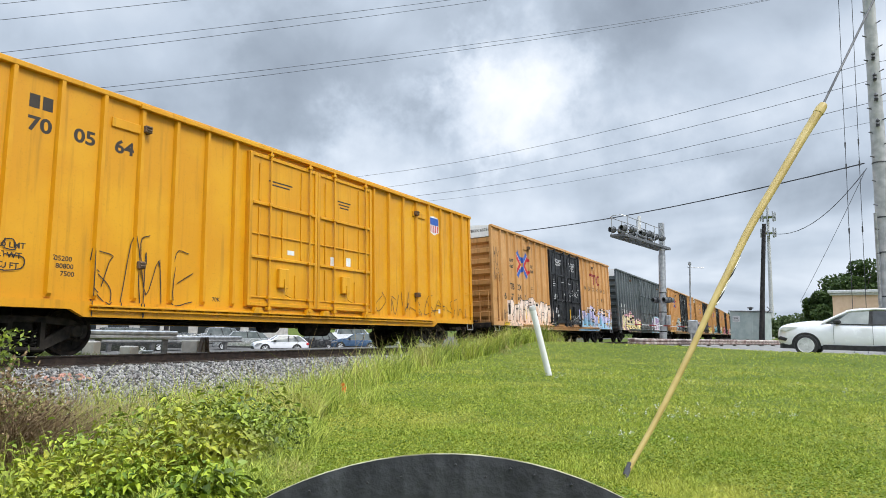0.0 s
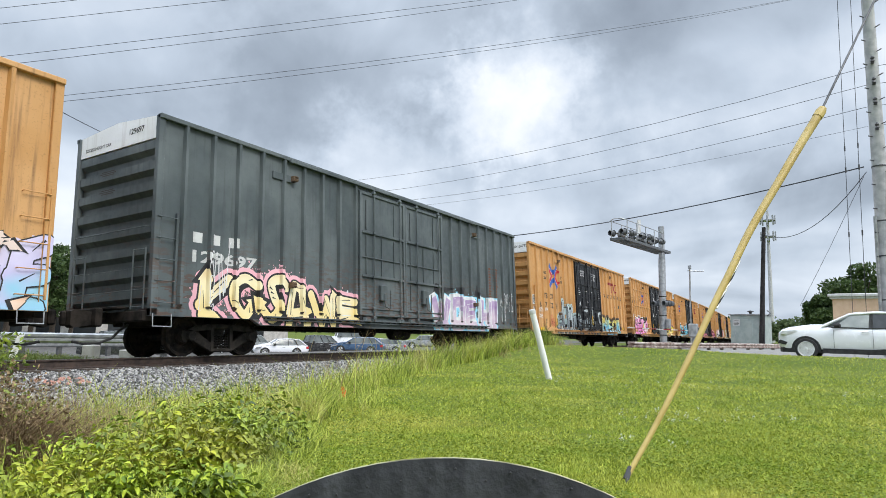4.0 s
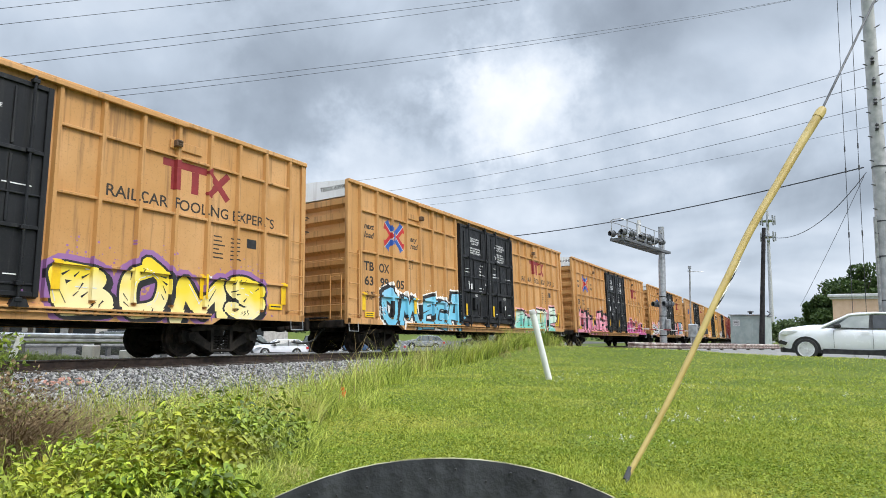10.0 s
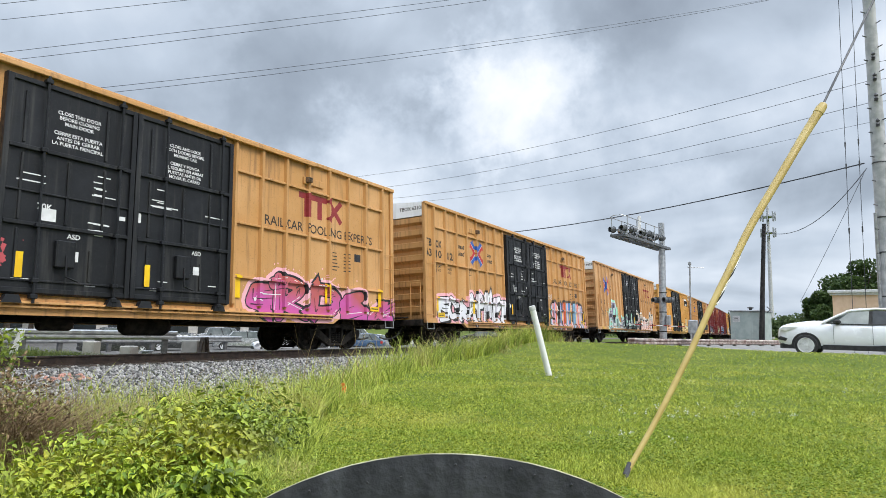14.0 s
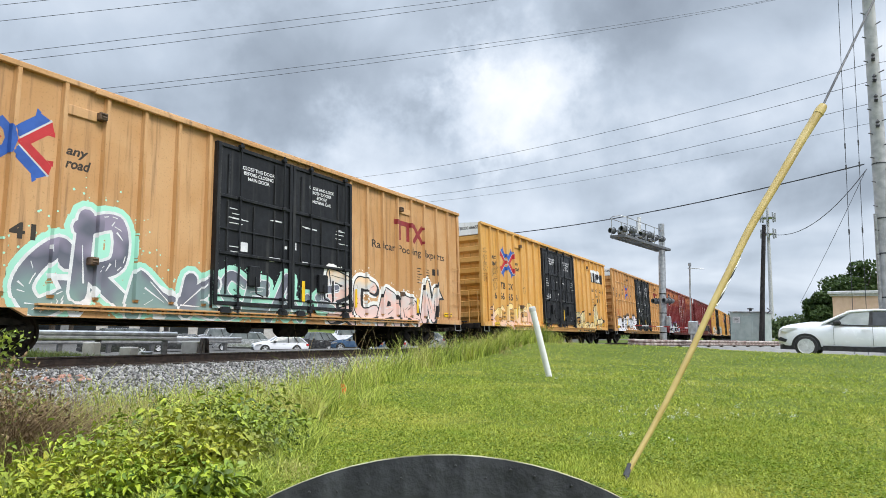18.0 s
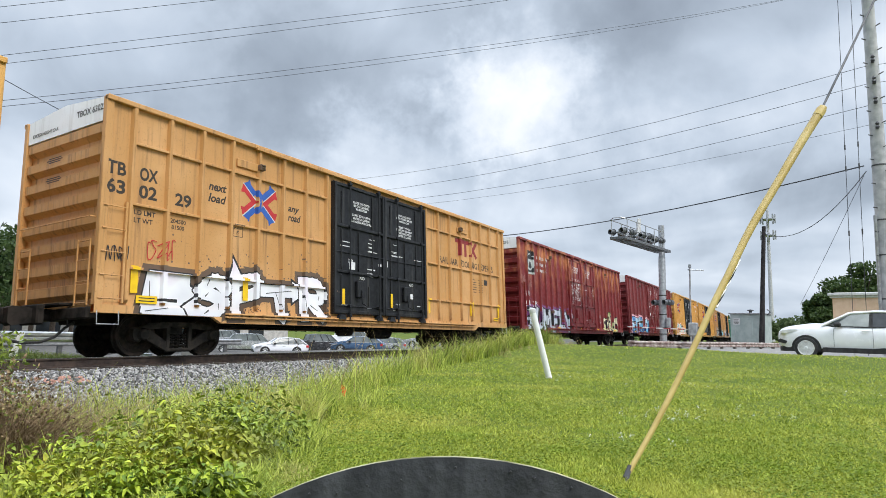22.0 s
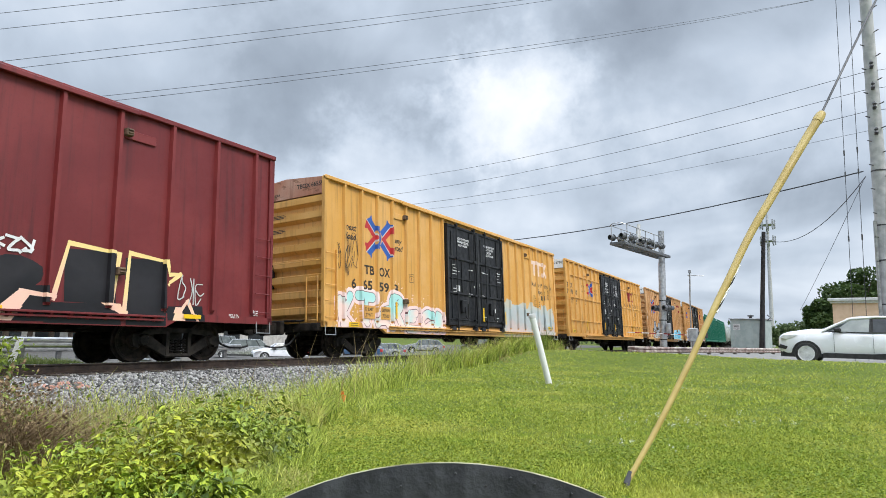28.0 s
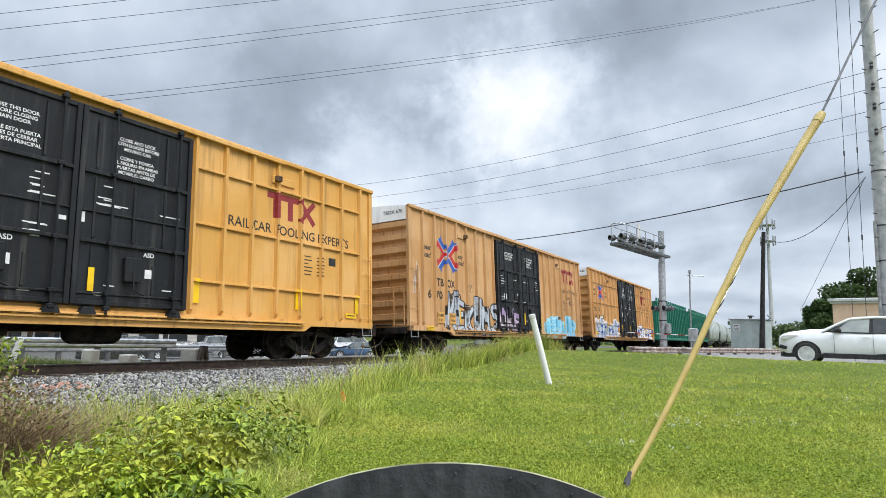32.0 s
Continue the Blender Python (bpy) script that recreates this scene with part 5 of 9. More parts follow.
        part("belt_line", rim_line([(g0 + 0.1, hw * 0.955, zb - 0.01), (g1, hw * 0.955, zb + 0.03)], 0.012), STEEL, car)
        part("headlight", Shape().prism([(0.06, hood - 0.27), (0.58, hood - 0.13), (0.66, hood - 0.03), (0.20, hood - 0.09)], q * hw * 0.985 - 0.1, q * hw * 0.985 + 0.012), STEEL, car, "clear headlight")
        part("mirror", Shape().box(g0 + 0.35, g0 + 0.55, q * (hw + 0.08) - 0.1, q * (hw + 0.08) + 0.1, zb, zb + 0.17, 0.04), trim, car)
        part("tail_light", Shape().box(length - 0.25, length - 0.02, q * hw * 0.88 - 0.09, q * hw * 0.88 + 0.09, belt - 0.25, belt - 0.05, 0.02), RED, car)
        for x in (fx, rx):
            # no opening is cut: a dark piece imitates the shade round the wheel
            well = [(x + (wheel_r + 0.06) * math.cos(a), wheel_r + (wheel_r + 0.06) * math.sin(a)) for a in np.linspace(-0.2, math.pi + 0.2, 20)]
            part("dark_wheel_well", Shape().prism(well, q * (hw + 0.008) - 0.012, q * (hw + 0.008) + 0.012), trim, car, "flat dark piece in place of wheel well shade")
            wheel_parts(car, x, q * (hw - 0.075), wheel_r, 0 if q < 0 else 180, RIM_ALLOY)
        for x in (g0 + 0.55, (g0 + g1) / 2 + 0.05):
            part("door_handle", Shape().box(x + 0.55, x + 0.78, q * hw * 0.985 - 0.015, q * hw * 0.985 + 0.025, belt - 0.17, belt - 0.13, 0.008), STEEL, car)
    part("bumper", Shape().box(-0.02, 0.25, -hw * 0.8, hw * 0.8, low - 0.02, low + 0.26, 0.05), trim, car, "black lower bumper")
    part("grille", Shape().box(-0.03, 0.06, -hw * 0.5, hw * 0.5, low + 0.34, hood - 0.2, 0.02), trim, car)
    return car


SUV_WHITE = material("glossy_white_car_paint", two((0.80, 0.81, 0.85), (0.83, 0.84, 0.88), 2.0), 0.2)
# opaque pale base: daylight seen through the cabin is painted into it
PALE_GLASS = material("pale_see_through_look_glass", two((0.24, 0.26, 0.25), (0.36, 0.38, 0.36), 1.2), 0.06)
DARK_GLASS = material("privacy_glass", two((0.018, 0.020, 0.022), (0.04, 0.044, 0.046), 2.0), 0.05)


def family_suv(label, at):
    """A modern sport utility car along x, its nose at x = 0: rising bonnet, raked screen, arched roof."""
    car = thing("car", label, "car", at=at)
    rings = []
    for x, lo, hi, wd, crown in ((0.00, 0.56, 0.84, 0.56, 0.02), (0.04, 0.46, 0.95, 0.70, 0.03), (0.14, 0.40, 1.02, 0.82, 0.05), (0.35, 0.38, 1.07, 0.90, 0.08), (0.70, 0.37, 1.11, 0.935, 0.10), (1.05, 0.37, 1.14, 0.95, 0.12), (1.40, 0.37, 1.14, 0.955, 0.12),
                             (1.75, 0.37, 1.12, 0.955, 0.09), (2.6, 0.37, 1.12, 0.955, 0.03), (3.5, 0.37, 1.14, 0.955, 0.03), (4.2, 0.38, 1.18, 0.94, 0.03), (4.55, 0.42, 1.18, 0.90, 0.03), (4.76, 0.52, 1.08, 0.80, 0.02)):
        mid = lo + (hi - lo) * 0.62
        half = [(-wd * 0.95, lo), (-wd * 0.985, lo + 0.10), (-wd, lo + (hi - lo) * 0.42), (-wd * 0.992, mid), (-wd * 0.965, hi - 0.07), (-wd * 0.90, hi), (-wd * 0.6, hi + crown * 0.8), (-wd * 0.2, hi + crown)]
        rings.append([(x, y, z) for y, z in half] + [(x, -y, z) for y, z in half[::-1]])
    part("body", Shape().loft(rings), SUV_WHITE, car, smooth=True)
    roof = [(2.14, 1.60, 0.60), (2.42, 1.66, 0.655), (3.0, 1.69, 0.68), (3.7, 1.68, 0.68), (4.15, 1.645, 0.66), (4.42, 1.59, 0.62)]
    part("roof", Shape().loft([[(x, -w, z - 0.045), (x, -w * 0.97, z), (x, -w * 0.6, z + 0.035), (x, w * 0.6, z + 0.035), (x, w * 0.97, z), (x, w, z - 0.045), (x, w * 0.5, z - 0.06), (x, -w * 0.5, z - 0.06)] for x, z, w in roof]), SUV_WHITE, car, smooth=True)
    cabin = Shape().loft([[(1.42, -0.80, 1.19), (1.28, 0.0, 1.23), (1.42, 0.80, 1.19), (3.0, 0.885, 1.13), (4.62, 0.82, 1.18), (4.66, 0.0, 1.20), (4.62, -0.82, 1.18), (3.0, -0.885, 1.13)],
                          [(2.20, -0.585, 1.59), (2.12, 0.0, 1.615), (2.20, 0.585, 1.59), (3.1, 0.665, 1.645), (4.38, 0.60, 1.58), (4.42, 0.0, 1.60), (4.38, -0.60, 1.58), (3.1, -0.665, 1.645)]])
    part("windscreen", cabin, CAR_GLASS, car, "raked windscreen and glasshouse")
    for q in (-1, 1):
        def wall(x, z):
            """A point on the sloping side of the cabin, a little proud."""
            return (x, q * (0.905 - 0.225 * (z - 1.12) / 0.53), z)

        def pane(pts, mat, name, label):
            front = [wall(x, z) for x, z in pts]
            back = [(x, y - q * 0.02, z) for x, y, z in front]
            part(name, Shape().loft([front, back]), mat, car, label)

        pane([(1.80, 1.165), (2.80, 1.145), (2.84, 1.61), (2.30, 1.575)], PALE_GLASS, "window", "front door window, pale as if seen through")
        pane([(2.92, 1.145), (3.78, 1.155), (3.72, 1.61), (2.94, 1.61)], DARK_GLASS, "window", "tinted rear door window")
        pane([(3.86, 1.16), (4.36, 1.20), (4.16, 1.55), (3.80, 1.60)], DARK_GLASS, "window", "tinted rear quarter window")
        pane([(2.80, 1.12), (2.92, 1.12), (2.94, 1.63), (2.84, 1.63)], RUBBER, "pillar", "black door pillar")
        part("screen_pillar", Shape().rod([wall(1.42, 1.15), wall(1.86, 1.40), wall(2.26, 1.60), wall(3.0, 1.665), wall(3.7, 1.655), wall(4.25, 1.58)], 0.042, 8), SUV_WHITE, car, smooth=True)
        part("rear_pillar", Shape().loft([[wall(4.38, 1.17), wall(4.62, 1.17), (4.60, q * 0.80, 1.17)], [wall(4.15, 1.57), wall(4.42, 1.55), (4.40, q * 0.60, 1.57)]]), SUV_WHITE, car)
        part("window_trim", Shape().rod([wall(1.72, 1.135), wall(2.9, 1.125), wall(4.5, 1.165)], 0.014, 5), RUBBER, car)
        part("headlight", Shape().prism([(0.07, 0.90), (0.30, 0.87), (0.68, 0.995), (0.62, 1.03), (0.20, 0.995)], q * 0.80, q * 0.915), RIM_ALLOY, car, "clear wrap-round headlight")
        part("fog_recess", Shape().prism([(0.02, 0.56), (0.28, 0.50), (0.34, 0.60), (0.10, 0.68)], q * 0.66, q * 0.895), RUBBER, car, "black fog lamp recess")
        part("mirror", Shape().box(1.80, 2.02, q * 1.03 - 0.10, q * 1.03 + 0.10, 1.13, 1.29, 0.05), RUBBER, car, "black door mirror")
        part("sill_trim", Shape().prism([(1.40, 0.24), (3.55, 0.24), (3.55, 0.40), (3.2, 0.44), (2.9, 0.41), (1.45, 0.41)], q * 0.90, q * 0.968), RUBBER, car, "black plastic sill")
        for x0, x1, z in ((1.86, 2.90, 0.98), (2.96, 3.80, 1.0)):
            part("door_handle", Shape().box(x1 - 0.30, x1 - 0.08, q * 0.965 - 0.02, q * 0.965 + 0.02, z, z + 0.035, 0.01), SUV_WHITE, car)
            part("door_seam", Shape().box(x1 + 0.012, x1 + 0.022, q * 0.957 - 0.006, q * 0.957 + 0.003, 0.44, 1.10, 0.0), LAMP, car)
        part("door_seam", Shape().box(1.78, 1.79, q * 0.957 - 0.006, q * 0.957 + 0.003, 0.44, 1.06, 0.0), LAMP, car)
        part("tail_light", Shape().box(4.45, 4.70, q * 0.80 - 0.09, q * 0.80 + 0.09, 0.92, 1.08, 0.02), RED, car)
        for x in (0.93, 3.80):
            # dark gap behind the wheel, painted as a black piece on the body
            arch = [(x + 0.455 * math.cos(a), 0.37 + 0.455 * math.sin(a)) for a in np.linspace(-0.25, math.pi + 0.25, 24)]
            part("dark_wheel_well", Shape().prism(arch, q * 0.80, q * 0.965), RUBBER, car, "black piece standing in for the shaded wheel well")
            wheel_parts(car, x, q * 0.90, 0.372, 0 if q < 0 else 180, RIM_ALLOY, 10)
    part("bumper", Shape().loft([[(x, -w, 0.24), (x, w, 0.24), (x, w, z), (x, -w, z)] for x, w, z in ((0.05, 0.55, 0.46), (0.16, 0.80, 0.44), (0.62, 0.91, 0.40))]), RUBBER, car, "black lower bumper")
    part("grille", Shape().box(-0.02, 0.08, -0.48, 0.48, 0.66, 0.88, 0.02), RUBBER, car)
    return car


family_suv("glossy white family SUV waiting on the road", pose(26.05, 1.28, 0.0, 0, 0, -96) @ pose(0, 0.95, 0))
JEEP = material("dark_car_paint", two((0.03, 0.032, 0.035), (0.05, 0.05, 0.052), 2.0), 0.25)
BLUE_CAR = material("blue_car_paint", two((0.05, 0.10, 0.19), (0.07, 0.13, 0.22), 2.0), 0.22)
SILVER = material("silver_car_paint", two((0.38, 0.39, 0.40), (0.45, 0.46, 0.47), 2.0), 0.25, 0.4)


def far_z(x, y):
    return ground_z(x, y) + 0.01


def parked(label, mat, x, y, turn, high=1.5, boxy=0.0, length=4.6):
    return road_car(label, "car", mat, length, 1.85, 0.28, 0.62 * high, high, 0.58 * high, 1.25, length - 0.85, length - 0.15, 0.34, pose(x, y, far_z(x, y), 0, 0, turn), "cars parked behind the tracks", boxy=boxy)


parked("dark boxy off-road car parked behind the tracks", JEEP, 44.8, 43.2, -28, 1.85, 0.75, 4.3)
parked("blue saloon car parked behind the tracks", BLUE_CAR, 42.9, 36.7, -62, 1.45)
parked("white saloon car parked by the hedge", SUV_WHITE, 37.6, 40.9, -35, 1.45)
parked("white saloon car parked in the second row", SUV_WHITE, 54.0, 44.0, -35, 1.5)
parked("silver van parked in the second row", SILVER, 44.0, 57.0, -30, 2.0, 0.6, 5.0)
parked("dark saloon car parked in the second row", JEEP, 38.0, 55.0, -30, 1.45)
parked("white van parked in the second row", SUV_WHITE, 57.0, 50.0, -40, 2.1, 0.7, 5.2)
parked("silver pickup-sized car parked behind the tracks", SILVER, 40.6, 49.5, -40, 1.8, 0.3, 5.2)
parked("silver saloon car parked beyond the street", SILVER, 52.0, 40.5, -60, 1.45)
parked("dark saloon car parked beyond the street", JEEP, 34.0, 50.0, -30, 1.45)
parked("dark van parked beyond the street", JEEP, 26.5, 47.0, -20, 2.0, 0.7, 5.2)
parked("silver estate car parked beyond the street", SILVER, 59.0, 40.0, -60, 1.5, 0.4)
parked("dark saloon car parked beyond the street", JEEP, 66.0, 36.5, -70, 1.45)

# ---- buildings ----
STUCCO = material("tan_stucco", two(linear(214, 180, 152), linear(224, 192, 166), 1.5), 0.85, bump=0.1)
shop = thing("building", "single-storey tan stucco building with a white cornice", "building")
shop.matrix_basis = pose(71.0, -1.4, -0.1, 0, 0, -8)
part("wall", Shape().box(0, 14, -26, 0, 0, 5.0, 0.02), STUCCO, shop)
part("cornice", Shape().box(-0.35, 14.3, -26.3, 0.35, 5.0, 5.28, 0.04).box(-0.2, 14.2, -26.2, 0.2, 4.8, 5.0, 0.03), DULL_WHITE, shop, "white stepped cornice")
part("roof", Shape().box(0.2, 13.8, -25.8, -0.2, 5.28, 5.34, 0.01), CONCRETE, shop)
for k in range(4):
    wn = part("window", Shape().box(-0.03, 0.05, -7 - k * 5, -4.6 - k * 5, 0.9, 2.9, 0.01), GLASS, shop)
    part("window_frame", Shape().box(-0.06, 0.0, -7.1 - k * 5, -4.5 - k * 5, 2.9, 3.0, 0.01).box(-0.06, 0.0, -7.1 - k * 5, -4.5 - k * 5, 0.8, 0.9, 0.01), DULL_WHITE, wn)
mall = thing("building", "long low pale commercial building behind the street", "building")
mall.matrix_basis = pose(30, 82, -1.6, 0, 0, -12)
part("wall", Shape().box(-40, 45, 0, 14, 0, 4.6, 0.02), CONCRETE, mall)
part("roof", Shape().box(-40.5, 45.5, -0.6, 14.4, 4.6, 4.9, 0.03), STEEL, mall)
for k in range(20):
    wn = part("window", Shape().box(-38 + k * 4, -35.4 + k * 4, -0.06, 0.02, 0.4, 2.9, 0.01), GLASS, mall)
    part("window_frame", Shape().box(-38.1 + k * 4, -35.3 + k * 4, -0.1, -0.03, 2.9, 3.05, 0.01), DULL_WHITE, wn)

# ---- trees ----


def leaf_cards(centres, size, rng, squash=0.8):
    """Small folded leaves, two triangles each, at the given points."""
    n = len(centres)
    u = rng.normal(size=(n, 3))
    u /= np.linalg.norm(u, axis=1)[:, None]
    w3 = np.cross(u, rng.normal(size=(n, 3)))
    w3 /= np.linalg.norm(w3, axis=1)[:, None]
    nrm = np.cross(u, w3)
    s = size * rng.uniform(0.6, 1.3, size=(n, 1))
    a, b = centres - u * s * 0.5, centres + u * s * 0.5
    c, d = centres + w3 * s * 0.3 * squash + nrm * s * 0.12, centres - w3 * s * 0.3 * squash + nrm * s * 0.12
    v = np.stack([a, c, b, d], 1).reshape(-1, 3)
    f = (np.arange(n) * 4)[:, None, None] + np.array([[0, 1, 2], [0, 2, 3]])[None]
    return v, f.reshape(-1, 3)


def tree(label, at, high, wide, seed, leaves, size, mat=FAR_LEAF):
    rng = np.random.default_rng(seed)
    rnd = random.Random(seed)
    t = thing("tree", label, "tree", at=at)
    trunk = Shape().rod([(0, 0, -0.5), (0.1, 0.05, high * 0.2), (-0.1, 0.1, high * 0.45), (0.1, 0, high * 0.75)], high * 0.032, 9, high * 0.008)
    lobes = []
    for k in range(26):
        a, e = rnd.uniform(0, 6.283), rnd.uniform(0.22, 1.0)
        rr = wide * 0.5 * math.sqrt(max(0.0, 1 - ((e - 0.5) / 0.52) ** 2)) * rnd.uniform(0.3, 0.85)
        p = Vector((rr * math.cos(a), rr * math.sin(a), high * (0.2 + 0.75 * e)))
        lobes.append((p, wide * rnd.uniform(0.13, 0.22)))
        trunk.rod([(0, 0, p.z * 0.55), p * 0.6 + Vector((0, 0, p.z * 0.25)), p], high * 0.011, 5, high * 0.003)
    part("trunk", trunk, BARK, t, smooth=True)
    pts = []
    for p, r in lobes:
        k = int(leaves / len(lobes))
        d = rng.normal(size=(k, 3))
        d /= np.linalg.norm(d, axis=1)[:, None]
        pts.append(np.array(p) + d * (r * rng.uniform(0.5, 1.08, size=(k, 1)) ** 0.6) * np.array([1, 1, 0.8]))
    v, f = leaf_cards(np.concatenate(pts), size, rng)
    part("crown", fast_mesh("crown", v, f, mat), mat, t)
    return t


for k, (x, y, h, wd) in enumerate(((95, -5.2, 10.6, 8.5), (93, -0.9, 6.6, 5.2), (99, -12, 11.5, 11), (105, -20, 11.0, 12))):
    tree("broad dark green tree behind the tan building", pose(x, y, -0.5), h, wd, 20 + k, 9000, 0.55)
# horizon trees wear the leaf colour with haze mixed in
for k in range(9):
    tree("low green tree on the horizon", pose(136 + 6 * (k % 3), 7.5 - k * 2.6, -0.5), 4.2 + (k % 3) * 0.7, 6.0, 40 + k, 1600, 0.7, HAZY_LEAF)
for k in range(9):
    tree("green tree beyond the street", pose(-6 + k * 9.5 + random.uniform(-2, 2), 100 + 6 * (k % 2), -1.6), 13 + (k % 3) * 2, 11, 60 + k, 3000, 0.8)
for k in range(5):
    tree("green tree beyond the street", pose(27 + k * 3.4, 64 + k * 2.5, -1.6), 9.5 + (k % 2) * 1.5, 7, 80 + k, 3500, 0.5)
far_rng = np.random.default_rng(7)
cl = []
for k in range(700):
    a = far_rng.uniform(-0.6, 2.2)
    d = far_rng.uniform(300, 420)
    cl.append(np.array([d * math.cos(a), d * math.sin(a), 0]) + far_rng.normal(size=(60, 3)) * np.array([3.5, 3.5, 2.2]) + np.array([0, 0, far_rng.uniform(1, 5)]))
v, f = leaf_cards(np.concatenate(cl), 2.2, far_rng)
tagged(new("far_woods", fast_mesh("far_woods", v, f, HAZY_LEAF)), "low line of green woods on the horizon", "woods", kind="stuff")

# ---- ballast stones ----
rng = np.random.default_rng(11)
cube = np.array([(x, y, z) for x in (-1, 1) for y in (-1, 1) for z in (-1, 1)], dtype=float)
cube_f = np.array([(0, 1, 3, 2), (4, 6, 7, 5), (0, 4, 5, 1), (2, 3, 7, 6), (0, 2, 6, 4), (1, 5, 7, 3)])


def bed_height(a):
    return np.interp(a, [-4.6, -4.3, -2.9, -1.75, -0.9, 0.9, 1.75], [-1.0, -0.95, -0.58, -0.285, -0.235, -0.200, -0.225])


n = 60000
xs = 3.0 + 21.0 * rng.uniform(0, 1, n) ** 1.5
across = -0.84 - 3.6 * rng.uniform(0, 1, n) ** 0.9
keep = ~((across > -1.35) & (((xs + 8) % 0.52) < 0.0))
xs, across = xs[keep], across[keep]
n = len(xs)
ca, sa = math.cos(radians(CANT)), math.sin(radians(CANT))
zz = bed_height(across) + rng.uniform(-0.012, 0.022, n)
ty = np.array([track_y(x) for x in xs])
pos = np.stack([xs, ty + across * ca - zz * sa, TRACK_Z + across * sa + zz * ca], 1)
size = rng.uniform(0.010, 0.025, (n, 1, 1)) * rng.uniform(0.65, 1.25, (n, 1, 3))
vv = cube[None] * size * (1 + rng.uniform(-0.35, 0.25, (n, 8, 3)))
ang = rng.uniform(0, 6.283, (n, 3))
for k, (i, j) in enumerate(((0, 1), (1, 2), (0, 2))):
    c, s = np.cos(ang[:, k])[:, None], np.sin(ang[:, k])[:, None]
    p, q = vv[:, :, i].copy(), vv[:, :, j].copy()
    vv[:, :, i], vv[:, :, j] = p * c - q * s, p * s + q * c
vv += pos[:, None]
ff = (np.arange(n) * 8)[:, None, None] + cube_f[None]
tagged(new("ballast_stones", fast_mesh("ballast_stones", vv.reshape(-1, 3), ff.reshape(-1, 4), STONE)), "loose crushed grey ballast stones beside the rail", "ballast", kind="stuff")
OLD_BRICK = plain("broken_brick", (186, 138, 122), 0.85)
for k in range(36):
    x, a = 5.65 + random.uniform(0, 0.8), -2.0 - random.uniform(0, 0.4)
    m = track_pose(x) @ pose(0, a, float(bed_height(a)) + 0.025, random.uniform(0, 90), random.uniform(0, 90), random.uniform(0, 180))
    tagged(new("brick_shard", Shape().box(-0.035, 0.035, -0.025, 0.025, -0.02, 0.02, 0.01).mesh("brick_shard", OLD_BRICK)), "broken piece of pinkish brick on the ballast", "brick shard", "brick shards").matrix_basis = m

# ---- grass and weeds ----
EDGE_X, EDGE_Y = np.array([e[0] for e in EDGE], float), np.array([e[1] for e in EDGE], float)


def ground_many(x, y):
    return np.array([ground_z(a, b) for a, b in zip(x, y)])


def blades(x, y, z, height, width, lean, rng, segs=1):
    """Grass blades: tapered strips that bend over."""
    n = len(x)
    a = rng.uniform(0, 6.283, n)
    side = np.stack([np.cos(a), np.sin(a), np.zeros(n)], 1) * (width / 2)[:, None]
    b = rng.uniform(0, 6.283, n)
    bend = np.stack([np.cos(b), np.sin(b), np.zeros(n)], 1) * (lean * height)[:, None]
    base = np.stack([x, y, z], 1)
    rows = []
    for k in range(segs):
        t = k / segs
        mid = base + bend * t * t + np.array([0, 0, 1.0]) * (height * t * (1 - 0.25 * t * lean))[:, None]
        rows += [mid - side * (1 - 0.6 * t), mid + side * (1 - 0.6 * t)]
    tip = base + bend + np.array([0, 0, 1.0]) * (height * (1 - 0.25 * lean))[:, None]
    m = 2 * segs + 1
    v = np.stack(rows + [tip], 1).reshape(-1, 3)
    f = []
    for k in range(segs - 1):
        f += [(2 * k, 2 * k + 1, 2 * k + 3), (2 * k, 2 * k + 3, 2 * k + 2)]
    f.append((2 * segs - 2, 2 * segs - 1, 2 * segs))
    f = (np.arange(n) * m)[:, None, None] + np.array(f)[None]
    return v, f.reshape(-1, 3)


def fan(n, lo, hi, az0, az1, rng, power=1.0):
    """Points on the ground round the camera, closer ones denser."""
    d = 1 / (1 / hi + (1 / lo - 1 / hi) * rng.uniform(0, 1, n) ** power)
    a = np.radians(rng.uniform(az0, az1, n))
    return d * np.cos(a), d * np.sin(a), d


rng = np.random.default_rng(5)
x, y, d = fan(520000, 1.5, 34, -9, 66, rng, 1.0)
ok = (y < np.interp(x, EDGE_X, EDGE_Y) + 0.5) & (x < np.interp(y, [1.0, 3.2, 9.9], [25.3, 28.8, 30.8]))
x, y, d = x[ok], y[ok], d[ok]
patch = np.array([noise.noise(Vector((a * 1.3, b * 1.3, 0))) for a, b in zip(x, y)])
h = (0.017 + 0.020 * rng.uniform(0, 1, len(x)) + 0.018 * patch) * (1 + 0.03 * d)
v, f = blades(x, y, ground_many(x, y) - 0.005, np.maximum(h, 0.012), 0.0055 + 0.0010 * d, rng.uniform(0.3, 1.4, len(x)), rng)
tagged(new("lawn_grass", fast_mesh("lawn_grass", v, f, GRASS)), "short mown green lawn grass", "grass", kind="stuff")
# broad little leaves among the blades
bx, by, bd = fan(110000, 1.5, 12, -9, 60, rng, 0.9)
ok = (by < np.interp(bx, EDGE_X, EDGE_Y) + 0.3) & (np.array([noise.noise(Vector((a * 1.1, b * 1.1, 21))) for a, b in zip(bx, by)]) > -0.25)
bx, by, bd = bx[ok], by[ok], bd[ok]
pts = np.stack([bx, by, ground_many(bx, by) + rng.uniform(0.012, 0.034, len(bx))], 1)
v, f = leaf_cards(pts, 0.014, rng, 1.5)
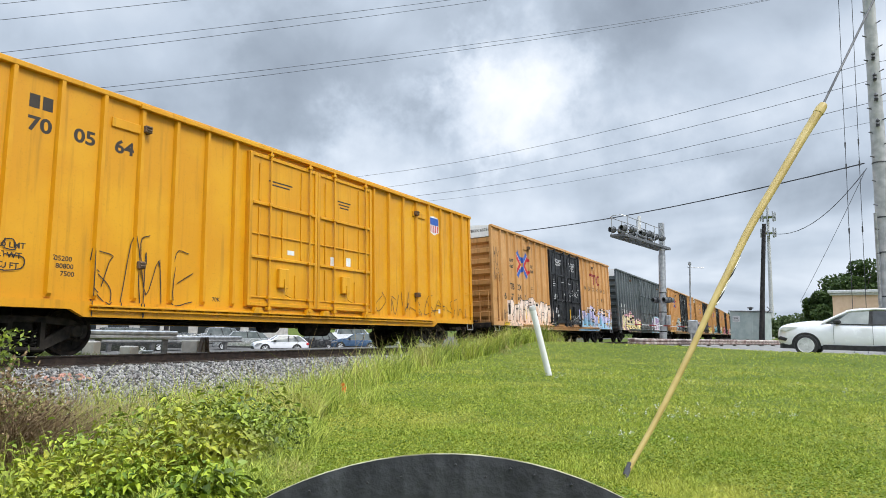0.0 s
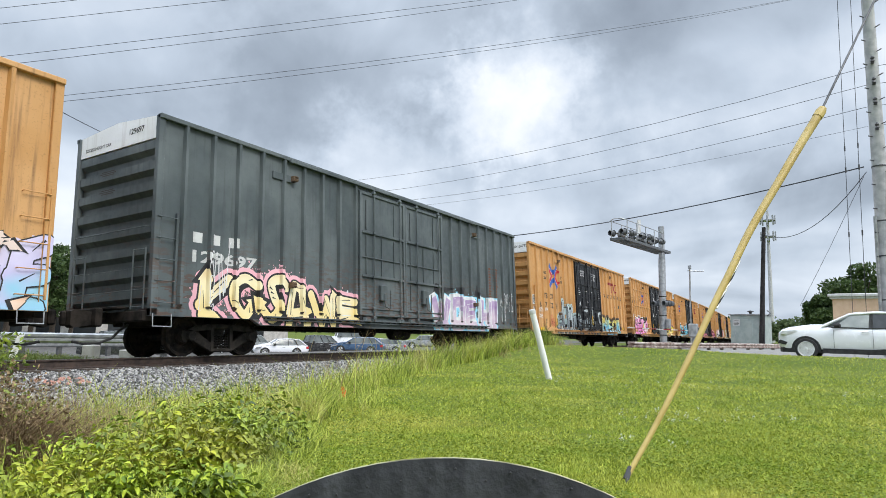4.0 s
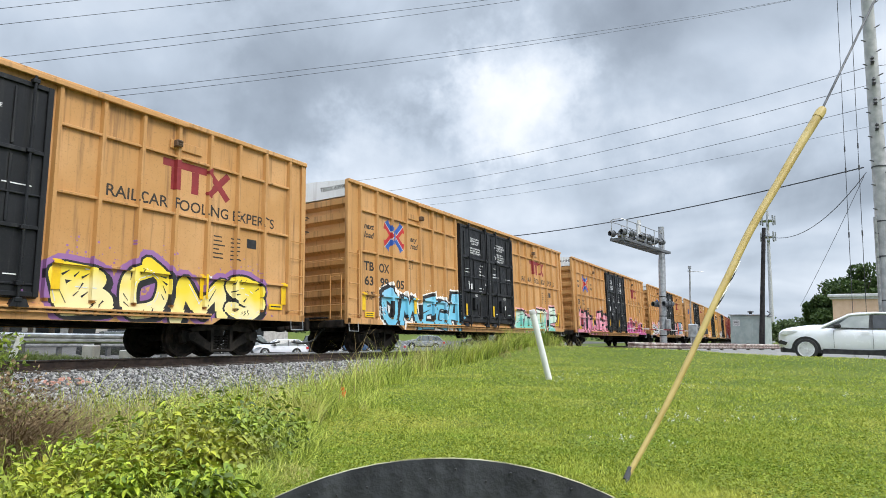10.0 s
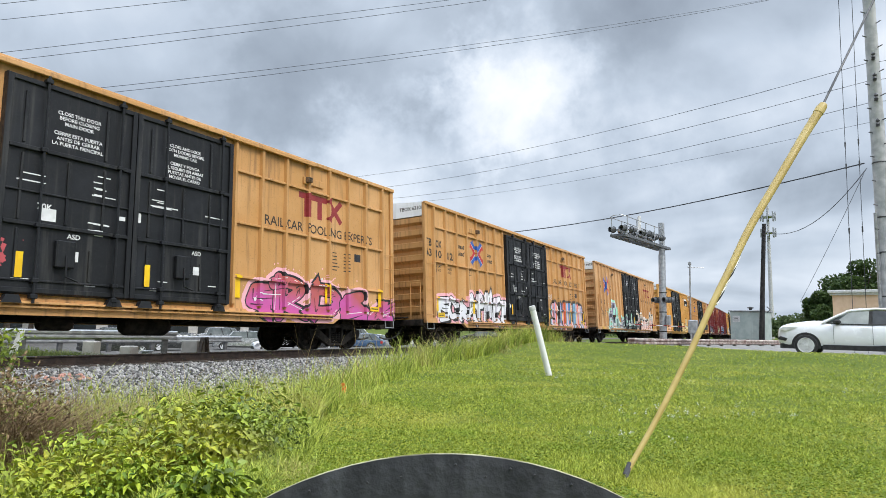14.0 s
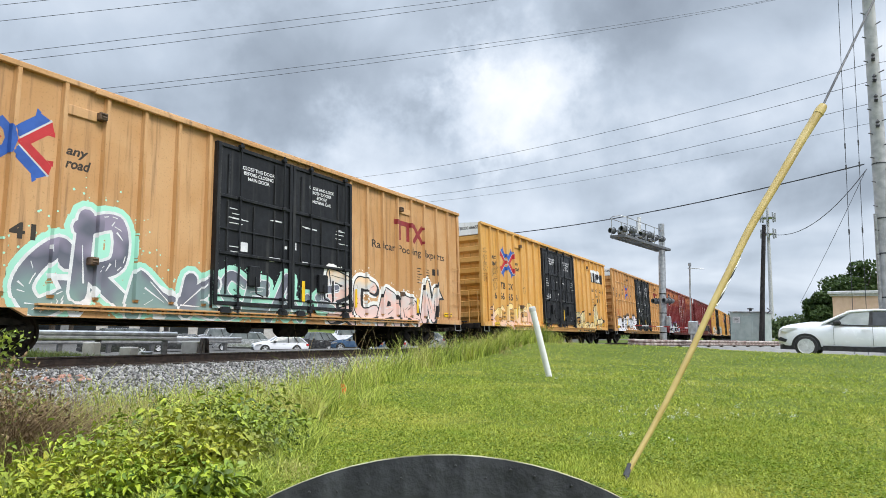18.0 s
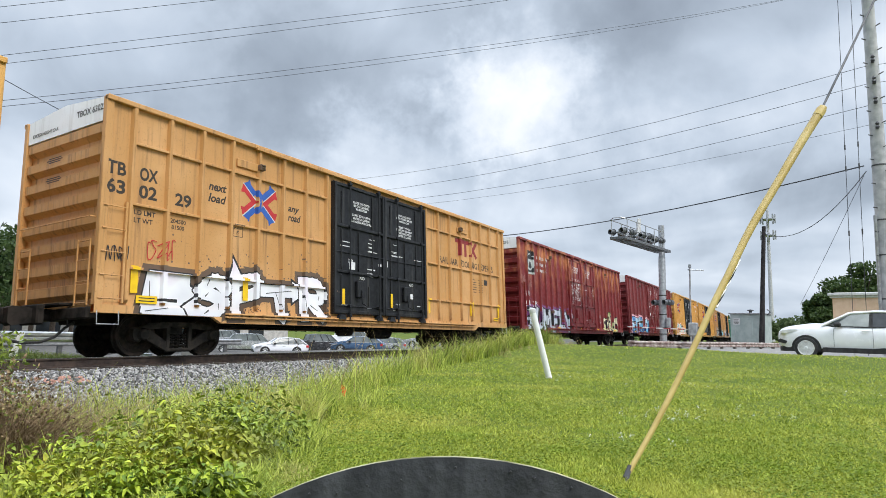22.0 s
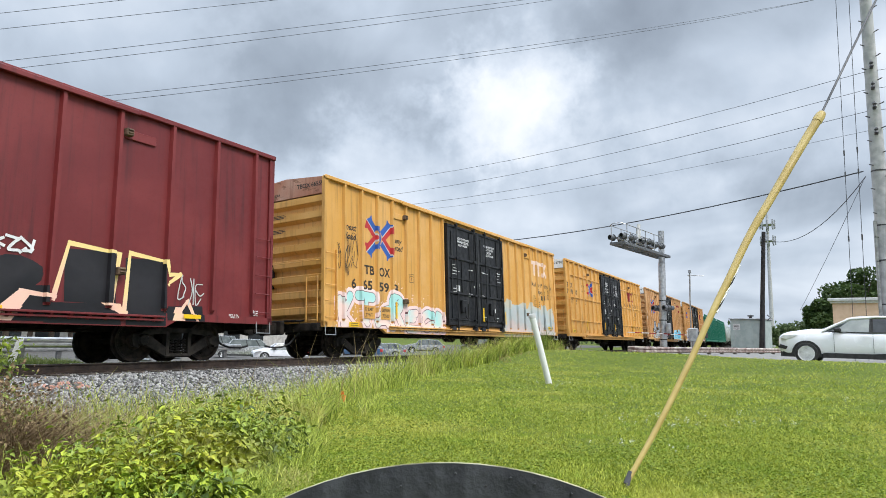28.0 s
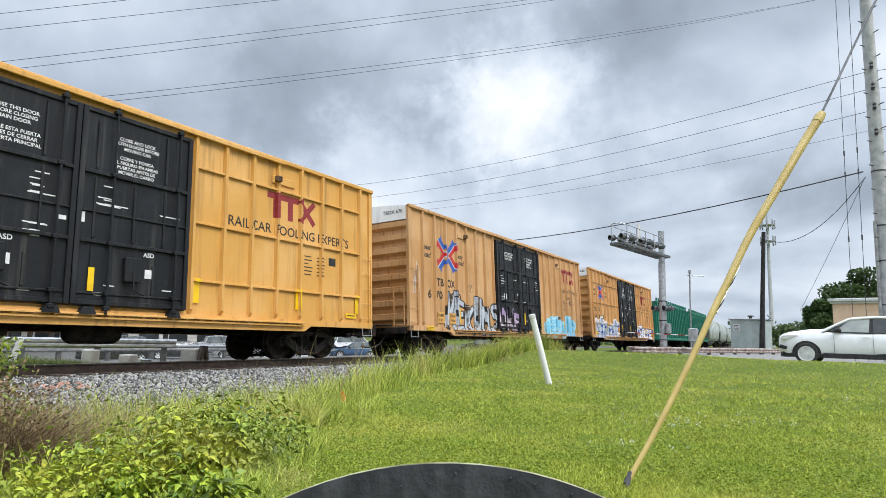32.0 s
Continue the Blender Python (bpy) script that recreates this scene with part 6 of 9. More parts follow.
v = (v.reshape(-1, 4, 3) - pts[:, None]) * (0.75 + 0.10 * bd)[:, None, None] * np.array([1, 1, 0.45]) + pts[:, None]
tagged(new("lawn_clover", fast_mesh("lawn_clover", v.reshape(-1, 3), f, CLOVER)), "low clover and broad weed leaves in the lawn", "grass", kind="stuff")
# clover flowers
cx, cy, cd = fan(420, 4.0, 14, -4, 24, rng)
ok = np.array([noise.noise(Vector((a * 0.5, b * 0.5, 4))) for a, b in zip(cx, cy)]) > 0.12
cx, cy = cx[ok], cy[ok]
cz = ground_many(cx, cy)
pts = np.repeat(np.stack([cx, cy, cz + 0.07], 1), 5, 0) + rng.normal(size=(len(cx) * 5, 3)) * 0.008
v, f = leaf_cards(pts, 0.008, rng, 1.6)
tagged(new("clover_flowers", fast_mesh("clover_flowers", v, f, WHITE)), "small white clover flowers in the lawn", "flowers", kind="stuff")

# tall grass along the ditch
n = 150000
x, y, d = fan(n, 2.6, 30, 10, 68, rng, 0.55)
e = np.interp(x, EDGE_X, EDGE_Y)
off = y - e
tr = np.array([track_y(a) for a in x]) - y
wave = np.array([noise.noise(Vector((a * 0.8, b * 0.8, 9))) for a, b in zip(x, y)])
clump = np.array([noise.noise(Vector((a * 2.6, b * 2.6, 5))) for a, b in zip(x, y)])
ok = (off > -0.15 + 0.5 * wave) & (tr > 3.3 + 0.6 * wave) & (x < 27) & (clump > -0.35)
az = np.degrees(np.arctan2(y, x))
drop = rng.uniform(0, 1, len(x))
ok &= ~((az > 45) & (d < 6.8) & (drop > 0.22)) & ~((az > 57) & (d < 7) & (drop > 0.04)) & ~((az <= 45) & (d < 4.4) & (drop > 0.4)) & ~((abs(az - 39.2) < 1.3) & (d < 7.0) & (drop > 0.12))
x, y, d, off, wave, clump, tr = x[ok], y[ok], d[ok], off[ok], wave[ok], clump[ok], tr[ok]
far = np.clip((d - 6) / 5, 0, 1)
h = (0.14 + (0.22 + 0.26 * far) * np.clip((off + 0.2) / 0.6, 0, 1)) * rng.uniform(0.5, 1.3, len(x)) * (1 + 0.5 * wave + 0.5 * clump) * np.clip((tr - 2.8) / 1.6, 0.3, 1) * np.clip((d - 1.5) / 4.5, 0.4, 1)
v, f = blades(x, y, ground_many(x, y) - 0.02, np.maximum(h, 0.05), 0.005 + 0.0007 * d, rng.uniform(0.15, 0.9, len(x)), rng, 3)
tagged(new("tall_grass", fast_mesh("tall_grass", v, f, WEED)), "tall uncut grass and weeds along the ditch", "grass", kind="stuff")
# weeds that stand high at the far edge of the lawn
x, y = rng.uniform(9.5, 25.5, 16000), rng.uniform(0, 1, 16000)
y = np.interp(x, EDGE_X, EDGE_Y) + 0.05 + 1.5 * y
wave = np.array([noise.noise(Vector((a * 0.9, b * 0.9, 2))) for a, b in zip(x, y)])
clump = np.array([noise.noise(Vector((a * 2.4, b * 2.4, 8))) for a, b in zip(x, y)])
ok = clump > -0.12
x, y, wave, clump = x[ok], y[ok], wave[ok], clump[ok]
h = (0.42 + 0.014 * (x - 10)) * rng.uniform(0.5, 1.25, len(x)) * (1 + 0.6 * wave + 0.7 * clump)
v, f = blades(x, y, ground_many(x, y) - 0.02, np.maximum(h, 0.1), 0.006 + 0.0006 * x, rng.uniform(0.15, 0.8, len(x)), rng, 3)
f = f.reshape(-1, 5, 3)
dark = np.array([noise.noise(Vector((a * 1.4, b * 1.4, 12))) for a, b in zip(x, y)]) + rng.uniform(-0.3, 0.3, len(x)) > 0.05
tagged(new("tall_grass", fast_mesh("tall_grass", v, f[~dark].reshape(-1, 3), WEED)), "high weeds at the edge of the mown lawn", "grass", kind="stuff")
tagged(new("tall_grass", fast_mesh("tall_grass", v, f[dark].reshape(-1, 3), LEAF)), "darker green weeds at the edge of the mown lawn", "grass", kind="stuff")
pick = rng.integers(0, len(x), 500)
v, f = blades(x[pick], y[pick], ground_many(x[pick], y[pick]), rng.uniform(0.5, 0.95, 500), 0.003 + 0.0004 * x[pick], rng.uniform(0.1, 0.7, 500), rng, 4)
tagged(new("seed_stalks", fast_mesh("seed_stalks", v, f, STRAW)), "pale seed heads above the lawn-edge weeds", "grass", kind="stuff")
# straw patch behind the brambles
x, y, d = fan(8000, 4.6, 7.4, 50, 63, rng)
v, f = blades(x, y, ground_many(x, y) - 0.01, rng.uniform(0.15, 0.45, len(x)), 0.004 + 0.0006 * d, rng.uniform(0.4, 1.3, len(x)), rng, 3)
tagged(new("dry_straw", fast_mesh("dry_straw", v, f, STRAW)), "tangle of dry straw behind the brambles", "grass", kind="stuff")
# dry straw at the ballast toe and seed stalks
n = 14000
x, y, d = fan(n, 4.5, 26, 14, 64, rng)
tr = np.array([track_y(a) for a in x]) - y
wave = np.array([noise.noise(Vector((a * 0.9, b * 0.9, 3))) for a, b in zip(x, y)])
ok = (tr > 3.3) & (tr < 5.6 + 2.0 * wave) & (wave > -0.25) & (x < 24)
x, y, d = x[ok], y[ok], d[ok]
v, f = blades(x, y, ground_many(x, y) - 0.01, rng.uniform(0.12, 0.42, len(x)), 0.005 + 0.0005 * d, rng.uniform(0.3, 1.2, len(x)), rng, 3)
tagged(new("dry_straw", fast_mesh("dry_straw", v, f, STRAW)), "dry straw-coloured grass at the foot of the ballast", "grass", kind="stuff")
n = 420
x, y, d = fan(n, 5, 24, 16, 58, rng)
tr = np.array([track_y(a) for a in x]) - y
off = y - np.interp(x, EDGE_X, EDGE_Y)
ok = (off > 0.2) & (tr > 3.4)
x, y, d = x[ok], y[ok], d[ok]
v, f = blades(x, y, ground_many(x, y), rng.uniform(0.5, 0.95, len(x)), 0.004 + 0.0006 * d, rng.uniform(0.1, 0.6, len(x)), rng, 4)
tagged(new("seed_stalks", fast_mesh("seed_stalks", v, f, STRAW)), "thin pale seed stalks above the weeds", "grass", kind="stuff")

# leafy brambles near the camera: stems with drooping leaves
x, y, d = fan(30000, 2.5, 6.4, 36, 74, rng, 0.75)
off = y - np.interp(x, EDGE_X, EDGE_Y)
az = np.degrees(np.arctan2(y, x))
wave = np.array([noise.noise(Vector((a * 1.1, b * 1.1, 1))) for a, b in zip(x, y)])
ok = (off > 0.1 + 0.35 * wave) & (wave > -0.3) & ~((az > 60.5) & (d > 4.3)) & ~((az > 51) & (d > 5.0)) & (rng.uniform(0, 1, len(x)) < np.clip((az - 46) / 7, 0.07, 1) * (abs(az - 39.2) > 1.5))
x, y, off, wave = x[ok][:6800], y[ok][:6800], off[ok][:6800], wave[ok][:6800]
g = ground_many(x, y)
tall = (0.13 + 0.24 * np.clip(off / 1.0, 0, 1)) * (1 + 1.0 * wave) * rng.uniform(0.4, 1.4, len(x))
per = 19
k = np.repeat(np.arange(len(x)), per)
up3 = rng.uniform(0.25, 1.0, len(k))
a = rng.uniform(0, 6.283, len(k))
out3 = np.stack([np.cos(a), np.sin(a), rng.uniform(-0.75, 0.55, len(k))], 1)
out3 /= np.linalg.norm(out3, axis=1)[:, None]
root = np.stack([x[k], y[k], g[k] + tall[k] * up3], 1) + rng.normal(size=(len(k), 3)) * 0.02
size = (0.016 + 0.048 * rng.uniform(0, 1, len(k)) ** 1.4)[:, None] * (1.15 - 0.5 * up3)[:, None]
across3 = np.cross(out3, np.array([0, 0, 1.0]))
across3 /= np.linalg.norm(across3, axis=1)[:, None]
roll3 = rng.uniform(-0.5, 0.5, len(k))[:, None]
nrm3 = np.cross(across3, out3)
across3 = across3 + nrm3 * roll3 * 1.8
p0 = root + out3 * 0.02
mid3 = p0 + out3 * size * 0.5
fold = nrm3 * size * 0.12
far3 = p0 + out3 * size * 0.78 - np.array([0, 0, 0.004])
v = np.stack([p0, p0 + out3 * size * 0.3 + across3 * size * 0.27 + fold, far3 + across3 * size * 0.2 + fold, p0 + out3 * size * 1.15 - np.array([0, 0, 0.010]), far3 - across3 * size * 0.2 + fold, p0 + out3 * size * 0.3 - across3 * size * 0.27 + fold], 1).reshape(-1, 3)
f = ((np.arange(len(k)) * 6)[:, None, None] + np.array([[0, 1, 2], [0, 2, 3], [0, 3, 4], [0, 4, 5]])[None]).reshape(-1, 3)
hue = np.array([noise.noise(Vector((a * 0.9, b * 0.9, 6))) for a, b in zip(x, y)]) + 0.05 * (np.degrees(np.arctan2(y, x)) - 50)
pale = np.repeat(hue[k] + rng.uniform(-0.3, 0.3, len(k)) > 0.18, 4)
tagged(new("bramble_leaves", fast_mesh("bramble_leaves", v, f[~pale], LEAF)), "dark green brambles with pointed drooping leaves", "bush", kind="stuff")
tagged(new("bramble_leaves", fast_mesh("bramble_leaves", v, f[pale], LEAF_YELLOW)), "yellow-green bramble leaves beside the withered bush", "bush", kind="stuff")
v, f = blades(x, y, g, tall * 1.1, np.full(len(x), 0.007), rng.uniform(0.1, 0.4, len(x)), rng, 4)
tagged(new("bramble_stems", fast_mesh("bramble_stems", v, f, WEED)), "thin green bramble stems", "bush", kind="stuff")
# withered brown bush
n = 22000
x = 1.92 + rng.normal(size=n) * 0.26
y = 4.55 + rng.normal(size=n) * 0.48
g = ground_many(x, y)
r2 = ((x - 1.92) / 0.62) ** 2 + ((y - 4.55) / 1.15) ** 2
far = np.hypot(x, y) > 4.3
x, y, g, r2 = x[far], y[far], g[far], r2[far]
n = len(x)
v, f = blades(x, y, g, np.clip(1.22 - 0.5 * r2, 0.2, 1.3) * rng.uniform(0.4, 1.05, n), np.full(n, 0.0045), rng.uniform(0.3, 1.4, n), rng, 4)
tagged(new("withered_bush", fast_mesh("withered_bush", v, f, DRY)), "withered brown bush of tangled stalks by the ballast", "bush", kind="stuff")
k = rng.integers(0, n, 9000)
v, f = leaf_cards(np.stack([x[k], y[k], g[k] + np.clip(1.15 - 0.5 * r2[k], 0.2, 1.2) * rng.uniform(0.1, 1.0, 9000)], 1) + rng.normal(size=(9000, 3)) * 0.05, 0.028, rng, 0.8)
tagged(new("dead_leaves", fast_mesh("dead_leaves", v, f, DRY)), "curled brown leaves on the withered bush", "leaves", kind="stuff")
k = rng.integers(0, n, 1400)
v, f = leaf_cards(np.stack([x[k], y[k], g[k] + rng.uniform(0.15, 0.95, 1400)], 1) + rng.normal(size=(1400, 3)) * 0.06, 0.030, rng, 1.0)
tagged(new("weed_leaves", fast_mesh("weed_leaves", v, f, LEAF)), "few green leaves among the withered stalks", "weeds", kind="stuff")
vx, vy, vd = fan(5200, 3.9, 5.9, 48, 60, rng)
v, f = leaf_cards(np.stack([vx, vy, ground_many(vx, vy) + rng.uniform(0.05, 0.52, len(vx)) * rng.uniform(0.4, 1, len(vx))], 1), 0.040, rng, 0.8)
tagged(new("vine_leaves", fast_mesh("vine_leaves", v, f, LEAF_YELLOW)), "yellow-green vine leaves climbing over dry stalks", "weeds", kind="stuff")
sp = thing("sapling", "young green sapling growing through the withered bush", "sapling", at=pose(2.62, 5.75, -0.7))
part("stem", Shape().rod([(0, 0, 0), (0.03, 0.02, 0.6), (0.0, 0.05, 1.22)], 0.012, 6, 0.004), BARK, sp)
pts = np.stack([rng.normal(size=300) * 0.10, rng.normal(size=300) * 0.10, rng.uniform(0.75, 1.27, 300)], 1)
v, f = leaf_cards(pts, 0.05, rng, 0.8)
part("leaves", fast_mesh("leaves", v, f, LEAF), LEAF, sp)
# verge behind the tracks
n = 26000
x, y = rng.uniform(2, 26, n), 15.6 + 5.0 * rng.uniform(0, 1, n) ** 1.2
ok = x < 10.3 + 0.75 * (y - 15.2)
x, y = x[ok], y[ok]
n = len(x)
v, f = blades(x, y, ground_many(x, y) - 0.01, rng.uniform(0.10, 0.28, n), np.full(n, 0.016), rng.uniform(0.2, 0.9, n), rng, 2)
tagged(new("verge_grass", fast_mesh("verge_grass", v, f, VERGE)), "rough green grass on the verge behind the tracks", "grass", kind="stuff")

# ---- lettering and spray paint on the car sides ----
RIB_HALF = 0.05


def clip_poly(poly, axis, lo, hi):
    """A convex polygon cut to lo..hi along one axis."""
    for bound, sign in ((lo, 1), (hi, -1)):
        out = []
        for k in range(len(poly)):
            p, q = poly[k], poly[(k + 1) % len(poly)]
            dp, dq = sign * (p[axis] - bound), sign * (q[axis] - bound)
            if dp >= 0:
                out.append(p)
            if (dp > 0 and dq < 0) or (dp < 0 and dq > 0):
                t = dp / (dp - dq)
                out.append((p[0] + (q[0] - p[0]) * t, p[1] + (q[1] - p[1]) * t))
        poly = out
        if len(poly) < 3:
            return []
    return poly


X_BREAKS = [-1.0, 0.16, LONG - 0.16, DOOR_X0, DOOR_X1, 3.0, LONG - 3.0, LONG + 1]


def side_depth(x, z, grid, ribs):
    if z < SILL + 0.16:
        return -SIDE + 0.03
    if x < 0.16 or x > LONG - 0.16:
        return -SIDE + 0.03
    if DOOR_X0 < x < DOOR_X1:
        return DOOR_Y
    if any(abs(x - r) < RIB_HALF for r in ribs) and z > SILL + 0.25:
        return RIB_Y
    if grid and any(abs(z - h) < 0.028 for h in HRIBS) and (RIBS[0] < x < RIBS[7] or RIBS[8] < x < RIBS[15]):
        return HRIB_Y
    return PANEL_Y


def wrap(shape, polys, lift, grid, step, flanks, ribs):
    """Lay flat convex polygons (x, z) on the ribbed side, each a hair above the one before."""
    zb = [-1.0, SILL + 0.16, SILL + 0.25, 9.0]
    breaks = sorted(X_BREAKS + [r + q for r in ribs for q in (-RIB_HALF, RIB_HALF)])
    if grid:
        zb = sorted(zb + [h + q for h in HRIBS for q in (-0.028, 0.028)])
    for k, poly in enumerate(polys):
        x0, x1 = min(p[0] for p in poly), max(p[0] for p in poly)
        for a, b in zip(breaks[:-1], breaks[1:]):
            if b <= x0 or a >= x1:
                continue
            strip = clip_poly(poly, 0, max(a, 0.0), min(b, LONG))
            if not strip:
                continue
            floor = SILL + 0.005 if (a + b) / 2 < 2.95 or (a + b) / 2 > LONG - 2.95 else SILL - 0.13
            for c, d in zip(zb[:-1], zb[1:]):
                cell = clip_poly(strip, 1, max(c, floor), d)
                if not cell:
                    continue
                mx, mz = sum(p[0] for p in cell) / len(cell), sum(p[1] for p in cell) / len(cell)
                y = side_depth(mx, mz, grid, ribs) - (lift[k] if isinstance(lift, list) else lift + k * step)
                shape.add([(p[0], y, p[1]) for p in cell], [tuple(range(len(cell)))])
                if flanks and b - a < 2.2 * RIB_HALF and c >= SILL + 0.2:
                    # the flanks of the rib take the paint too
                    off = y - side_depth(mx, mz, grid, ribs)
                    for edge, out in ((a, -0.02), (b, 0.02)):
                        zs = [p[1] for p in cell if abs(p[0] - edge) < 1e-6]
                        if len(zs) > 1 and max(zs) - min(zs) > 1e-4:
                            shape.add([(edge, y, min(zs)), (edge, y, max(zs)), (edge + out, PANEL_Y + off, max(zs)), (edge + out, PANEL_Y + off, min(zs))], [(0, 1, 2, 3)])
    return shape


def decal(name, polys, mat, body, lift, grid, label="", step=None):
    if step is None:
        step = 0.0 if name in ("lettering", "door_lettering", "weights", "plate_mark") else 0.00001
    s = wrap(Shape(), polys, lift, grid, step, name in ("graffiti", "graffiti_outline", "graffiti_cloud", "whitewash", "emblem", "data_patch", "emblem_panel"), ribs_of[body.name])
    if not s.f:
        return None
    me = bpy.data.meshes.new(name)
    me.from_pydata(s.v, [], s.f)
    me.materials.append(mat)
    ob = part(name, me, mat, body, label)
    return tagged(ob, kind="stuff") if name in ("graffiti", "graffiti_highlight", "tag", "small_print", "graffiti_cloud", "graffiti_outline", "whitewash", "emblem") else ob


text_cache = {}


def glyphs(words, bold=0.0, shear=0.0):
    """Triangles of a line of lettering, one unit high, starting at the origin."""
    key = (words, bold, shear)
    if key not in text_cache:
        cu = bpy.data.curves.new("lettering", "FONT")
        cu.body, cu.offset, cu.shear, cu.resolution_u = words, bold, shear, 3
        ob = bpy.data.objects.new("lettering", cu)
        me = ob.to_mesh()
        me.calc_loop_triangles()
        pts = [(v.co.x, v.co.y) for v in me.vertices]
        tris = [[pts[i] for i in t.vertices] for t in me.loop_triangles]
        ob.to_mesh_clear()
        bpy.data.objects.remove(ob)
        bpy.data.curves.remove(cu)
        x0 = min((p[0] for t in tris for p in t), default=0)
        x1 = max((p[0] for t in tris for p in t), default=1)
        text_cache[key] = ([[((p[0] - x0) / 0.69, p[1] / 0.69) for p in t] for t in tris], (x1 - x0) / 0.69)
    return text_cache[key]


def line(words, x, z, size, bold=0.02, shear=0.0, width=None):
    """Triangles for lettering of that cap height, its foot at z, its left at x; width squeezes it."""
    tris, wide = glyphs(words, bold, shear)
    sx = size if width is None else width / wide
    return [[(x + p[0] * sx, z + p[1] * size) for p in t] for t in tris]


def rect(x0, x1, z0, z1):
    return [(x0, z0), (x1, z0), (x1, z1), (x0, z1)]


def stroke(a, b, w0, w1=None, ext=0.3):
    """A thick straight stroke as one quad."""
    w1 = w0 if w1 is None else w1
    dx, dz = b[0] - a[0], b[1] - a[1]
    n = math.hypot(dx, dz) or 1e-6
    dx, dz = dx / n, dz / n
    a = (a[0] - dx * w0 * ext, a[1] - dz * w0 * ext)
    b = (b[0] + dx * w1 * ext, b[1] + dz * w1 * ext)
    return [(a[0] - dz * w0 / 2, a[1] + dx * w0 / 2), (a[0] + dz * w0 / 2, a[1] - dx * w0 / 2), (b[0] + dz * w1 / 2, b[1] - dx * w1 / 2), (b[0] - dz * w1 / 2, b[1] + dx * w1 / 2)]


def blob(x, z, rx, rz, rnd, n=14):
    return [(x + rx * f * math.cos(a), z + rz * f * math.sin(a)) for a, f in ((2 * math.pi * k / n, rnd.uniform(0.88, 1.06)) for k in range(n))]


# skeletons of block letters, in a box one wide and one high; "c" runs smoothly, "s" straight
LETTERS = {
    "A": [("s", [(0.08, 0.0), (0.38, 0.95), (0.62, 0.95), (0.92, 0.0)]), ("s", [(0.26, 0.34), (0.76, 0.34)])],
    "B": [("s", [(0.14, 0.0), (0.14, 0.95)]), ("c", [(0.14, 0.95), (0.72, 0.92), (0.78, 0.66), (0.30, 0.52)]), ("c", [(0.30, 0.52), (0.86, 0.42), (0.84, 0.08), (0.14, 0.02)])],
    "C": [("c", [(0.92, 0.78), (0.55, 0.98), (0.12, 0.72), (0.12, 0.28), (0.52, 0.02), (0.92, 0.18)])],
    "D": [("s", [(0.14, 0.02), (0.14, 0.96)]), ("c", [(0.14, 0.96), (0.70, 0.90), (0.90, 0.50), (0.70, 0.08), (0.14, 0.02)])],
    "E": [("s", [(0.88, 0.92), (0.16, 0.92), (0.16, 0.06), (0.90, 0.06)]), ("s", [(0.16, 0.50), (0.78, 0.50)])],
    "F": [("s", [(0.90, 0.90), (0.16, 0.92), (0.16, 0.0)]), ("s", [(0.16, 0.48), (0.78, 0.48)])],
    "G": [("c", [(0.90, 0.80), (0.50, 0.98), (0.12, 0.70), (0.12, 0.28), (0.48, 0.04), (0.84, 0.14)]), ("s", [(0.84, 0.04), (0.86, 0.46), (0.52, 0.46)])],
    "H": [("s", [(0.14, 0.0), (0.16, 1.0)]), ("s", [(0.86, 0.0), (0.84, 1.0)]), ("s", [(0.14, 0.48), (0.86, 0.50)])],
    "I": [("s", [(0.50, 0.0), (0.50, 1.0)])],
    "K": [("s", [(0.14, 0.0), (0.14, 1.0)]), ("s", [(0.90, 1.0), (0.20, 0.46), (0.94, 0.0)])],
    "L": [("s", [(0.18, 1.0), (0.18, 0.08), (0.90, 0.06)])],
    "M": [("s", [(0.08, 0.0), (0.18, 1.0), (0.50, 0.30), (0.82, 1.0), (0.92, 0.0)])],
    "N": [("s", [(0.12, 0.0), (0.12, 1.0), (0.86, 0.04), (0.88, 1.0)])],
    "O": [("c", [(0.52, 0.98), (0.14, 0.78), (0.12, 0.24), (0.48, 0.02), (0.86, 0.22), (0.88, 0.76), (0.52, 0.98)])],
    "P": [("s", [(0.16, 0.0), (0.16, 0.94)]), ("c", [(0.16, 0.94), (0.78, 0.92), (0.82, 0.56), (0.16, 0.44)])],
    "R": [("s", [(0.14, 0.0), (0.14, 0.94)]), ("c", [(0.14, 0.94), (0.74, 0.94), (0.80, 0.60), (0.26, 0.48)]), ("s", [(0.34, 0.48), (0.92, 0.0)])],
    "S": [("c", [(0.90, 0.84), (0.50, 0.98), (0.14, 0.76), (0.46, 0.54), (0.84, 0.34), (0.56, 0.04), (0.10, 0.12)])],
    "T": [("s", [(0.04, 0.92), (0.96, 0.92)]), ("s", [(0.50, 0.92), (0.48, 0.0)])],
    "U": [("c", [(0.12, 1.0), (0.13, 0.34), (0.48, 0.02), (0.86, 0.32), (0.88, 1.0)])],
    "V": [("s", [(0.08, 1.0), (0.48, 0.02), (0.92, 1.0)])],
    "W": [("s", [(0.04, 1.0), (0.24, 0.0), (0.50, 0.70), (0.74, 0.0), (0.96, 1.0)])],
    "X": [("s", [(0.08, 1.0), (0.92, 0.0)]), ("s", [(0.92, 1.0), (0.08, 0.0)])],
    "Y": [("s", [(0.06, 1.0), (0.48, 0.48), (0.94, 1.0)]), ("s", [(0.48, 0.48), (0.46, 0.0)])],
    "Z": [("s", [(0.08, 0.92), (0.90, 0.92), (0.10, 0.06), (0.94, 0.06)])]}
FORMS = [[poly for _, poly in LETTERS[k]] for k in "AERSOKWNZB"]


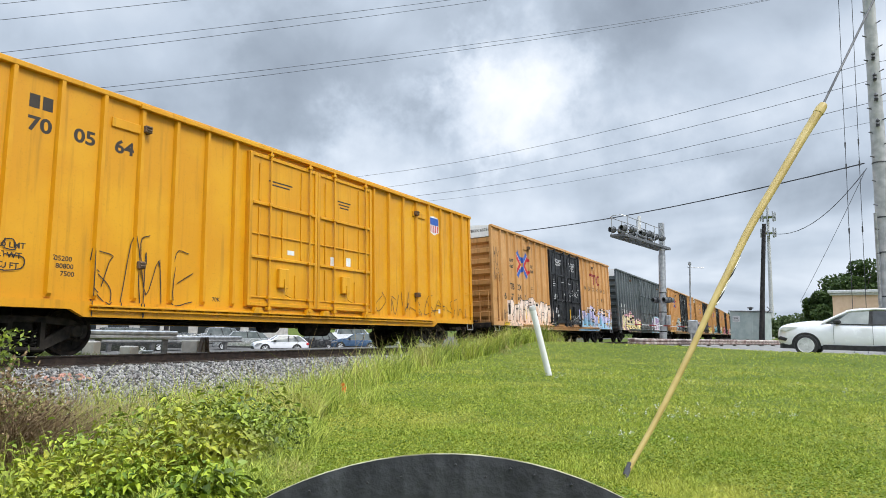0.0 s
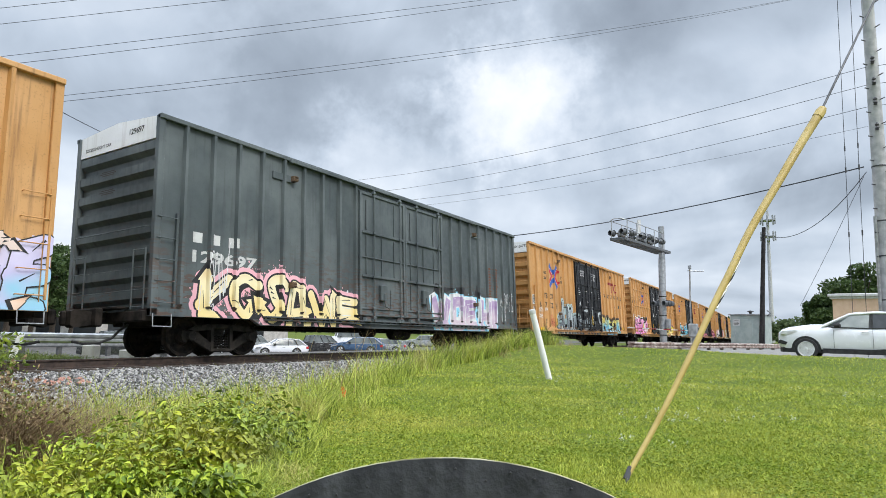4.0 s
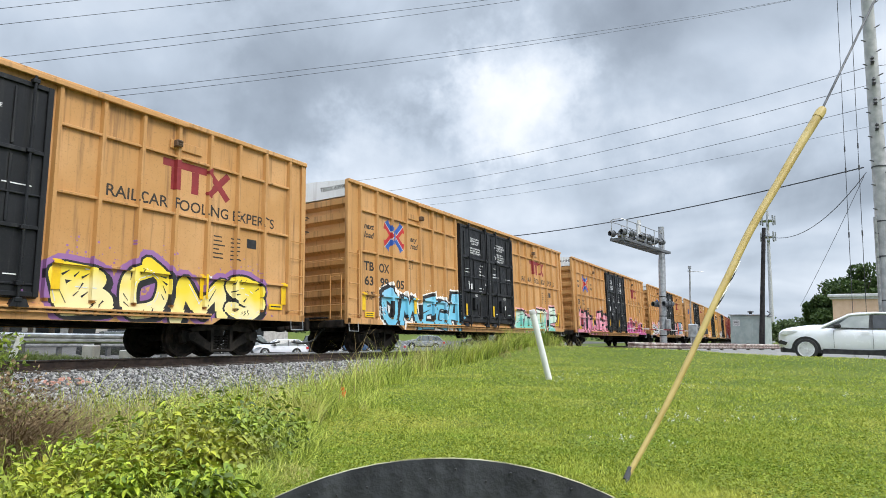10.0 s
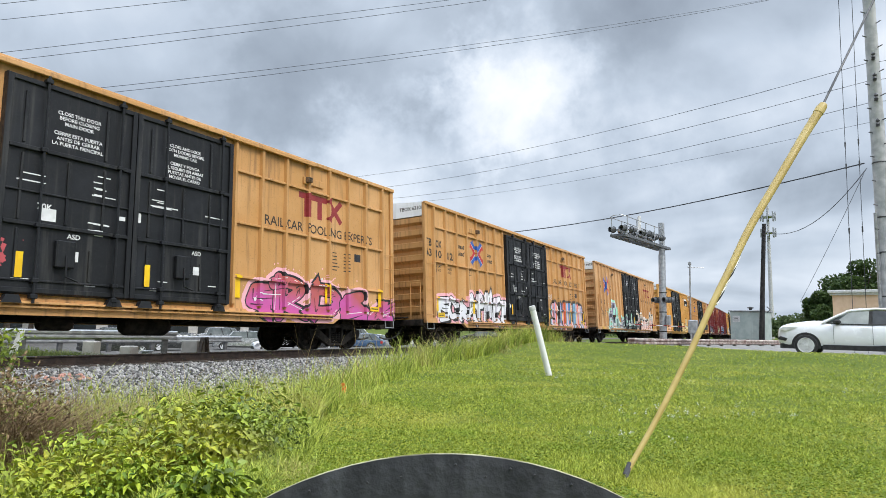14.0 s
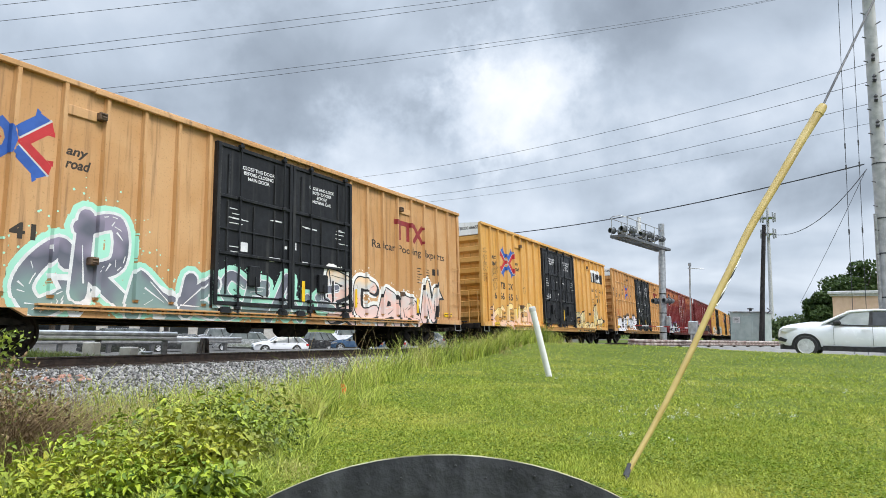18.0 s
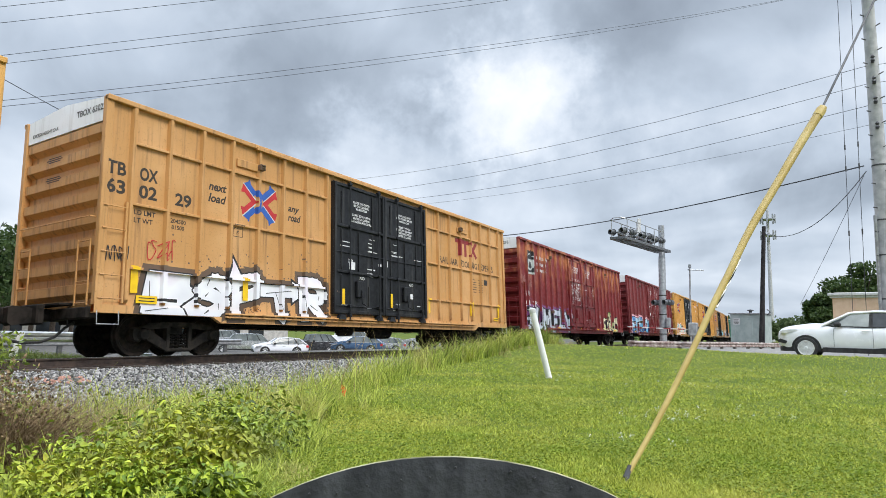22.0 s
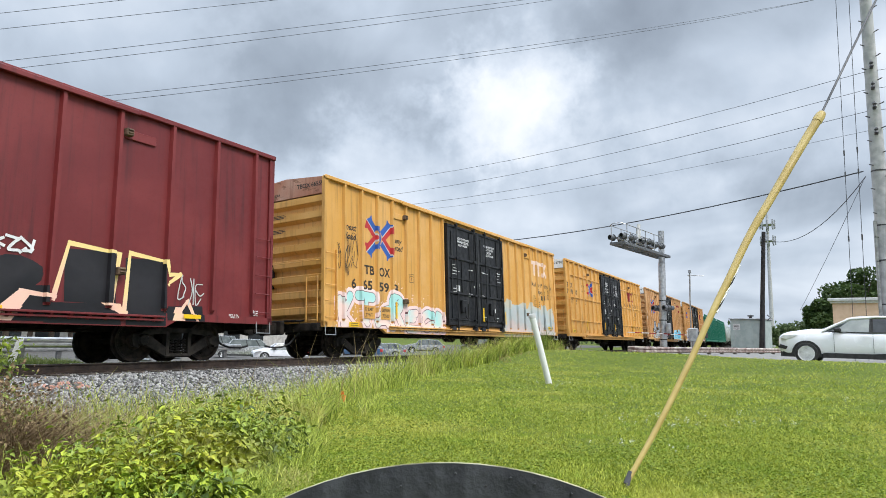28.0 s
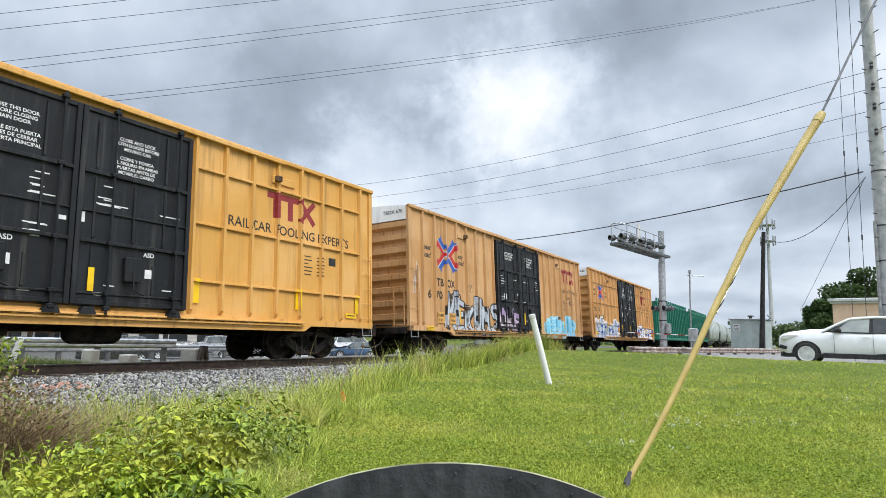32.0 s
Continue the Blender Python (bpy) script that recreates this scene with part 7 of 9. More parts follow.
def spray(name, colours, stripes=False):
    """Sprayed colours that run into one another up the side, or stand in upright stripes."""
    cols = [linear(*c) for c in colours]

    def shade(t, co):
        s = t.n("ShaderNodeSeparateXYZ", {0: co})
        if stripes:
            v = t.math("FRACT", t.math("MULTIPLY", s.outputs[0], 0.83))
            stops = [((k + 0.001) / len(cols), c) for k, c in enumerate(cols)]
            nd = t.n("ShaderNodeValToRGB", {0: v})
            nd.color_ramp.interpolation = "CONSTANT"
            els = nd.color_ramp.elements
            els.remove(els[-1])
            els[0].color = (*stops[0][1], 1)
            for pos, c in stops[1:]:
                els.new(pos).color = (*c, 1)
            return nd.outputs[0]
        up2 = t.math("MULTIPLY", t.math("SUBTRACT", s.outputs[2], SILL), 0.6)
        v = t.math("ADD", up2, t.math("MULTIPLY", t.math("SUBTRACT", t.noise(co, 1.1, 2.0), 0.5), 1.5))
        return t.ramp(v, [(0.1 + 0.8 * k / max(len(cols) - 1, 1), c) for k, c in enumerate(cols)])

    return material(name, shade, 0.5, spec=0.4)


INK = material("black_spray_paint", two((0.012, 0.012, 0.014), (0.03, 0.028, 0.03), 6.0), 0.5)
CHALK = material("white_spray_paint", two((0.66, 0.66, 0.66), (0.78, 0.78, 0.78), 6.0), 0.5)


def run_of(kind, pts, per=4):
    """The points of a letter's stroke, smoothed where it is curved."""
    if kind == "s" or len(pts) < 3:
        return pts
    return [(p.x, p.z) for p in curve_through([(x, 0, z) for x, z in pts], per)]


def fat(pts, w):
    """A thick line: straight pieces with round knees."""
    out = []
    for a, b in zip(pts[:-1], pts[1:]):
        out.append(stroke(a, b, w, w, 0.0))
    for p in pts:
        out.append([(p[0] + 0.5 * w * math.cos(q), p[1] + 0.5 * w * math.sin(q)) for q in (k * math.pi / 5 for k in range(10))])
    return out


def piece(body, grid, seed, word, x0, x1, h0, h1, fill, outline=INK, halo=None, bold=0.30, edge=0.075, glow=CHALK, drop=(0.10, -0.06), solid=False, wild=0.05, square=False, spray_high=0.10, shine=0.4, spikes=0.0, creases=0.25,
          label="large spray-painted graffiti letters"):
    """Graffiti letters side by side and overlapping: sprayed cloud, drop shadow, outline, fill, highlights."""
    rnd = random.Random(seed)
    share = [1.25 if c in "MW" else 0.55 if c == "I" else 1.0 for c in word]
    cell = (x1 - x0) / sum(share)
    n, at, tall = len(word), x0, h1 - h0
    under, edges, fills, lights, clouds, seams = [], [], [], [], [], []
    for k, c in enumerate(word):
        w0 = cell * share[k]
        lift, high, slant = rnd.uniform(-0.3, 0.8) * wild * tall, tall * rnd.uniform(1 - 3 * wild, 1.0), rnd.uniform(-1.0, 2.0) * wild
        bw = bold * cell * rnd.uniform(0.92, 1.08)
        wide = w0 * rnd.uniform(1.02, 1.14)
        jig = wild * 0.8
        for kind, poly in LETTERS[c]:
            pts = []
            for p in poly:
                px, pz = p[0] + rnd.uniform(-jig, jig), p[1] + rnd.uniform(-jig, jig)
                pts.append((at + bw * 0.42 + px * (wide - bw * 0.84) + slant * pz * cell, SILL + h0 + lift + bw * 0.45 + pz * (high - bw * 0.9)))
            pts = run_of(kind, pts)
            made = (lambda q, w: [stroke(a, b, w, w, 0.42) for a, b in zip(q[:-1], q[1:])]) if square else fat
            if drop:
                under += made([(p[0] + drop[0], p[1] + drop[1]) for p in pts], bw + edge * 1.5)
                under += made([(p[0] + drop[0] * 0.5, p[1] + drop[1] * 0.5) for p in pts], bw + edge * 1.5)
            for q in made(pts, bw + edge * 2):
                edges.append((k, q))
            for q in made(pts, bw):
                fills.append((k, q))
            if spikes and rnd.random() < spikes:
                p, q = pts[-1], pts[max(len(pts) - 3, 0)]
                m = math.hypot(p[0] - q[0], p[1] - q[1]) or 1
                ux, uz = (p[0] - q[0]) / m, (p[1] - q[1]) / m
                r, far = bw * rnd.uniform(0.75, 1.0), bw * rnd.uniform(0.9, 1.9)
                tip = [(p[0] - uz * r, p[1] + ux * r), (p[0] + uz * r, p[1] - ux * r), (p[0] + ux * far + rnd.uniform(-0.1, 0.1), p[1] + uz * far)]
                fills.append((k, tip))
                cx, cz = sum(t[0] for t in tip) / 3, sum(t[1] for t in tip) / 3
                edges.append((k, [(cx + (t[0] - cx) * (1 + 3.2 * edge / r), cz + (t[1] - cz) * (1 + 3.2 * edge / r)) for t in tip]))
            if halo:
                clouds += made(pts, bw + edge * 2 + 0.22)
            for a, b in zip(pts[:-1], pts[1:]):
                dx, dz = b[0] - a[0], b[1] - a[1]
                m = math.hypot(dx, dz) or 1
                if rnd.random() < creases and m > 0.10:
                    o = (dz / m * bw * 0.22, -dx / m * bw * 0.22)
                    t0, t1 = rnd.uniform(-0.1, 0.3), rnd.uniform(0.6, 1.1)
                    seams.append(stroke((a[0] + dx * t0 + o[0], a[1] + dz * t0 + o[1]), (a[0] + dx * t1 - o[0] * 0.4, a[1] + dz * t1 - o[1] * 0.4), rnd.uniform(0.012, 0.05), 0.012))
                if rnd.random() < shine and m > 0.12:
                    o = (-dz / m * bw * 0.33, dx / m * bw * 0.33)
                    lights.append(stroke((a[0] + dx * 0.12 + o[0], a[1] + dz * 0.12 + o[1]), (a[0] + dx * 0.85 + o[0], a[1] + dz * 0.85 + o[1]), 0.020))
                if halo:
                    for _ in range(int(4 + m * 14)):
                        q, out, side = rnd.random(), abs(rnd.gauss(0, spray_high)) + 0.5 * bw + edge + 0.09, rnd.choice((-1, 1))
                        r = rnd.uniform(0.008, 0.030)
                        clouds.append(blob(a[0] + dx * q - dz / m * out * side, a[1] + dz * q + dx / m * out * side, r, r, rnd, 5))
        if solid:
            for j in range(3):
                q0, q1 = at + w0 * j / 3 - 0.03, at + w0 * (j + 1) / 3 + 0.03
                top = SILL + h0 + lift + high * rnd.uniform(0.84, 0.98)
                fills.append((-1, [(q0, SILL - 0.2), (q1, SILL - 0.2), (q1, top - rnd.uniform(0, 0.12)), (q0, top)]))
        if rnd.random() < 0.5 * shine:
            q = (at + rnd.random() * w0, SILL + h0 + rnd.uniform(0.2, 0.9) * tall)
            lights.append(blob(q[0], q[1], 0.045, 0.045, rnd, 8))
        at += w0
    base, hair = 0.0016, 0.000004
    if clouds:
        decal("graffiti_cloud", clouds, halo, body, [base + hair * (k % 300) for k in range(len(clouds))], grid, "sprayed colour cloud behind graffiti")
        base += 0.0014
    ground_fill = [q for e, q in fills if e < 0]
    if ground_fill:
        decal("graffiti", ground_fill, fill, body, [base + hair * k for k in range(len(ground_fill))], grid, label)
        base += 0.0004
    layer = 0.0007
    lifts = [base + hair * (k % 150) for k in range(len(under))]
    base += 0.0008
    decal("graffiti_outline", under + [q for _, q in edges], outline, body, lifts + [base + e * 2 * layer + hair * (k % 150) for k, (e, _) in enumerate(edges)], grid, "sprayed outline of graffiti")
    inner = [(e, q) for e, q in fills if e >= 0]
    decal("graffiti", [q for _, q in inner], fill, body, [base + (e * 2 + 1) * layer + hair * (k % 150) for k, (e, _) in enumerate(inner)], grid, label)
    base += n * 2 * layer + 0.0006
    decal("graffiti_outline", seams, outline, body, base, grid, "thin sprayed creases", hair)
    base += 0.0006
    decal("graffiti_highlight", lights, glow, body, base, grid, "thin sprayed highlights", hair)


def shards(body, grid, seed, x0, x1, h0, h1, n, fill, outline, size=0.3, lift=0.02):
    """Angular chips of colour with dark edges, strewn over a sprayed band."""
    rnd = random.Random(seed)
    dark, pale = [], []
    for k in range(n):
        x, z, r, a0 = rnd.uniform(x0, x1), SILL + rnd.uniform(h0, h1), size * rnd.uniform(0.4, 1.2), rnd.uniform(0, 6.283)
        long = rnd.uniform(0.35, 0.8)
        tri = [(math.cos(a0 + a) * r, math.sin(a0 + a) * r * long) for a in (0, 1.9, 3.1, 4.6)][:rnd.choice((3, 4))]
        dark.append([(x + p[0] * 1.25 + 0.015, z + p[1] * 1.25 - 0.01) for p in tri])
        pale.append([(x + p[0] * 0.85, z + p[1] * 0.85) for p in tri])
    decal("graffiti_outline", dark, outline, body, lift, grid, "dark edges of sprayed chips", 0.00002)
    decal("graffiti", pale, fill, body, lift + 0.001 + n * 0.00002, grid, "angular sprayed chips", 0.00002)


def scribble(body, grid, seed, x0, x1, h0, h1, mat, width=0.03, n=26):
    """A looping tag in one thin line."""
    rnd = random.Random(seed)
    count = max(2, n // 4)
    wide = (x1 - x0) / count
    strokes = []
    for k in range(count):
        form, flip = rnd.choice(FORMS), rnd.choice((0, 1))
        for poly in form:
            pts = [(x0 + (k + 0.9 * abs(flip - p[0]) + rnd.uniform(-0.24, 0.24)) * wide + 0.12 * p[1] * wide, 0, SILL + h0 + (h1 - h0) * (p[1] + rnd.uniform(-0.26, 0.26))) for p in poly]
            if rnd.random() < 0.5:
                pts.append((pts[-1][0] + rnd.uniform(-0.2, 0.6) * wide, 0, pts[-1][2] + rnd.uniform(-0.25, 0.25) * (h1 - h0)))
            sm = [(p.x, p.z) for p in curve_through(pts, 4)]
            strokes += [stroke(a, b, width, width, 0.25) for a, b in zip(sm[:-1], sm[1:])]
    decal("tag", strokes, mat, body, 0.022, grid, "thin looping spray-paint tag")


def cross_logo(body, grid, xc, hc, s):
    """The stencilled crossed-arrows emblem in red and blue bands."""
    z = SILL + hc
    blue, red, rim = [], [], []
    for q in (-1, 1):
        for v in (-1, 1):
            def at(a, n):
                return (xc + (0.10 * s if q > 0 else -0.02 * s) + q * s * (0.747 * a - 0.664 * n), z + v * s * (0.664 * a + 0.747 * n))

            def band(pts):
                return [at(a, n) for a, n in pts][:: q * v]

            start = 0.10 if q > 0 else 0.22
            blue += [band(((start, 0.0), (start + 0.02, 0.17), (0.64, 0.17), (0.71, 0.0))), band(((0.54, 0.17), (0.65, 0.26), (0.66, 0.17)))]
            red += [band(((0.19, -0.17), (0.035, -0.03), (0.72, -0.03), (0.64, -0.18))), band(((0.64, -0.18), (0.66, -0.18), (0.60, -0.26), (0.52, -0.18)))]
            rim += [band(((0.10, -0.035), (0.10, 0.01), (0.73, 0.01), (0.73, -0.035)))]
    u = [(-0.10, 0.265), (0.01, 0.16), (0.055, 0.0), (0.01, -0.16), (-0.10, -0.265)]
    curve = [stroke((xc + a[0] * s, z + a[1] * s), (xc + b[0] * s, z + b[1] * s), 0.15 * s) for a, b in zip(u[:-1], u[1:])]
    decal("emblem", rim, DULL_WHITE, body, 0.0012, grid, "thin pale edges of a stencilled emblem")
    decal("emblem", red, RED, body, 0.0018, grid, "red bands of a stencilled emblem")
    decal("emblem", blue + curve, BLUE, body, 0.0024, grid, "blue bands of a stencilled emblem")


def pool_logo(body, grid, x, h, s, mat, label="dark red bar emblem with two stems and a cross"):
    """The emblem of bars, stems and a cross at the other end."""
    z = SILL + h
    shapes = [rect(x, x + 1.08 * s, z + 0.48 * s, z + 0.64 * s), rect(x + 0.20 * s, x + 0.38 * s, z, z + 0.479 * s), rect(x + 0.70 * s, x + 0.88 * s, z, z + 0.479 * s)]
    shapes += [stroke((x + 1.14 * s, z + 0.58 * s), (x + 1.64 * s, z + 0.06 * s), 0.15 * s), stroke((x + 1.14 * s, z + 0.06 * s), (x + 1.64 * s, z + 0.58 * s), 0.15 * s)]
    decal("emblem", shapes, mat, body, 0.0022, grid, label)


LEFT_DOOR = ("CLOSE THIS DOOR", "BEFORE CLOSING", "MAIN DOOR", "", "CIERRE ESTA PUERTA", "ANTES DE CERRAR", "LA PUERTA PRINCIPAL")
RIGHT_DOOR = ("CLOSE AND LOCK", "BOTH DOORS BEFORE", "MOVING CAR", "", "CIERRE Y PONGA", "EL SEGURO EN AMBAS", "PUERTAS ANTES DE", "MOVER EL CARRO")
RIGHT_SHORT = ("CLOSE AND LOCK", "BOTH DOORS", "BEFORE", "MOVING CAR")


def door_writing(body, long_text, mat, stickers=True):
    tris = []
    for words, xc in ((LEFT_DOOR if long_text else LEFT_DOOR[:3], 8.15), (RIGHT_DOOR if long_text else RIGHT_SHORT, 10.50)):
        cap = 0.066 if long_text else 0.085
        h = 3.60
        for row in words:
            if row:
                wd = glyphs(row, 0.02, 0.0)[1] * cap
                tris += line(row, xc - wd / 2, SILL + h, cap)
            h -= cap * 1.5
    if long_text:
        tris += line("ASD", 8.05, SILL + 1.28, 0.09) + line("ASD", 10.75, SILL + 1.28, 0.09) + line("70K", 7.5, SILL + 1.75, 0.11)
    decal("door_lettering", tris, mat, body, 0.002, False, "white stencilled door instructions")
    rnd = random.Random(int(long_text) + 3)
    bars = []
    for k in range(26):
        x, h = rnd.choice((7.15, 8.45, 9.75, 11.05)) + rnd.uniform(-0.05, 0.2), rnd.choice((0.45, 0.62, 1.5, 1.62, 2.2, 2.32, 2.44, 2.56)) + rnd.uniform(-0.03, 0.03)
        bars.append(rect(x, x + rnd.uniform(0.15, 0.5), SILL + h, SILL + h + 0.022))
    decal("small_print", bars, mat, body, 0.0045, False, "white small print too small to read")
    if stickers:
        stickers_on(body, ((7.55, 7.83, SILL + 1.55, SILL + 1.78), (8.1, 8.28, SILL + 0.86, SILL + 1.05), (10.8, 10.98, SILL + 0.84, SILL + 1.02), (9.0, 9.16, SILL + 1.78, SILL + 1.86), (9.42, 9.5, SILL + 1.80, SILL + 2.0), (8.55, 8.72, SILL + 1.40, SILL + 1.52)))


def freight_marks(body, grid, number, style, mat=BLACKISH, mixed=False, logo=True, load=True, shift=0.0):
    """Reporting mark, number, slogan and emblems. style 'low': number under the emblem; 'high': at the end, above."""
    m, n1, n2, n3 = mat, number[:1], number[1:3], number[3:]
    tris = []
    if style == "low":
        tris += line("TB", 0.84, SILL + 1.68, 0.27, 0.03, width=0.52) + line("OX", 1.64, SILL + 1.68, 0.27, 0.03, width=0.56)
        tris += line(number[:2], 0.88, SILL + 1.22, 0.27, 0.03, width=0.46) + line(number[2:4], 1.70, SILL + 1.22, 0.27, 0.03, width=0.46) + line(number[4:], 2.60, SILL + 1.22, 0.27, 0.03, width=0.46)
        lx, ex, ax, hh = 0.86, 2.46, 3.48, 2.95
        small = (0.92, 0.92)
    elif style == "mid":
        tris += line("TB", 1.91, SILL + 1.68, 0.27, 0.03, width=0.51) + line("OX", 2.68, SILL + 1.68, 0.27, 0.03, width=0.60)
        for digits, x, wide in ((number[:1], 1.28, 0.23), (number[1:3], 1.81, 0.51), (number[3:5], 2.67, 0.55), (number[5:], 3.50, 0.25)):
            tris += line(digits, x, SILL + 1.20, 0.27, 0.03, width=wide)
        lx, ex, ax, hh = (1.00, 2.66, 3.57, 2.90) if mixed else (1.88, 3.38, 4.36, 2.92)
        small = (1.80, 0.52)
    else:
        for x, a, b in ((0.10, "TB", number[:2]), (0.82, "OX", number[2:4]), (1.68, "", number[4:])):
            if a:
                tris += line(a, x, SILL + 2.80, 0.26, 0.03, width=0.42)
            tris += line(b, x, SILL + 2.42, 0.26, 0.03, width=0.42)
        lx, ex, ax, hh = 2.55 + shift, 4.08 + shift, 5.12 + shift, 2.92
        small = (0.74, 2.05)
    tris += line("next", lx, SILL + hh + 0.04, 0.19, 0.03, 0.25, 0.52) + line("load", lx, SILL + hh - 0.24, 0.19, 0.03, 0.25, 0.52)
    tris += line("any", ax, SILL + hh - 0.02, 0.17, 0.03, 0.25, 0.42) + line("road", ax, SILL + hh - 0.28, 0.19, 0.03, 0.25, 0.48)
    if load and style == "mid" and mixed:
        decal("data_patch", [rect(1.75, 2.42, SILL + 0.30, SILL + 0.70)], AMBER, body, 0.028, grid, "clean amber patch behind the weights")
        decal("data_patch", [rect(2.74, 3.26, SILL + 0.30, SILL + 0.70)], AMBER, body, 0.028, grid, "clean amber patch behind the weights")
        decal("weights", line("LD LMT", 1.84, SILL + 0.54, 0.10, width=0.5) + line("LT WT", 1.88, SILL + 0.36, 0.10, width=0.42) + line("207500", 2.79, SILL + 0.54, 0.10, width=0.42) + line("79500", 2.82, SILL + 0.36, 0.10, width=0.36), m, body, 0.030, grid, "dark stencilled weights")
    elif load:
        tris += line("LD LMT", small[0], SILL + small[1], 0.10) + line("LT WT", small[0], SILL + small[1] - 0.17, 0.10) + line("204500", small[0] + 0.85, SILL + small[1] - 0.04, 0.09) + line("81500", small[0] + 0.88, SILL + small[1] - 0.18, 0.09)
    words = "Railcar Pooling Experts" if mixed else "RAILCAR POOLING EXPERTS"
    if style == "mid" and mixed:
        for k, (row, wd) in enumerate((("Railcar Pooling", 2.35), ("Experts", 1.2))):
            tris += line(row, 16.6 - wd / 2, SILL + 2.40 - 0.34 * k, 0.21, 0.012, 0.0, wd)
    else:
        tris += line(words, 12.98, SILL + 2.36, 0.24, 0.012, 0.0, 4.5)
    decal("lettering", tris, m, body, 0.002, grid, "dark stencilled reporting marks and slogan")
    if logo:
        cross_logo(body, grid, ex, hh + 0.0, 1.12 if style == "mid" or not grid else 0.88)
        if number == "666556":
            decal("emblem_panel", [rect(15.4, 17.7, SILL + 3.0, SILL + 3.6)], INK, body, 0.0015, grid, "black panel behind a white emblem")
            pool_logo(body, grid, 15.5, 3.05, 1.15, WHITE, "white bar-and-chevron emblem")
        elif style == "mid" and mixed:
            pool_logo(body, grid, 15.5, 2.95, 1.15, *((FADED_ROSE, "bleached pink bar emblem") if number == "665593" else (OXIDE,)))
        else:
            pool_logo(body, grid, 14.2, 2.78, 1.06, OXIDE)
    px0, pz0 = (4.42, 1.62) if not grid else (3.30, 1.95)
    frame4 = [rect(px0, px0 + 0.30, SILL + pz0, SILL + pz0 + 0.015), rect(px0, px0 + 0.30, SILL + pz0 + 0.285, SILL + pz0 + 0.30), rect(px0, px0 + 0.015, SILL + pz0 + 0.016, SILL + pz0 + 0.284), rect(px0 + 0.285, px0 + 0.30, SILL + pz0 + 0.016, SILL + pz0 + 0.284)]
    decal("plate_mark", frame4 + line("PLATE", px0 + 0.04, SILL + pz0 + 0.19, 0.05, width=0.22) + line("F", px0 + 0.11, SILL + pz0 + 0.05, 0.10), m, body, 0.002, grid, "small square plate stencil")
    rnd = random.Random(int(number))
    bars = []
    for c in range(2):
        for r in range(6):
            bars.append(rect(15.6 + c * 0.5, 15.6 + c * 0.5 + rnd.uniform(0.15, 0.34), SILL + 1.9 - r * 0.10, SILL + 1.93 - r * 0.10))
    decal("small_print", bars, m, body, 0.0022, grid, "dark small print too small to read")
    decal("data_plate", [rect(16.6, 16.9, SILL + 1.75, SILL + 1.98)], INK, body, 0.003, grid, "small black data plate")
    low = (0.86, 1.34, SILL + 0.22, SILL + 0.38) if grid else (1.07, 1.55, SILL + 0.02, SILL + 0.17)
    for box4 in (low, (17.35, 17.8, SILL + 0.28, SILL + 0.42)):
        decal("placard", [rect(*box4)], REFLECT, body, 0.034, grid, "yellow warning placard")
    decal("placard_print", [rect(low[0] + 0.06, low[1] - 0.06, low[2] + 0.10, low[2] + 0.12), rect(low[0] + 0.06, low[1] - 0.06, low[2] + 0.04, low[2] + 0.06), rect(17.4, 17.74, SILL + 0.34, SILL + 0.37)], INK, body, 0.036, grid)


def reflectors(body, grid, boxes):
    for box4 in boxes:
        decal("reflector", [rect(*box4)], REFLECT, body, 0.037, grid, "upright yellow reflector strip")


def stickers_on(body, boxes, lift=0.009):
    for box4 in boxes:
        decal("sticker", [rect(*box4)], CHALK, body, lift, False, "white paper sticker")


def end_writing(car, mark):
    """Lettering on the white roof end, on the leading end."""
    polys = line("EXCESS HEIGHT CAR", 0.25, 0, 0.075) + line(mark, 1.95, 0.12, 0.13, 0.02)
    s = Shape()
    for t in polys:
        s.add([(0.026, 1.5 - p[0], TOP - 0.40 + p[1]) for p in t], [(0, 1, 2)])
    for r, wd in ((0.0, 0.5), (0.12, 0.6), (0.24, 0.45)):
        for zz in (TOP - 1.02, TOP - 1.46):
            s.add([(0.036, 0.3 - wd / 2, zz - r * 0.35), (0.036, 0.3 + wd / 2, zz - r * 0.35), (0.036, 0.3 + wd / 2, zz + 0.022 - r * 0.35), (0.036, 0.3 - wd / 2, zz + 0.022 - r * 0.35)], [(0, 1, 2, 3)])
    me = bpy.data.meshes.new("end_lettering")
    me.from_pydata(s.v, [], s.f)
    me.materials.append(BLACKISH)
    tagged(part("end_lettering", me, BLACKISH, car, "dark lettering on the white roof end"), kind="stuff")


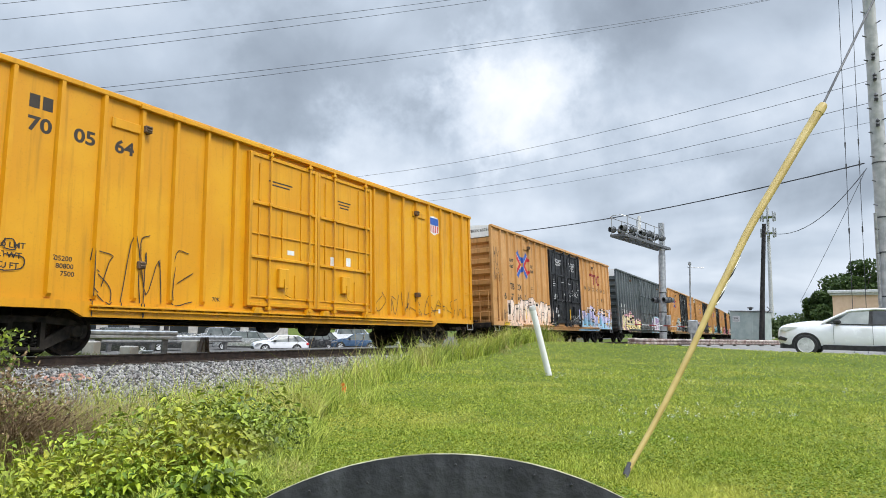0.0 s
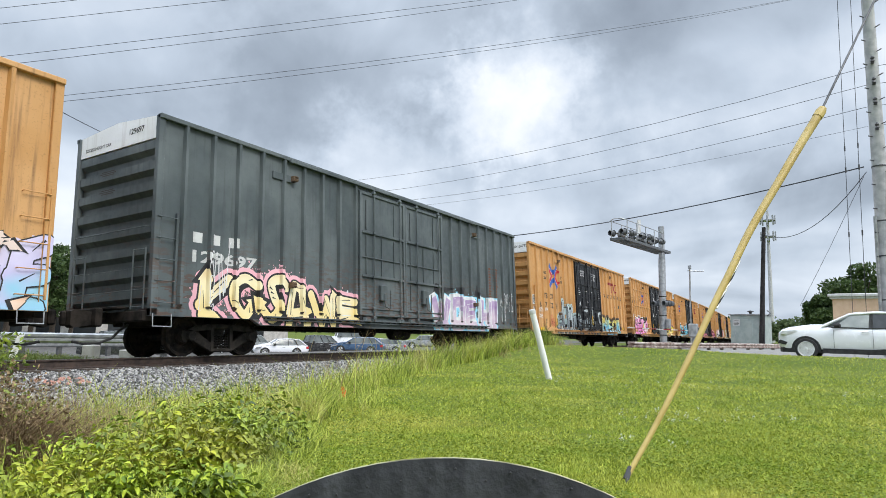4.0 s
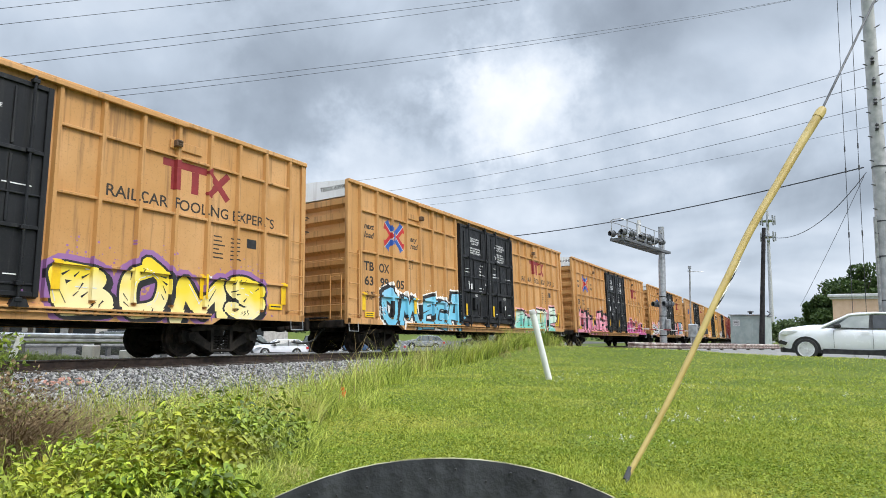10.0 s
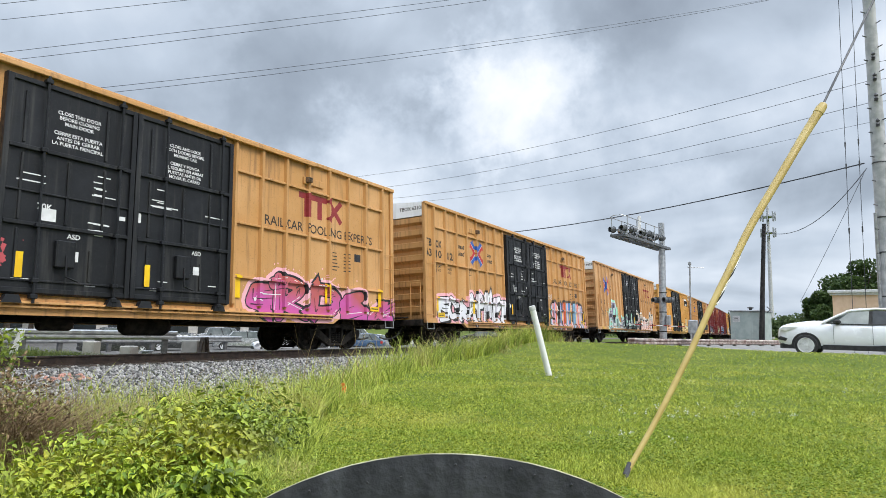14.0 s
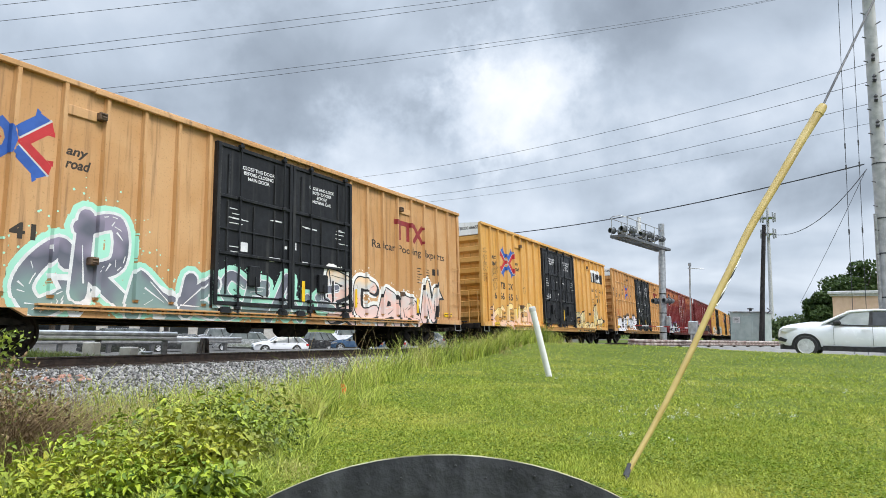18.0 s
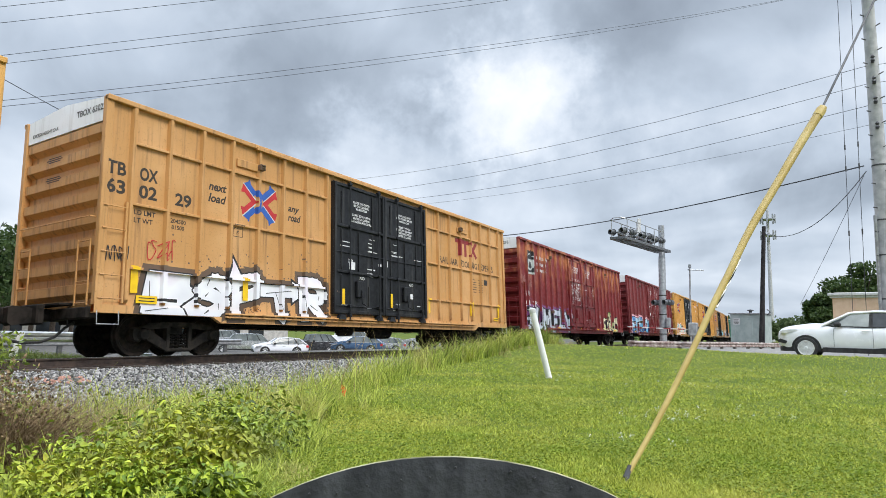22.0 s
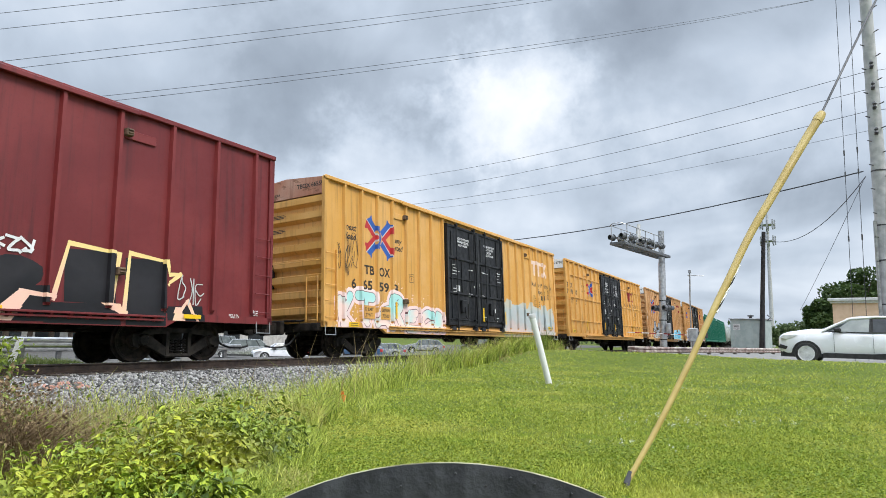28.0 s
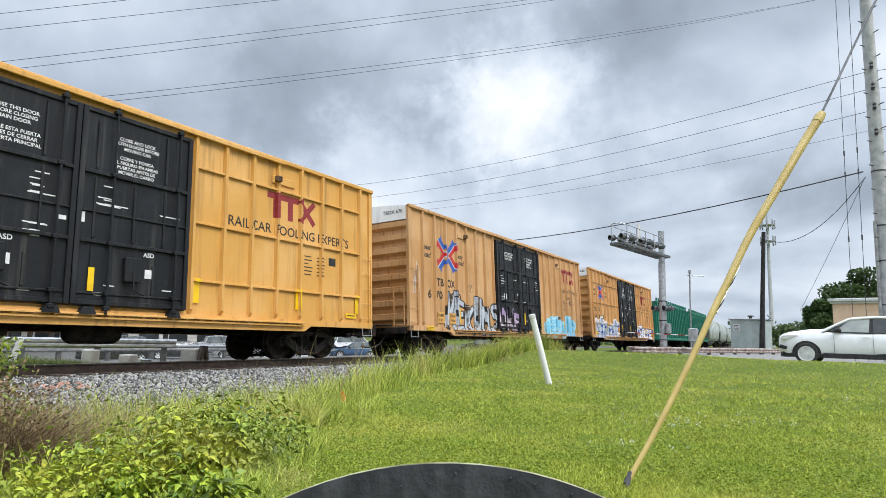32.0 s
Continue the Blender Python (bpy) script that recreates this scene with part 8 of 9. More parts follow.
def brackets(car, mat, grid):
    """Latch housings on the side, high up and, on the smooth-sided cars, low down, with the plates they work against."""
    for x, way in ((4.08, -1), (14.50, 1)):
        lo, hi = (-0.74, -0.08) if way < 0 else (-0.16, 0.66)
        plate = part("latch_plate", shared(("plate", mat.name, way), lambda: Shape().box(lo, hi, PANEL_Y - 0.045, PANEL_Y + 0.002, SILL + 3.70, SILL + 3.90, 0.012).mesh("latch_plate", mat)), mat, car, at=pose(x, 0, 0))
        heights = (3.74,) if grid else (3.74, 0.86)
        for h in heights:
            part("latch", shared(("latch", h), lambda: Shape().box(-0.09, 0.07, RIB_Y - 0.08, PANEL_Y, SILL + h, SILL + h + 0.15, 0.012).rod([(-0.06, RIB_Y - 0.09, SILL + h + 0.05), (0.05, RIB_Y - 0.09, SILL + h + 0.05)], 0.014, 5).rod([(-0.06, RIB_Y - 0.09, SILL + h + 0.11), (0.05, RIB_Y - 0.09, SILL + h + 0.11)], 0.014, 5).mesh("latch", LATCH)), LATCH, plate, "rusty steel latch housing")


# ---- other cars of the train ----


def green_car(label):
    """A tall green wood-chip gondola with many side posts."""
    car = thing("gondola", label, "gondola car", "gondolas of the freight train")
    wheels = []
    part("body", shared("gbody", lambda: Shape().box(0.3, LONG - 0.3, -1.45, 1.45, 1.0, 4.35, 0.02).mesh("body", GREEN)), GREEN, car)
    part("top_rail", shared("gtop", lambda: Shape().box(0.2, LONG - 0.2, -1.55, -1.40, 4.25, 4.42, 0.02).box(0.2, LONG - 0.2, 1.40, 1.55, 4.25, 4.42, 0.02).mesh("top_rail", GREEN)), GREEN, car)
    part("sill", shared("gsill", lambda: Shape().box(0.1, LONG - 0.1, -1.58, 1.58, 0.85, 1.08, 0.02).mesh("sill", GREEN)), GREEN, car)
    post = shared("gpost", lambda: Shape().box(-0.09, 0.09, -1.58, -1.44, 1.05, 4.7, 0.02).mesh("post", GREEN))
    for k in range(17):
        part("post", post, GREEN, car, at=pose(0.6 + k * 1.09, 0, 0))
        part("post", post, GREEN, car, at=pose(0.6 + k * 1.09, 0, 0, 0, 0, 180))
    part("load", shared("gload", lambda: Shape().box(0.5, LONG - 0.5, -1.38, 1.38, 4.3, 4.40, 0.03).mesh("load", TIE)), TIE, car)
    part("centre_sill", shared("csill", lambda: None), UNDER, car)
    for at in (pose(0, 0, 0), pose(LONG, 0, 0, 0, 0, 180)):
        part("coupler", shared("coupler", coupler_mesh), UNDER, car, at=at @ pose(-0.45, 0, 0))
    for x in (2.28, LONG - 2.28):
        truck(car, x, wheels)
    return car, wheels


def hopper_car(label):
    """A pale covered hopper with bulging sides."""
    car = thing("hopper_car", label, "hopper car", "hoppers of the freight train")
    wheels = []

    def shell():
        prof = [(-1.30, 1.05), (-1.56, 1.6), (-1.62, 2.6), (-1.56, 3.6), (-1.30, 4.3), (-0.7, 4.62), (0.7, 4.62), (1.30, 4.3), (1.56, 3.6), (1.62, 2.6), (1.56, 1.6), (1.30, 1.05)]
        return Shape().loft([[(x, y, max(z, zz)) for y, z in prof] for x, zz in ((0.9, 2.6), (2.4, 1.05), (LONG - 2.4, 1.05), (LONG - 0.9, 2.6))]).mesh("body", PALE, True)

    part("body", shared("hbody", shell), PALE, car)
    for k in range(7):
        part("rib", shared("hrib", lambda: Shape().loft([[(d, -1.30, 1.0), (d, -1.60, 1.6), (d, -1.66, 2.6), (d, -1.60, 3.6), (d, -1.34, 4.32), (d, -1.2, 4.2), (d, -1.5, 2.6), (d, -1.2, 1.0)] for d in (-0.04, 0.04)]).mesh("rib", PALE)), PALE, car, at=pose(2.4 + k * 2.3, 0, 0))
    for k in range(3):
        part("discharge_bay", shared("hbay", lambda: Shape().loft([[(-1.6, -1.2, 1.1), (1.6, -1.2, 1.1), (1.6, 1.2, 1.1), (-1.6, 1.2, 1.1)], [(-0.4, -0.5, 0.45), (0.4, -0.5, 0.45), (0.4, 0.5, 0.45), (-0.4, 0.5, 0.45)]]).mesh("discharge_bay", PALE)), PALE, car, at=pose(5.2 + k * 4.1, 0, 0))
    part("running_board", shared("hboard", lambda: Shape().box(0.6, LONG - 0.6, -0.4, 0.4, 4.66, 4.72, 0.01).mesh("running_board", STEEL)), STEEL, car)
    part("end_frame", shared("hend", lambda: Shape().box(0.1, 2.6, -1.4, 1.4, 0.85, 1.1, 0.02).box(LONG - 2.6, LONG - 0.1, -1.4, 1.4, 0.85, 1.1, 0.02).rod([(0.3, -1.3, 1.1), (0.9, -1.4, 2.7)], 0.04).rod([(LONG - 0.3, -1.3, 1.1), (LONG - 0.9, -1.4, 2.7)], 0.04).mesh("end_frame", UNDER)), UNDER, car)
    for at in (pose(0, 0, 0), pose(LONG, 0, 0, 0, 0, 180)):
        part("coupler", shared("coupler", coupler_mesh), UNDER, car, at=at @ pose(-0.45, 0, 0))
    for x in (2.28, LONG - 2.28):
        truck(car, x, wheels)
    return car, wheels


# ---- the consist ----
train, turning = [], []
G = {}
for name, cols, st in (("peach_spray", ((232, 196, 170), (240, 220, 204), (226, 206, 196)), 0), ("lavender_spray", ((150, 200, 224), (196, 190, 224), (214, 206, 232)), 0), ("violet_spray", ((214, 196, 206), (166, 140, 180), (196, 176, 204)), 0),
                       ("silver_spray", ((120, 130, 136), (170, 180, 184), (206, 214, 214)), 0), ("sky_yellow_spray", ((130, 196, 220), (214, 206, 120), (236, 190, 120)), 0), ("pink_spray", ((232, 140, 196), (240, 170, 212), (244, 190, 222)), 0),
                       ("canary_spray", ((240, 226, 170), (240, 214, 60), (236, 200, 40)), 0), ("cyan_spray", ((110, 186, 216), (122, 200, 226), (160, 196, 226)), 0), ("mint_spray", ((120, 200, 186), (206, 226, 210), (236, 238, 230)), 0),
                       ("rose_spray", ((232, 150, 176), (240, 172, 186), (236, 160, 170)), 0), ("plum_spray", ((196, 90, 160), (186, 96, 96), (176, 96, 66)), 0), ("frost_spray", ((220, 220, 226), (236, 236, 240), (226, 214, 226)), 0),
                       ("candy_stripe_spray", ((228, 116, 70), (236, 226, 226), (126, 128, 134), (150, 196, 222), (240, 190, 196), (110, 150, 200), (238, 206, 130), (236, 170, 186)), 1), ("smoke_mint_spray", ((126, 150, 146), (116, 116, 128), (96, 98, 110), (150, 140, 160)), 0),
                       ("pastel_spray", ((222, 196, 190), (232, 190, 176), (206, 206, 204), (236, 206, 170)), 0), ("cream_spray", ((236, 214, 150), (240, 228, 190), (226, 206, 160)), 0), ("ocean_spray", ((30, 60, 120), (90, 170, 210), (190, 214, 226), (60, 120, 180)), 0), ("ink_spray", ((24, 24, 28), (40, 38, 42), (20, 20, 24)), 0), ("ice_spray", ((176, 186, 196), (190, 196, 204), (170, 176, 188)), 0),
                       ("butter_spray", ((238, 196, 176), (244, 216, 150), (240, 214, 140)), 0), ("aqua_spray", ((240, 214, 206), (176, 226, 222), (170, 220, 216)), 0), ("lime_spray", ((206, 206, 150), (226, 222, 190), (176, 190, 120)), 0), ("pale_fade_spray", ((198, 184, 180), (180, 186, 186), (176, 188, 190), (196, 192, 178)), 0)):
    G[name.split("_spray")[0]] = spray(name, cols, bool(st))
MIST = {n: spray(n + "_mist", (c, tuple(min(255, v + 14) for v in c))) for n, c in (("white", (228, 226, 222)), ("mauve", (140, 96, 150)), ("teal", (156, 212, 190)), ("red", (176, 74, 80)), ("soot", (92, 74, 60)), ("sky", (140, 206, 230)), ("purple", (112, 64, 110)), ("rosy", (226, 170, 180)), ("pale", (176, 196, 196)), ("blush", (232, 206, 204)))}
BUFF_INK = plain("brown_spray_line", (120, 92, 70), 0.6)
PLUM_INK = plain("plum_spray_line", (112, 76, 84), 0.6)
STD = (0.72, 3.62, 12.05, 15.25, 17.75)
SPECS = [
    # label, paint, doors, cross ribs, roof, number, mark style, mixed case
    ("mustard-yellow steel boxcar with ribbed sides and yellow doors", YELLOW, YELLOW, False, GALV, "700564", "own", False),
    ("buff boxcar with black doors and peach and lavender graffiti", BUFF, DOOR_BLACK, False, GALV, "667567", "mid", False),
    ("charcoal boxcar with rust patches and violet graffiti along its sill", CHARCOAL, CHARCOAL, False, GALV, "129697", "own", False),
    ("buff boxcar with black doors and silver-grey graffiti", BUFF, DOOR_BLACK, False, GALV, "667524", "mid", False),
    ("buff boxcar with black doors and large pink graffiti", BUFF, DOOR_BLACK, True, GALV, "643834", "high", False),
    ("buff boxcar with black doors and bright blue graffiti", BUFF, DOOR_BLACK, True, GALV, "639905", "low", False),
    ("buff boxcar with black doors and rose and plum graffiti", BUFF, DOOR_BLACK, True, GALV, "641435", "low", False),
    ("buff boxcar with black doors, white graffiti and a striped piece", BUFF, DOOR_BLACK, True, GALV, "631012", "high", False),
    ("buff boxcar with black doors and grey-mint and pastel graffiti", BUFF_TWO, DOOR_BLACK, False, GALV, "663241", "low", True),
    ("amber boxcar with black doors and faded outline graffiti", AMBER, DOOR_BLACK, False, GALV, "666556", "mid", True),
    ("buff boxcar with black doors and angular white graffiti", BUFF, DOOR_BLACK, True, GALV, "630229", "high", False),
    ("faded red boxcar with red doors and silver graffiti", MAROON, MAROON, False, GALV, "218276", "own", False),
    ("dark maroon boxcar with blue and cream graffiti", DARK_MAROON, DARK_MAROON, False, GALV, "219", "own", False),
    ("amber boxcar with black doors, a rusty roof and pale graffiti", AMBER, DOOR_BLACK, False, RUST_ROOF, "665593", "mid", True),
    ("clean amber boxcar with black doors and no graffiti", AMBER, DOOR_BLACK, True, GALV, "677037", "high", False),
    ("worn buff boxcar with black doors and black and lavender graffiti", BUFF_TWO, DOOR_BLACK, False, GALV, "670", "mid", True),
    ("buff boxcar with black doors and white-blue graffiti", BUFF, DOOR_BLACK, True, GALV, "640", "low", False)]
bodies = []
for i, (label, bmat, dmat, grid, rmat, number, style, mixed) in enumerate(SPECS):
    car, body, wheels = boxcar(label, bmat, dmat, grid, rmat, brake_ahead=i in (11, 13), ribs={0: "yellow", 2: "dark", 12: "wide"}.get(i, "grid" if grid else "plain"))
    train.append(car)
    bodies.append((car, body, grid))
    turning += wheels
    brackets(car, bmat, grid)
    if style != "own":
        freight_marks(body, grid, number + "000000"[len(number):] if len(number) < 6 else number, style, mixed=mixed, shift=0.45 if i == 14 else 0.0)
        door_writing(body, grid, CHALK)
        end_writing(car, "TBOX " + number)
        if grid:
            reflectors(body, grid, [(x, x + 0.16, SILL + 0.42, SILL + 0.98) for x in STD])
            reflectors(body, False, ((7.2, 7.32, SILL + 0.5, SILL + 0.95), (9.62, 9.74, SILL + 0.5, SILL + 0.95)))
        else:
            reflectors(body, False, ((1.02, 1.12, SILL + 0.3, SILL + 1.25) if i == 8 else (3.55, 3.65, SILL + 0.35, SILL + 0.9), (12.1, 12.2, SILL + 0.4, SILL + 0.95), (9.7, 9.82, SILL + 0.45, SILL + 1.0), (15.5, 15.6, SILL + 0.35, SILL + 0.85)))

P = [b[1] for b in bodies]
# yellow car: numbers, data, shield, thin tags
decal("lettering", line("70", 1.80, SILL + 3.20, 0.26, 0.03, width=0.42) + line("05", 2.62, SILL + 3.20, 0.26, 0.03, width=0.42) + line("64", 3.44, SILL + 3.20, 0.26, 0.03, width=0.42) + line("LD LMT", 1.45, SILL + 1.02, 0.10) + line("LT WT", 1.45, SILL + 0.84, 0.10) + line("CU FT", 1.45, SILL + 0.66, 0.10)
      + line("205200", 2.36, SILL + 0.88, 0.09) + line("80800", 2.46, SILL + 0.74, 0.09) + line("7500", 2.55, SILL + 0.60, 0.09) + line("70K", 5.95, SILL + 0.30, 0.09), BLACKISH, P[0], 0.002, False, "black stencilled numbers and weights")
decal("lettering_bars", [rect(1.80, 1.98, SILL + 3.62, SILL + 3.88), rect(2.03, 2.21, SILL + 3.62, SILL + 3.88)], BLACKISH, P[0], 0.002, False, "dark reporting mark drawn as bars")
decal("emblem", [[(15.44, SILL + 3.60), (15.46, SILL + 3.34), (15.80, SILL + 3.22), (16.13, SILL + 3.34), (16.15, SILL + 3.60), (16.15, SILL + 3.88), (15.80, SILL + 3.94), (15.44, SILL + 3.88)]], CHALK, P[0], 0.0015, False, "white field of a shield emblem")
decal("emblem", [rect(15.47, 16.12, SILL + 3.60, SILL + 3.87)], BLUE, P[0], 0.002, False, "blue top of a shield emblem")
decal("emblem", [rect(15.50 + k * 0.13, 15.57 + k * 0.13, SILL + 3.30 + 0.02 * abs(k - 2), SILL + 3.585) for k in range(5)], RED, P[0], 0.003, False, "red stripes of a shield emblem")
decal("door_print", [rect(7.5, 8.35, SILL + 3.45, SILL + 3.49), rect(7.6, 8.25, SILL + 3.36, SILL + 3.40), rect(10.2, 10.8, SILL + 3.42, SILL + 3.46), rect(10.25, 10.75, SILL + 3.33, SILL + 3.37), rect(10.3, 10.7, SILL + 3.24, SILL + 3.28)], BLACKISH, P[0], 0.002, False, "dark small print too small to read")
stickers_on(P[0], ((8.2, 8.45, SILL + 1.62, SILL + 1.74), (9.9, 10.1, SILL + 1.45, SILL + 1.75), (10.6, 10.8, SILL + 1.55, SILL + 1.8), (8.0, 8.12, SILL + 0.9, SILL + 1.2), (10.62, 10.74, SILL + 0.9, SILL + 1.2), (16.0, 16.14, SILL + 0.35, SILL + 0.5)), 0.003)
for k, (a, b, h0, h1) in enumerate(((3.1, 4.3, 0.1, 1.35), (4.0, 5.4, 0.2, 1.3), (12.1, 15.6, 0.35, 0.9), (15.7, 18.1, 0.35, 0.85), (0.7, 1.9, 0.7, 1.2))):
    scribble(P[0], False, 900 + k, a, b, h0, h1, INK, 0.02, (8, 8, 20, 12, 8)[k])
# graffiti, car by car
piece(P[1], False, 11, "RAOTYNOVR", 1.6, 7.1, -0.1, 1.32, G["peach"], INK, None, 0.44, 0.03, drop=None, solid=True, wild=0.07, shine=0.0, creases=0.5)
piece(P[1], False, 12, "SEAVLMZKE", 11.5, 18.55, -0.18, 1.32, G["lavender"], INK, None, 0.5, 0.025, drop=None, solid=True, wild=0.13, shine=0.0, creases=0.5)
shards(P[1], False, 15, 12.0, 18.4, 0.1, 0.95, 16, G["peach"], INK, 0.26)
shards(P[1], False, 16, 11.7, 18.5, 1.05, 1.30, 20, G["peach"], INK, 0.24)
shards(P[1], False, 17, 7.0, 8.3, 0.1, 1.1, 7, CHALK, INK, 0.30)
scribble(P[1], False, 13, 9.7, 11.3, 1.75, 2.05, CHALK, 0.03, 16)
scribble(P[1], False, 14, 9.9, 11.6, 0.2, 0.7, CHALK, 0.03, 14)
decal("lettering", line("129697", 1.0, SILL + 1.25, 0.25, 0.03, width=1.9), DULL_WHITE, P[2], 0.002, False, "faded white stencilled number")
decal("lettering_bars", [rect(1.0 + k * 0.5, 1.25 + k * 0.5, SILL + 1.68, SILL + 1.92) for k in range(3)], DULL_WHITE, P[2], 0.002, False, "faded white reporting mark drawn as bars")
piece(P[2], False, 21, "KCSAWE", 1, 6.9, -0.1, 1.15, G["cream"], INK, MIST["rosy"], 0.26, 0.05, wild=0.16, spikes=0.8, creases=0.6)
piece(P[2], False, 22, "WDEHI", 11.1, 16.5, -0.14, 1.2, G["violet"], CHALK, MIST["sky"], 0.3, 0.04, drop=(-0.10, 0.10), square=True, wild=0.06, creases=0.6)
shards(P[2], False, 24, 10.9, 16.5, 0.9, 1.5, 9, INK, INK, 0.3, 0.001)
scribble(P[2], False, 23, 17.2, 18.3, 0.9, 1.6, CHALK, 0.025, 16)
end_writing(bodies[2][0], "129697")
RUST = plain("bare_rust", (108, 68, 48), 0.85)
rr = random.Random(8)
for x0, x1 in ((15.75, 16.15), (16.3, 16.75)):
    for k in range(11):
        decal("rust_patch", [blob((x0 + x1) / 2 + rr.uniform(-0.05, 0.05), SILL + 1.35 + k * 0.12, (x1 - x0) * rr.uniform(0.35, 0.6), 0.045, rr, 9)], RUST, P[2], 0.002, False, "streak of bare rust where paint has peeled")
piece(P[3], False, 31, "RUNK", 3.7, 7.15, -0.18, 1.52, G["silver"], INK, MIST["pale"], 0.22, 0.045, drop=(-0.09, -0.08), wild=0.13, shine=0.9, spikes=0.5, creases=0.7)
piece(P[3], False, 32, "RENTS", 7.05, 11.7, -0.2, 1.45, G["silver"], INK, None, 0.18, 0.06, wild=0.13, shine=0.9, spikes=0.5)
piece(P[3], False, 33, "MESTU", 12.1, 16.7, -0.15, 1.22, G["sky_yellow"], INK, MIST["soot"], 0.26, 0.045, wild=0.18, shine=0.8, spikes=0.8, creases=0.6)
decal("sticker", [rect(0.24, 0.66, SILL + 1.28, SILL + 1.76)], DULL_WHITE, P[3], 0.03, False, "white square with a sprayed spiral")
spiral = [(0.45 + (0.19 - 0.0062 * k) * math.cos(k * 0.62), SILL + 1.52 + (0.21 - 0.0068 * k) * math.sin(k * 0.62)) for k in range(29)]
decal("tag", [stroke(a, b, 0.028) for a, b in zip(spiral[:-1], spiral[1:])], INK, P[3], 0.032, False, "dark sprayed spiral")
for k, (a, b, h0, h1, m, wd) in enumerate(((1.0, 1.7, 1.0, 1.15, CHALK, 0.025), (1.8, 2.3, 1.0, 1.15, CHALK, 0.025), (1.1, 1.6, 0.65, 0.85, CHALK, 0.03), (1.6, 2.1, -0.05, 0.2, INK, 0.03), (2.7, 3.3, 0.3, 0.75, RED, 0.022), (0.28, 0.64, 0.75, 1.15, DULL_WHITE, 0.02))):
    scribble(P[3], False, 300 + k, a, b, h0, h1, m, wd, 14)
for k, (n, a, b, h0, h1, m) in enumerate(((1, 0.2, 0.75, 2.4, 3.3, BLACKISH), (1, 0.2, 1.0, 1.9, 2.25, INK), (1, 1.0, 1.5, 0.25, 0.6, INK), (2, 1.4, 2.0, 0.4, 1.4, CHALK), (2, 16.9, 17.3, 0.95, 1.3, CHALK), (2, 17.0, 17.4, 0.35, 0.85, CHALK), (4, 0.2, 0.5, 1.0, 1.5, DULL_WHITE), (4, 5.4, 5.7, 0.4, 0.8, BLACKISH), (5, 1.5, 2.0, 0.35, 0.6, CHALK), (6, 5.4, 5.9, 1.45, 1.8, CHALK),
                                          (7, 12.2, 12.7, 1.5, 1.7, CHALK), (8, 1.3, 1.8, 0.95, 1.2, BLACKISH), (10, 1.05, 1.7, 1.2, 1.55, RED), (10, 0.2, 0.6, 1.0, 1.3, INK), (11, 0.2, 0.7, 2.1, 2.6, ROSE_GREY), (11, 1.0, 1.5, 2.0, 2.5, ROSE_GREY), (11, 12.6, 13.2, 0.5, 1.0, DULL_WHITE), (13, 0.6, 1.2, 1.7, 2.6, BLACKISH), (13, 17.4, 17.9, 1.9, 2.4, BLACKISH), (15, 0.3, 0.7, 1.4, 2.2, DULL_WHITE))):
    scribble(P[n], SPECS[n][3], 400 + k, a, b, h0, h1, m, 0.020, 14)
piece(P[4], True, 41, "GREY", 0.5, 5.15, -0.14, 1.36, G["pink"], INK, MIST["white"], 0.3, 0.05, drop=(-0.16, 0.05), wild=0.03, spray_high=0.16, shine=0.8)
piece(P[4], True, 42, "BOMS", 11.95, 17.2, -0.1, 1.38, G["canary"], INK, MIST["mauve"], 0.27, 0.055, wild=0.13, spray_high=0.22, shine=0.6, creases=0.6)
piece(P[5], True, 51, "OMEGA", 1.75, 6.85, -0.06, 1.38, G["cyan"], INK, MIST["white"], 0.26, 0.05, drop=(-0.12, 0.06), square=True, wild=0.11, shine=0.5, spikes=0.6)
piece(P[5], True, 52, "EKEIE", 11.85, 17.3, -0.06, 1.3, G["mint"], INK, MIST["rosy"], 0.3, 0.04, drop=(-0.04, 0.06), wild=0.16, shine=0.5, spikes=0.8, creases=0.6)
piece(P[6], True, 61, "DIAVER", 0.75, 6.65, -0.08, 1.38, G["rose"], INK, MIST["red"], 0.3, 0.045, drop=(0.08, 0.10), square=True, wild=0.13, spray_high=0.2, shine=0.3, spikes=0.7, creases=0.5)
piece(P[6], True, 62, "ERDEK", 12, 18.4, -0.1, 1.42, G["plum"], INK, MIST["rosy"], 0.26, 0.035, drop=(0.05, 0.03), wild=0.2, shine=0.7, spikes=0.8, creases=0.6)
piece(P[7], True, 71, "ECRAPHET", 0.85, 6.85, 0.08, 1.28, G["frost"], INK, MIST["rosy"], 0.3, 0.035, wild=0.16, shine=0.2, spikes=0.8, creases=0.6)
piece(P[7], True, 72, "SHENL", 12.3, 18.3, -0.12, 1.45, G["candy_stripe"], INK, MIST["soot"], 0.38, 0.04, drop=(0.07, 0.0), wild=0.04, spray_high=0.18, shine=0.0, creases=0.0)
piece(P[8], False, 81, "CRAK", 2.65, 6.95, -0.12, 1.75, G["smoke_mint"], CHALK, MIST["teal"], 0.32, 0.06, drop=None, wild=0.17, spray_high=0.25, shine=0.3, spikes=0.7, creases=0.5)
piece(P[8], False, 82, "SEAVE", 6.9, 10.9, -0.05, 1.45, G["smoke_mint"], CHALK, MIST["teal"], 0.26, 0.03, drop=None, wild=0.2, shine=0.4)
piece(P[8], False, 83, "ECARN", 10.8, 16.8, -0.1, 1.48, G["pastel"], INK, MIST["white"], 0.28, 0.04, wild=0.16, shine=0.6, spikes=0.5, creases=0.6)
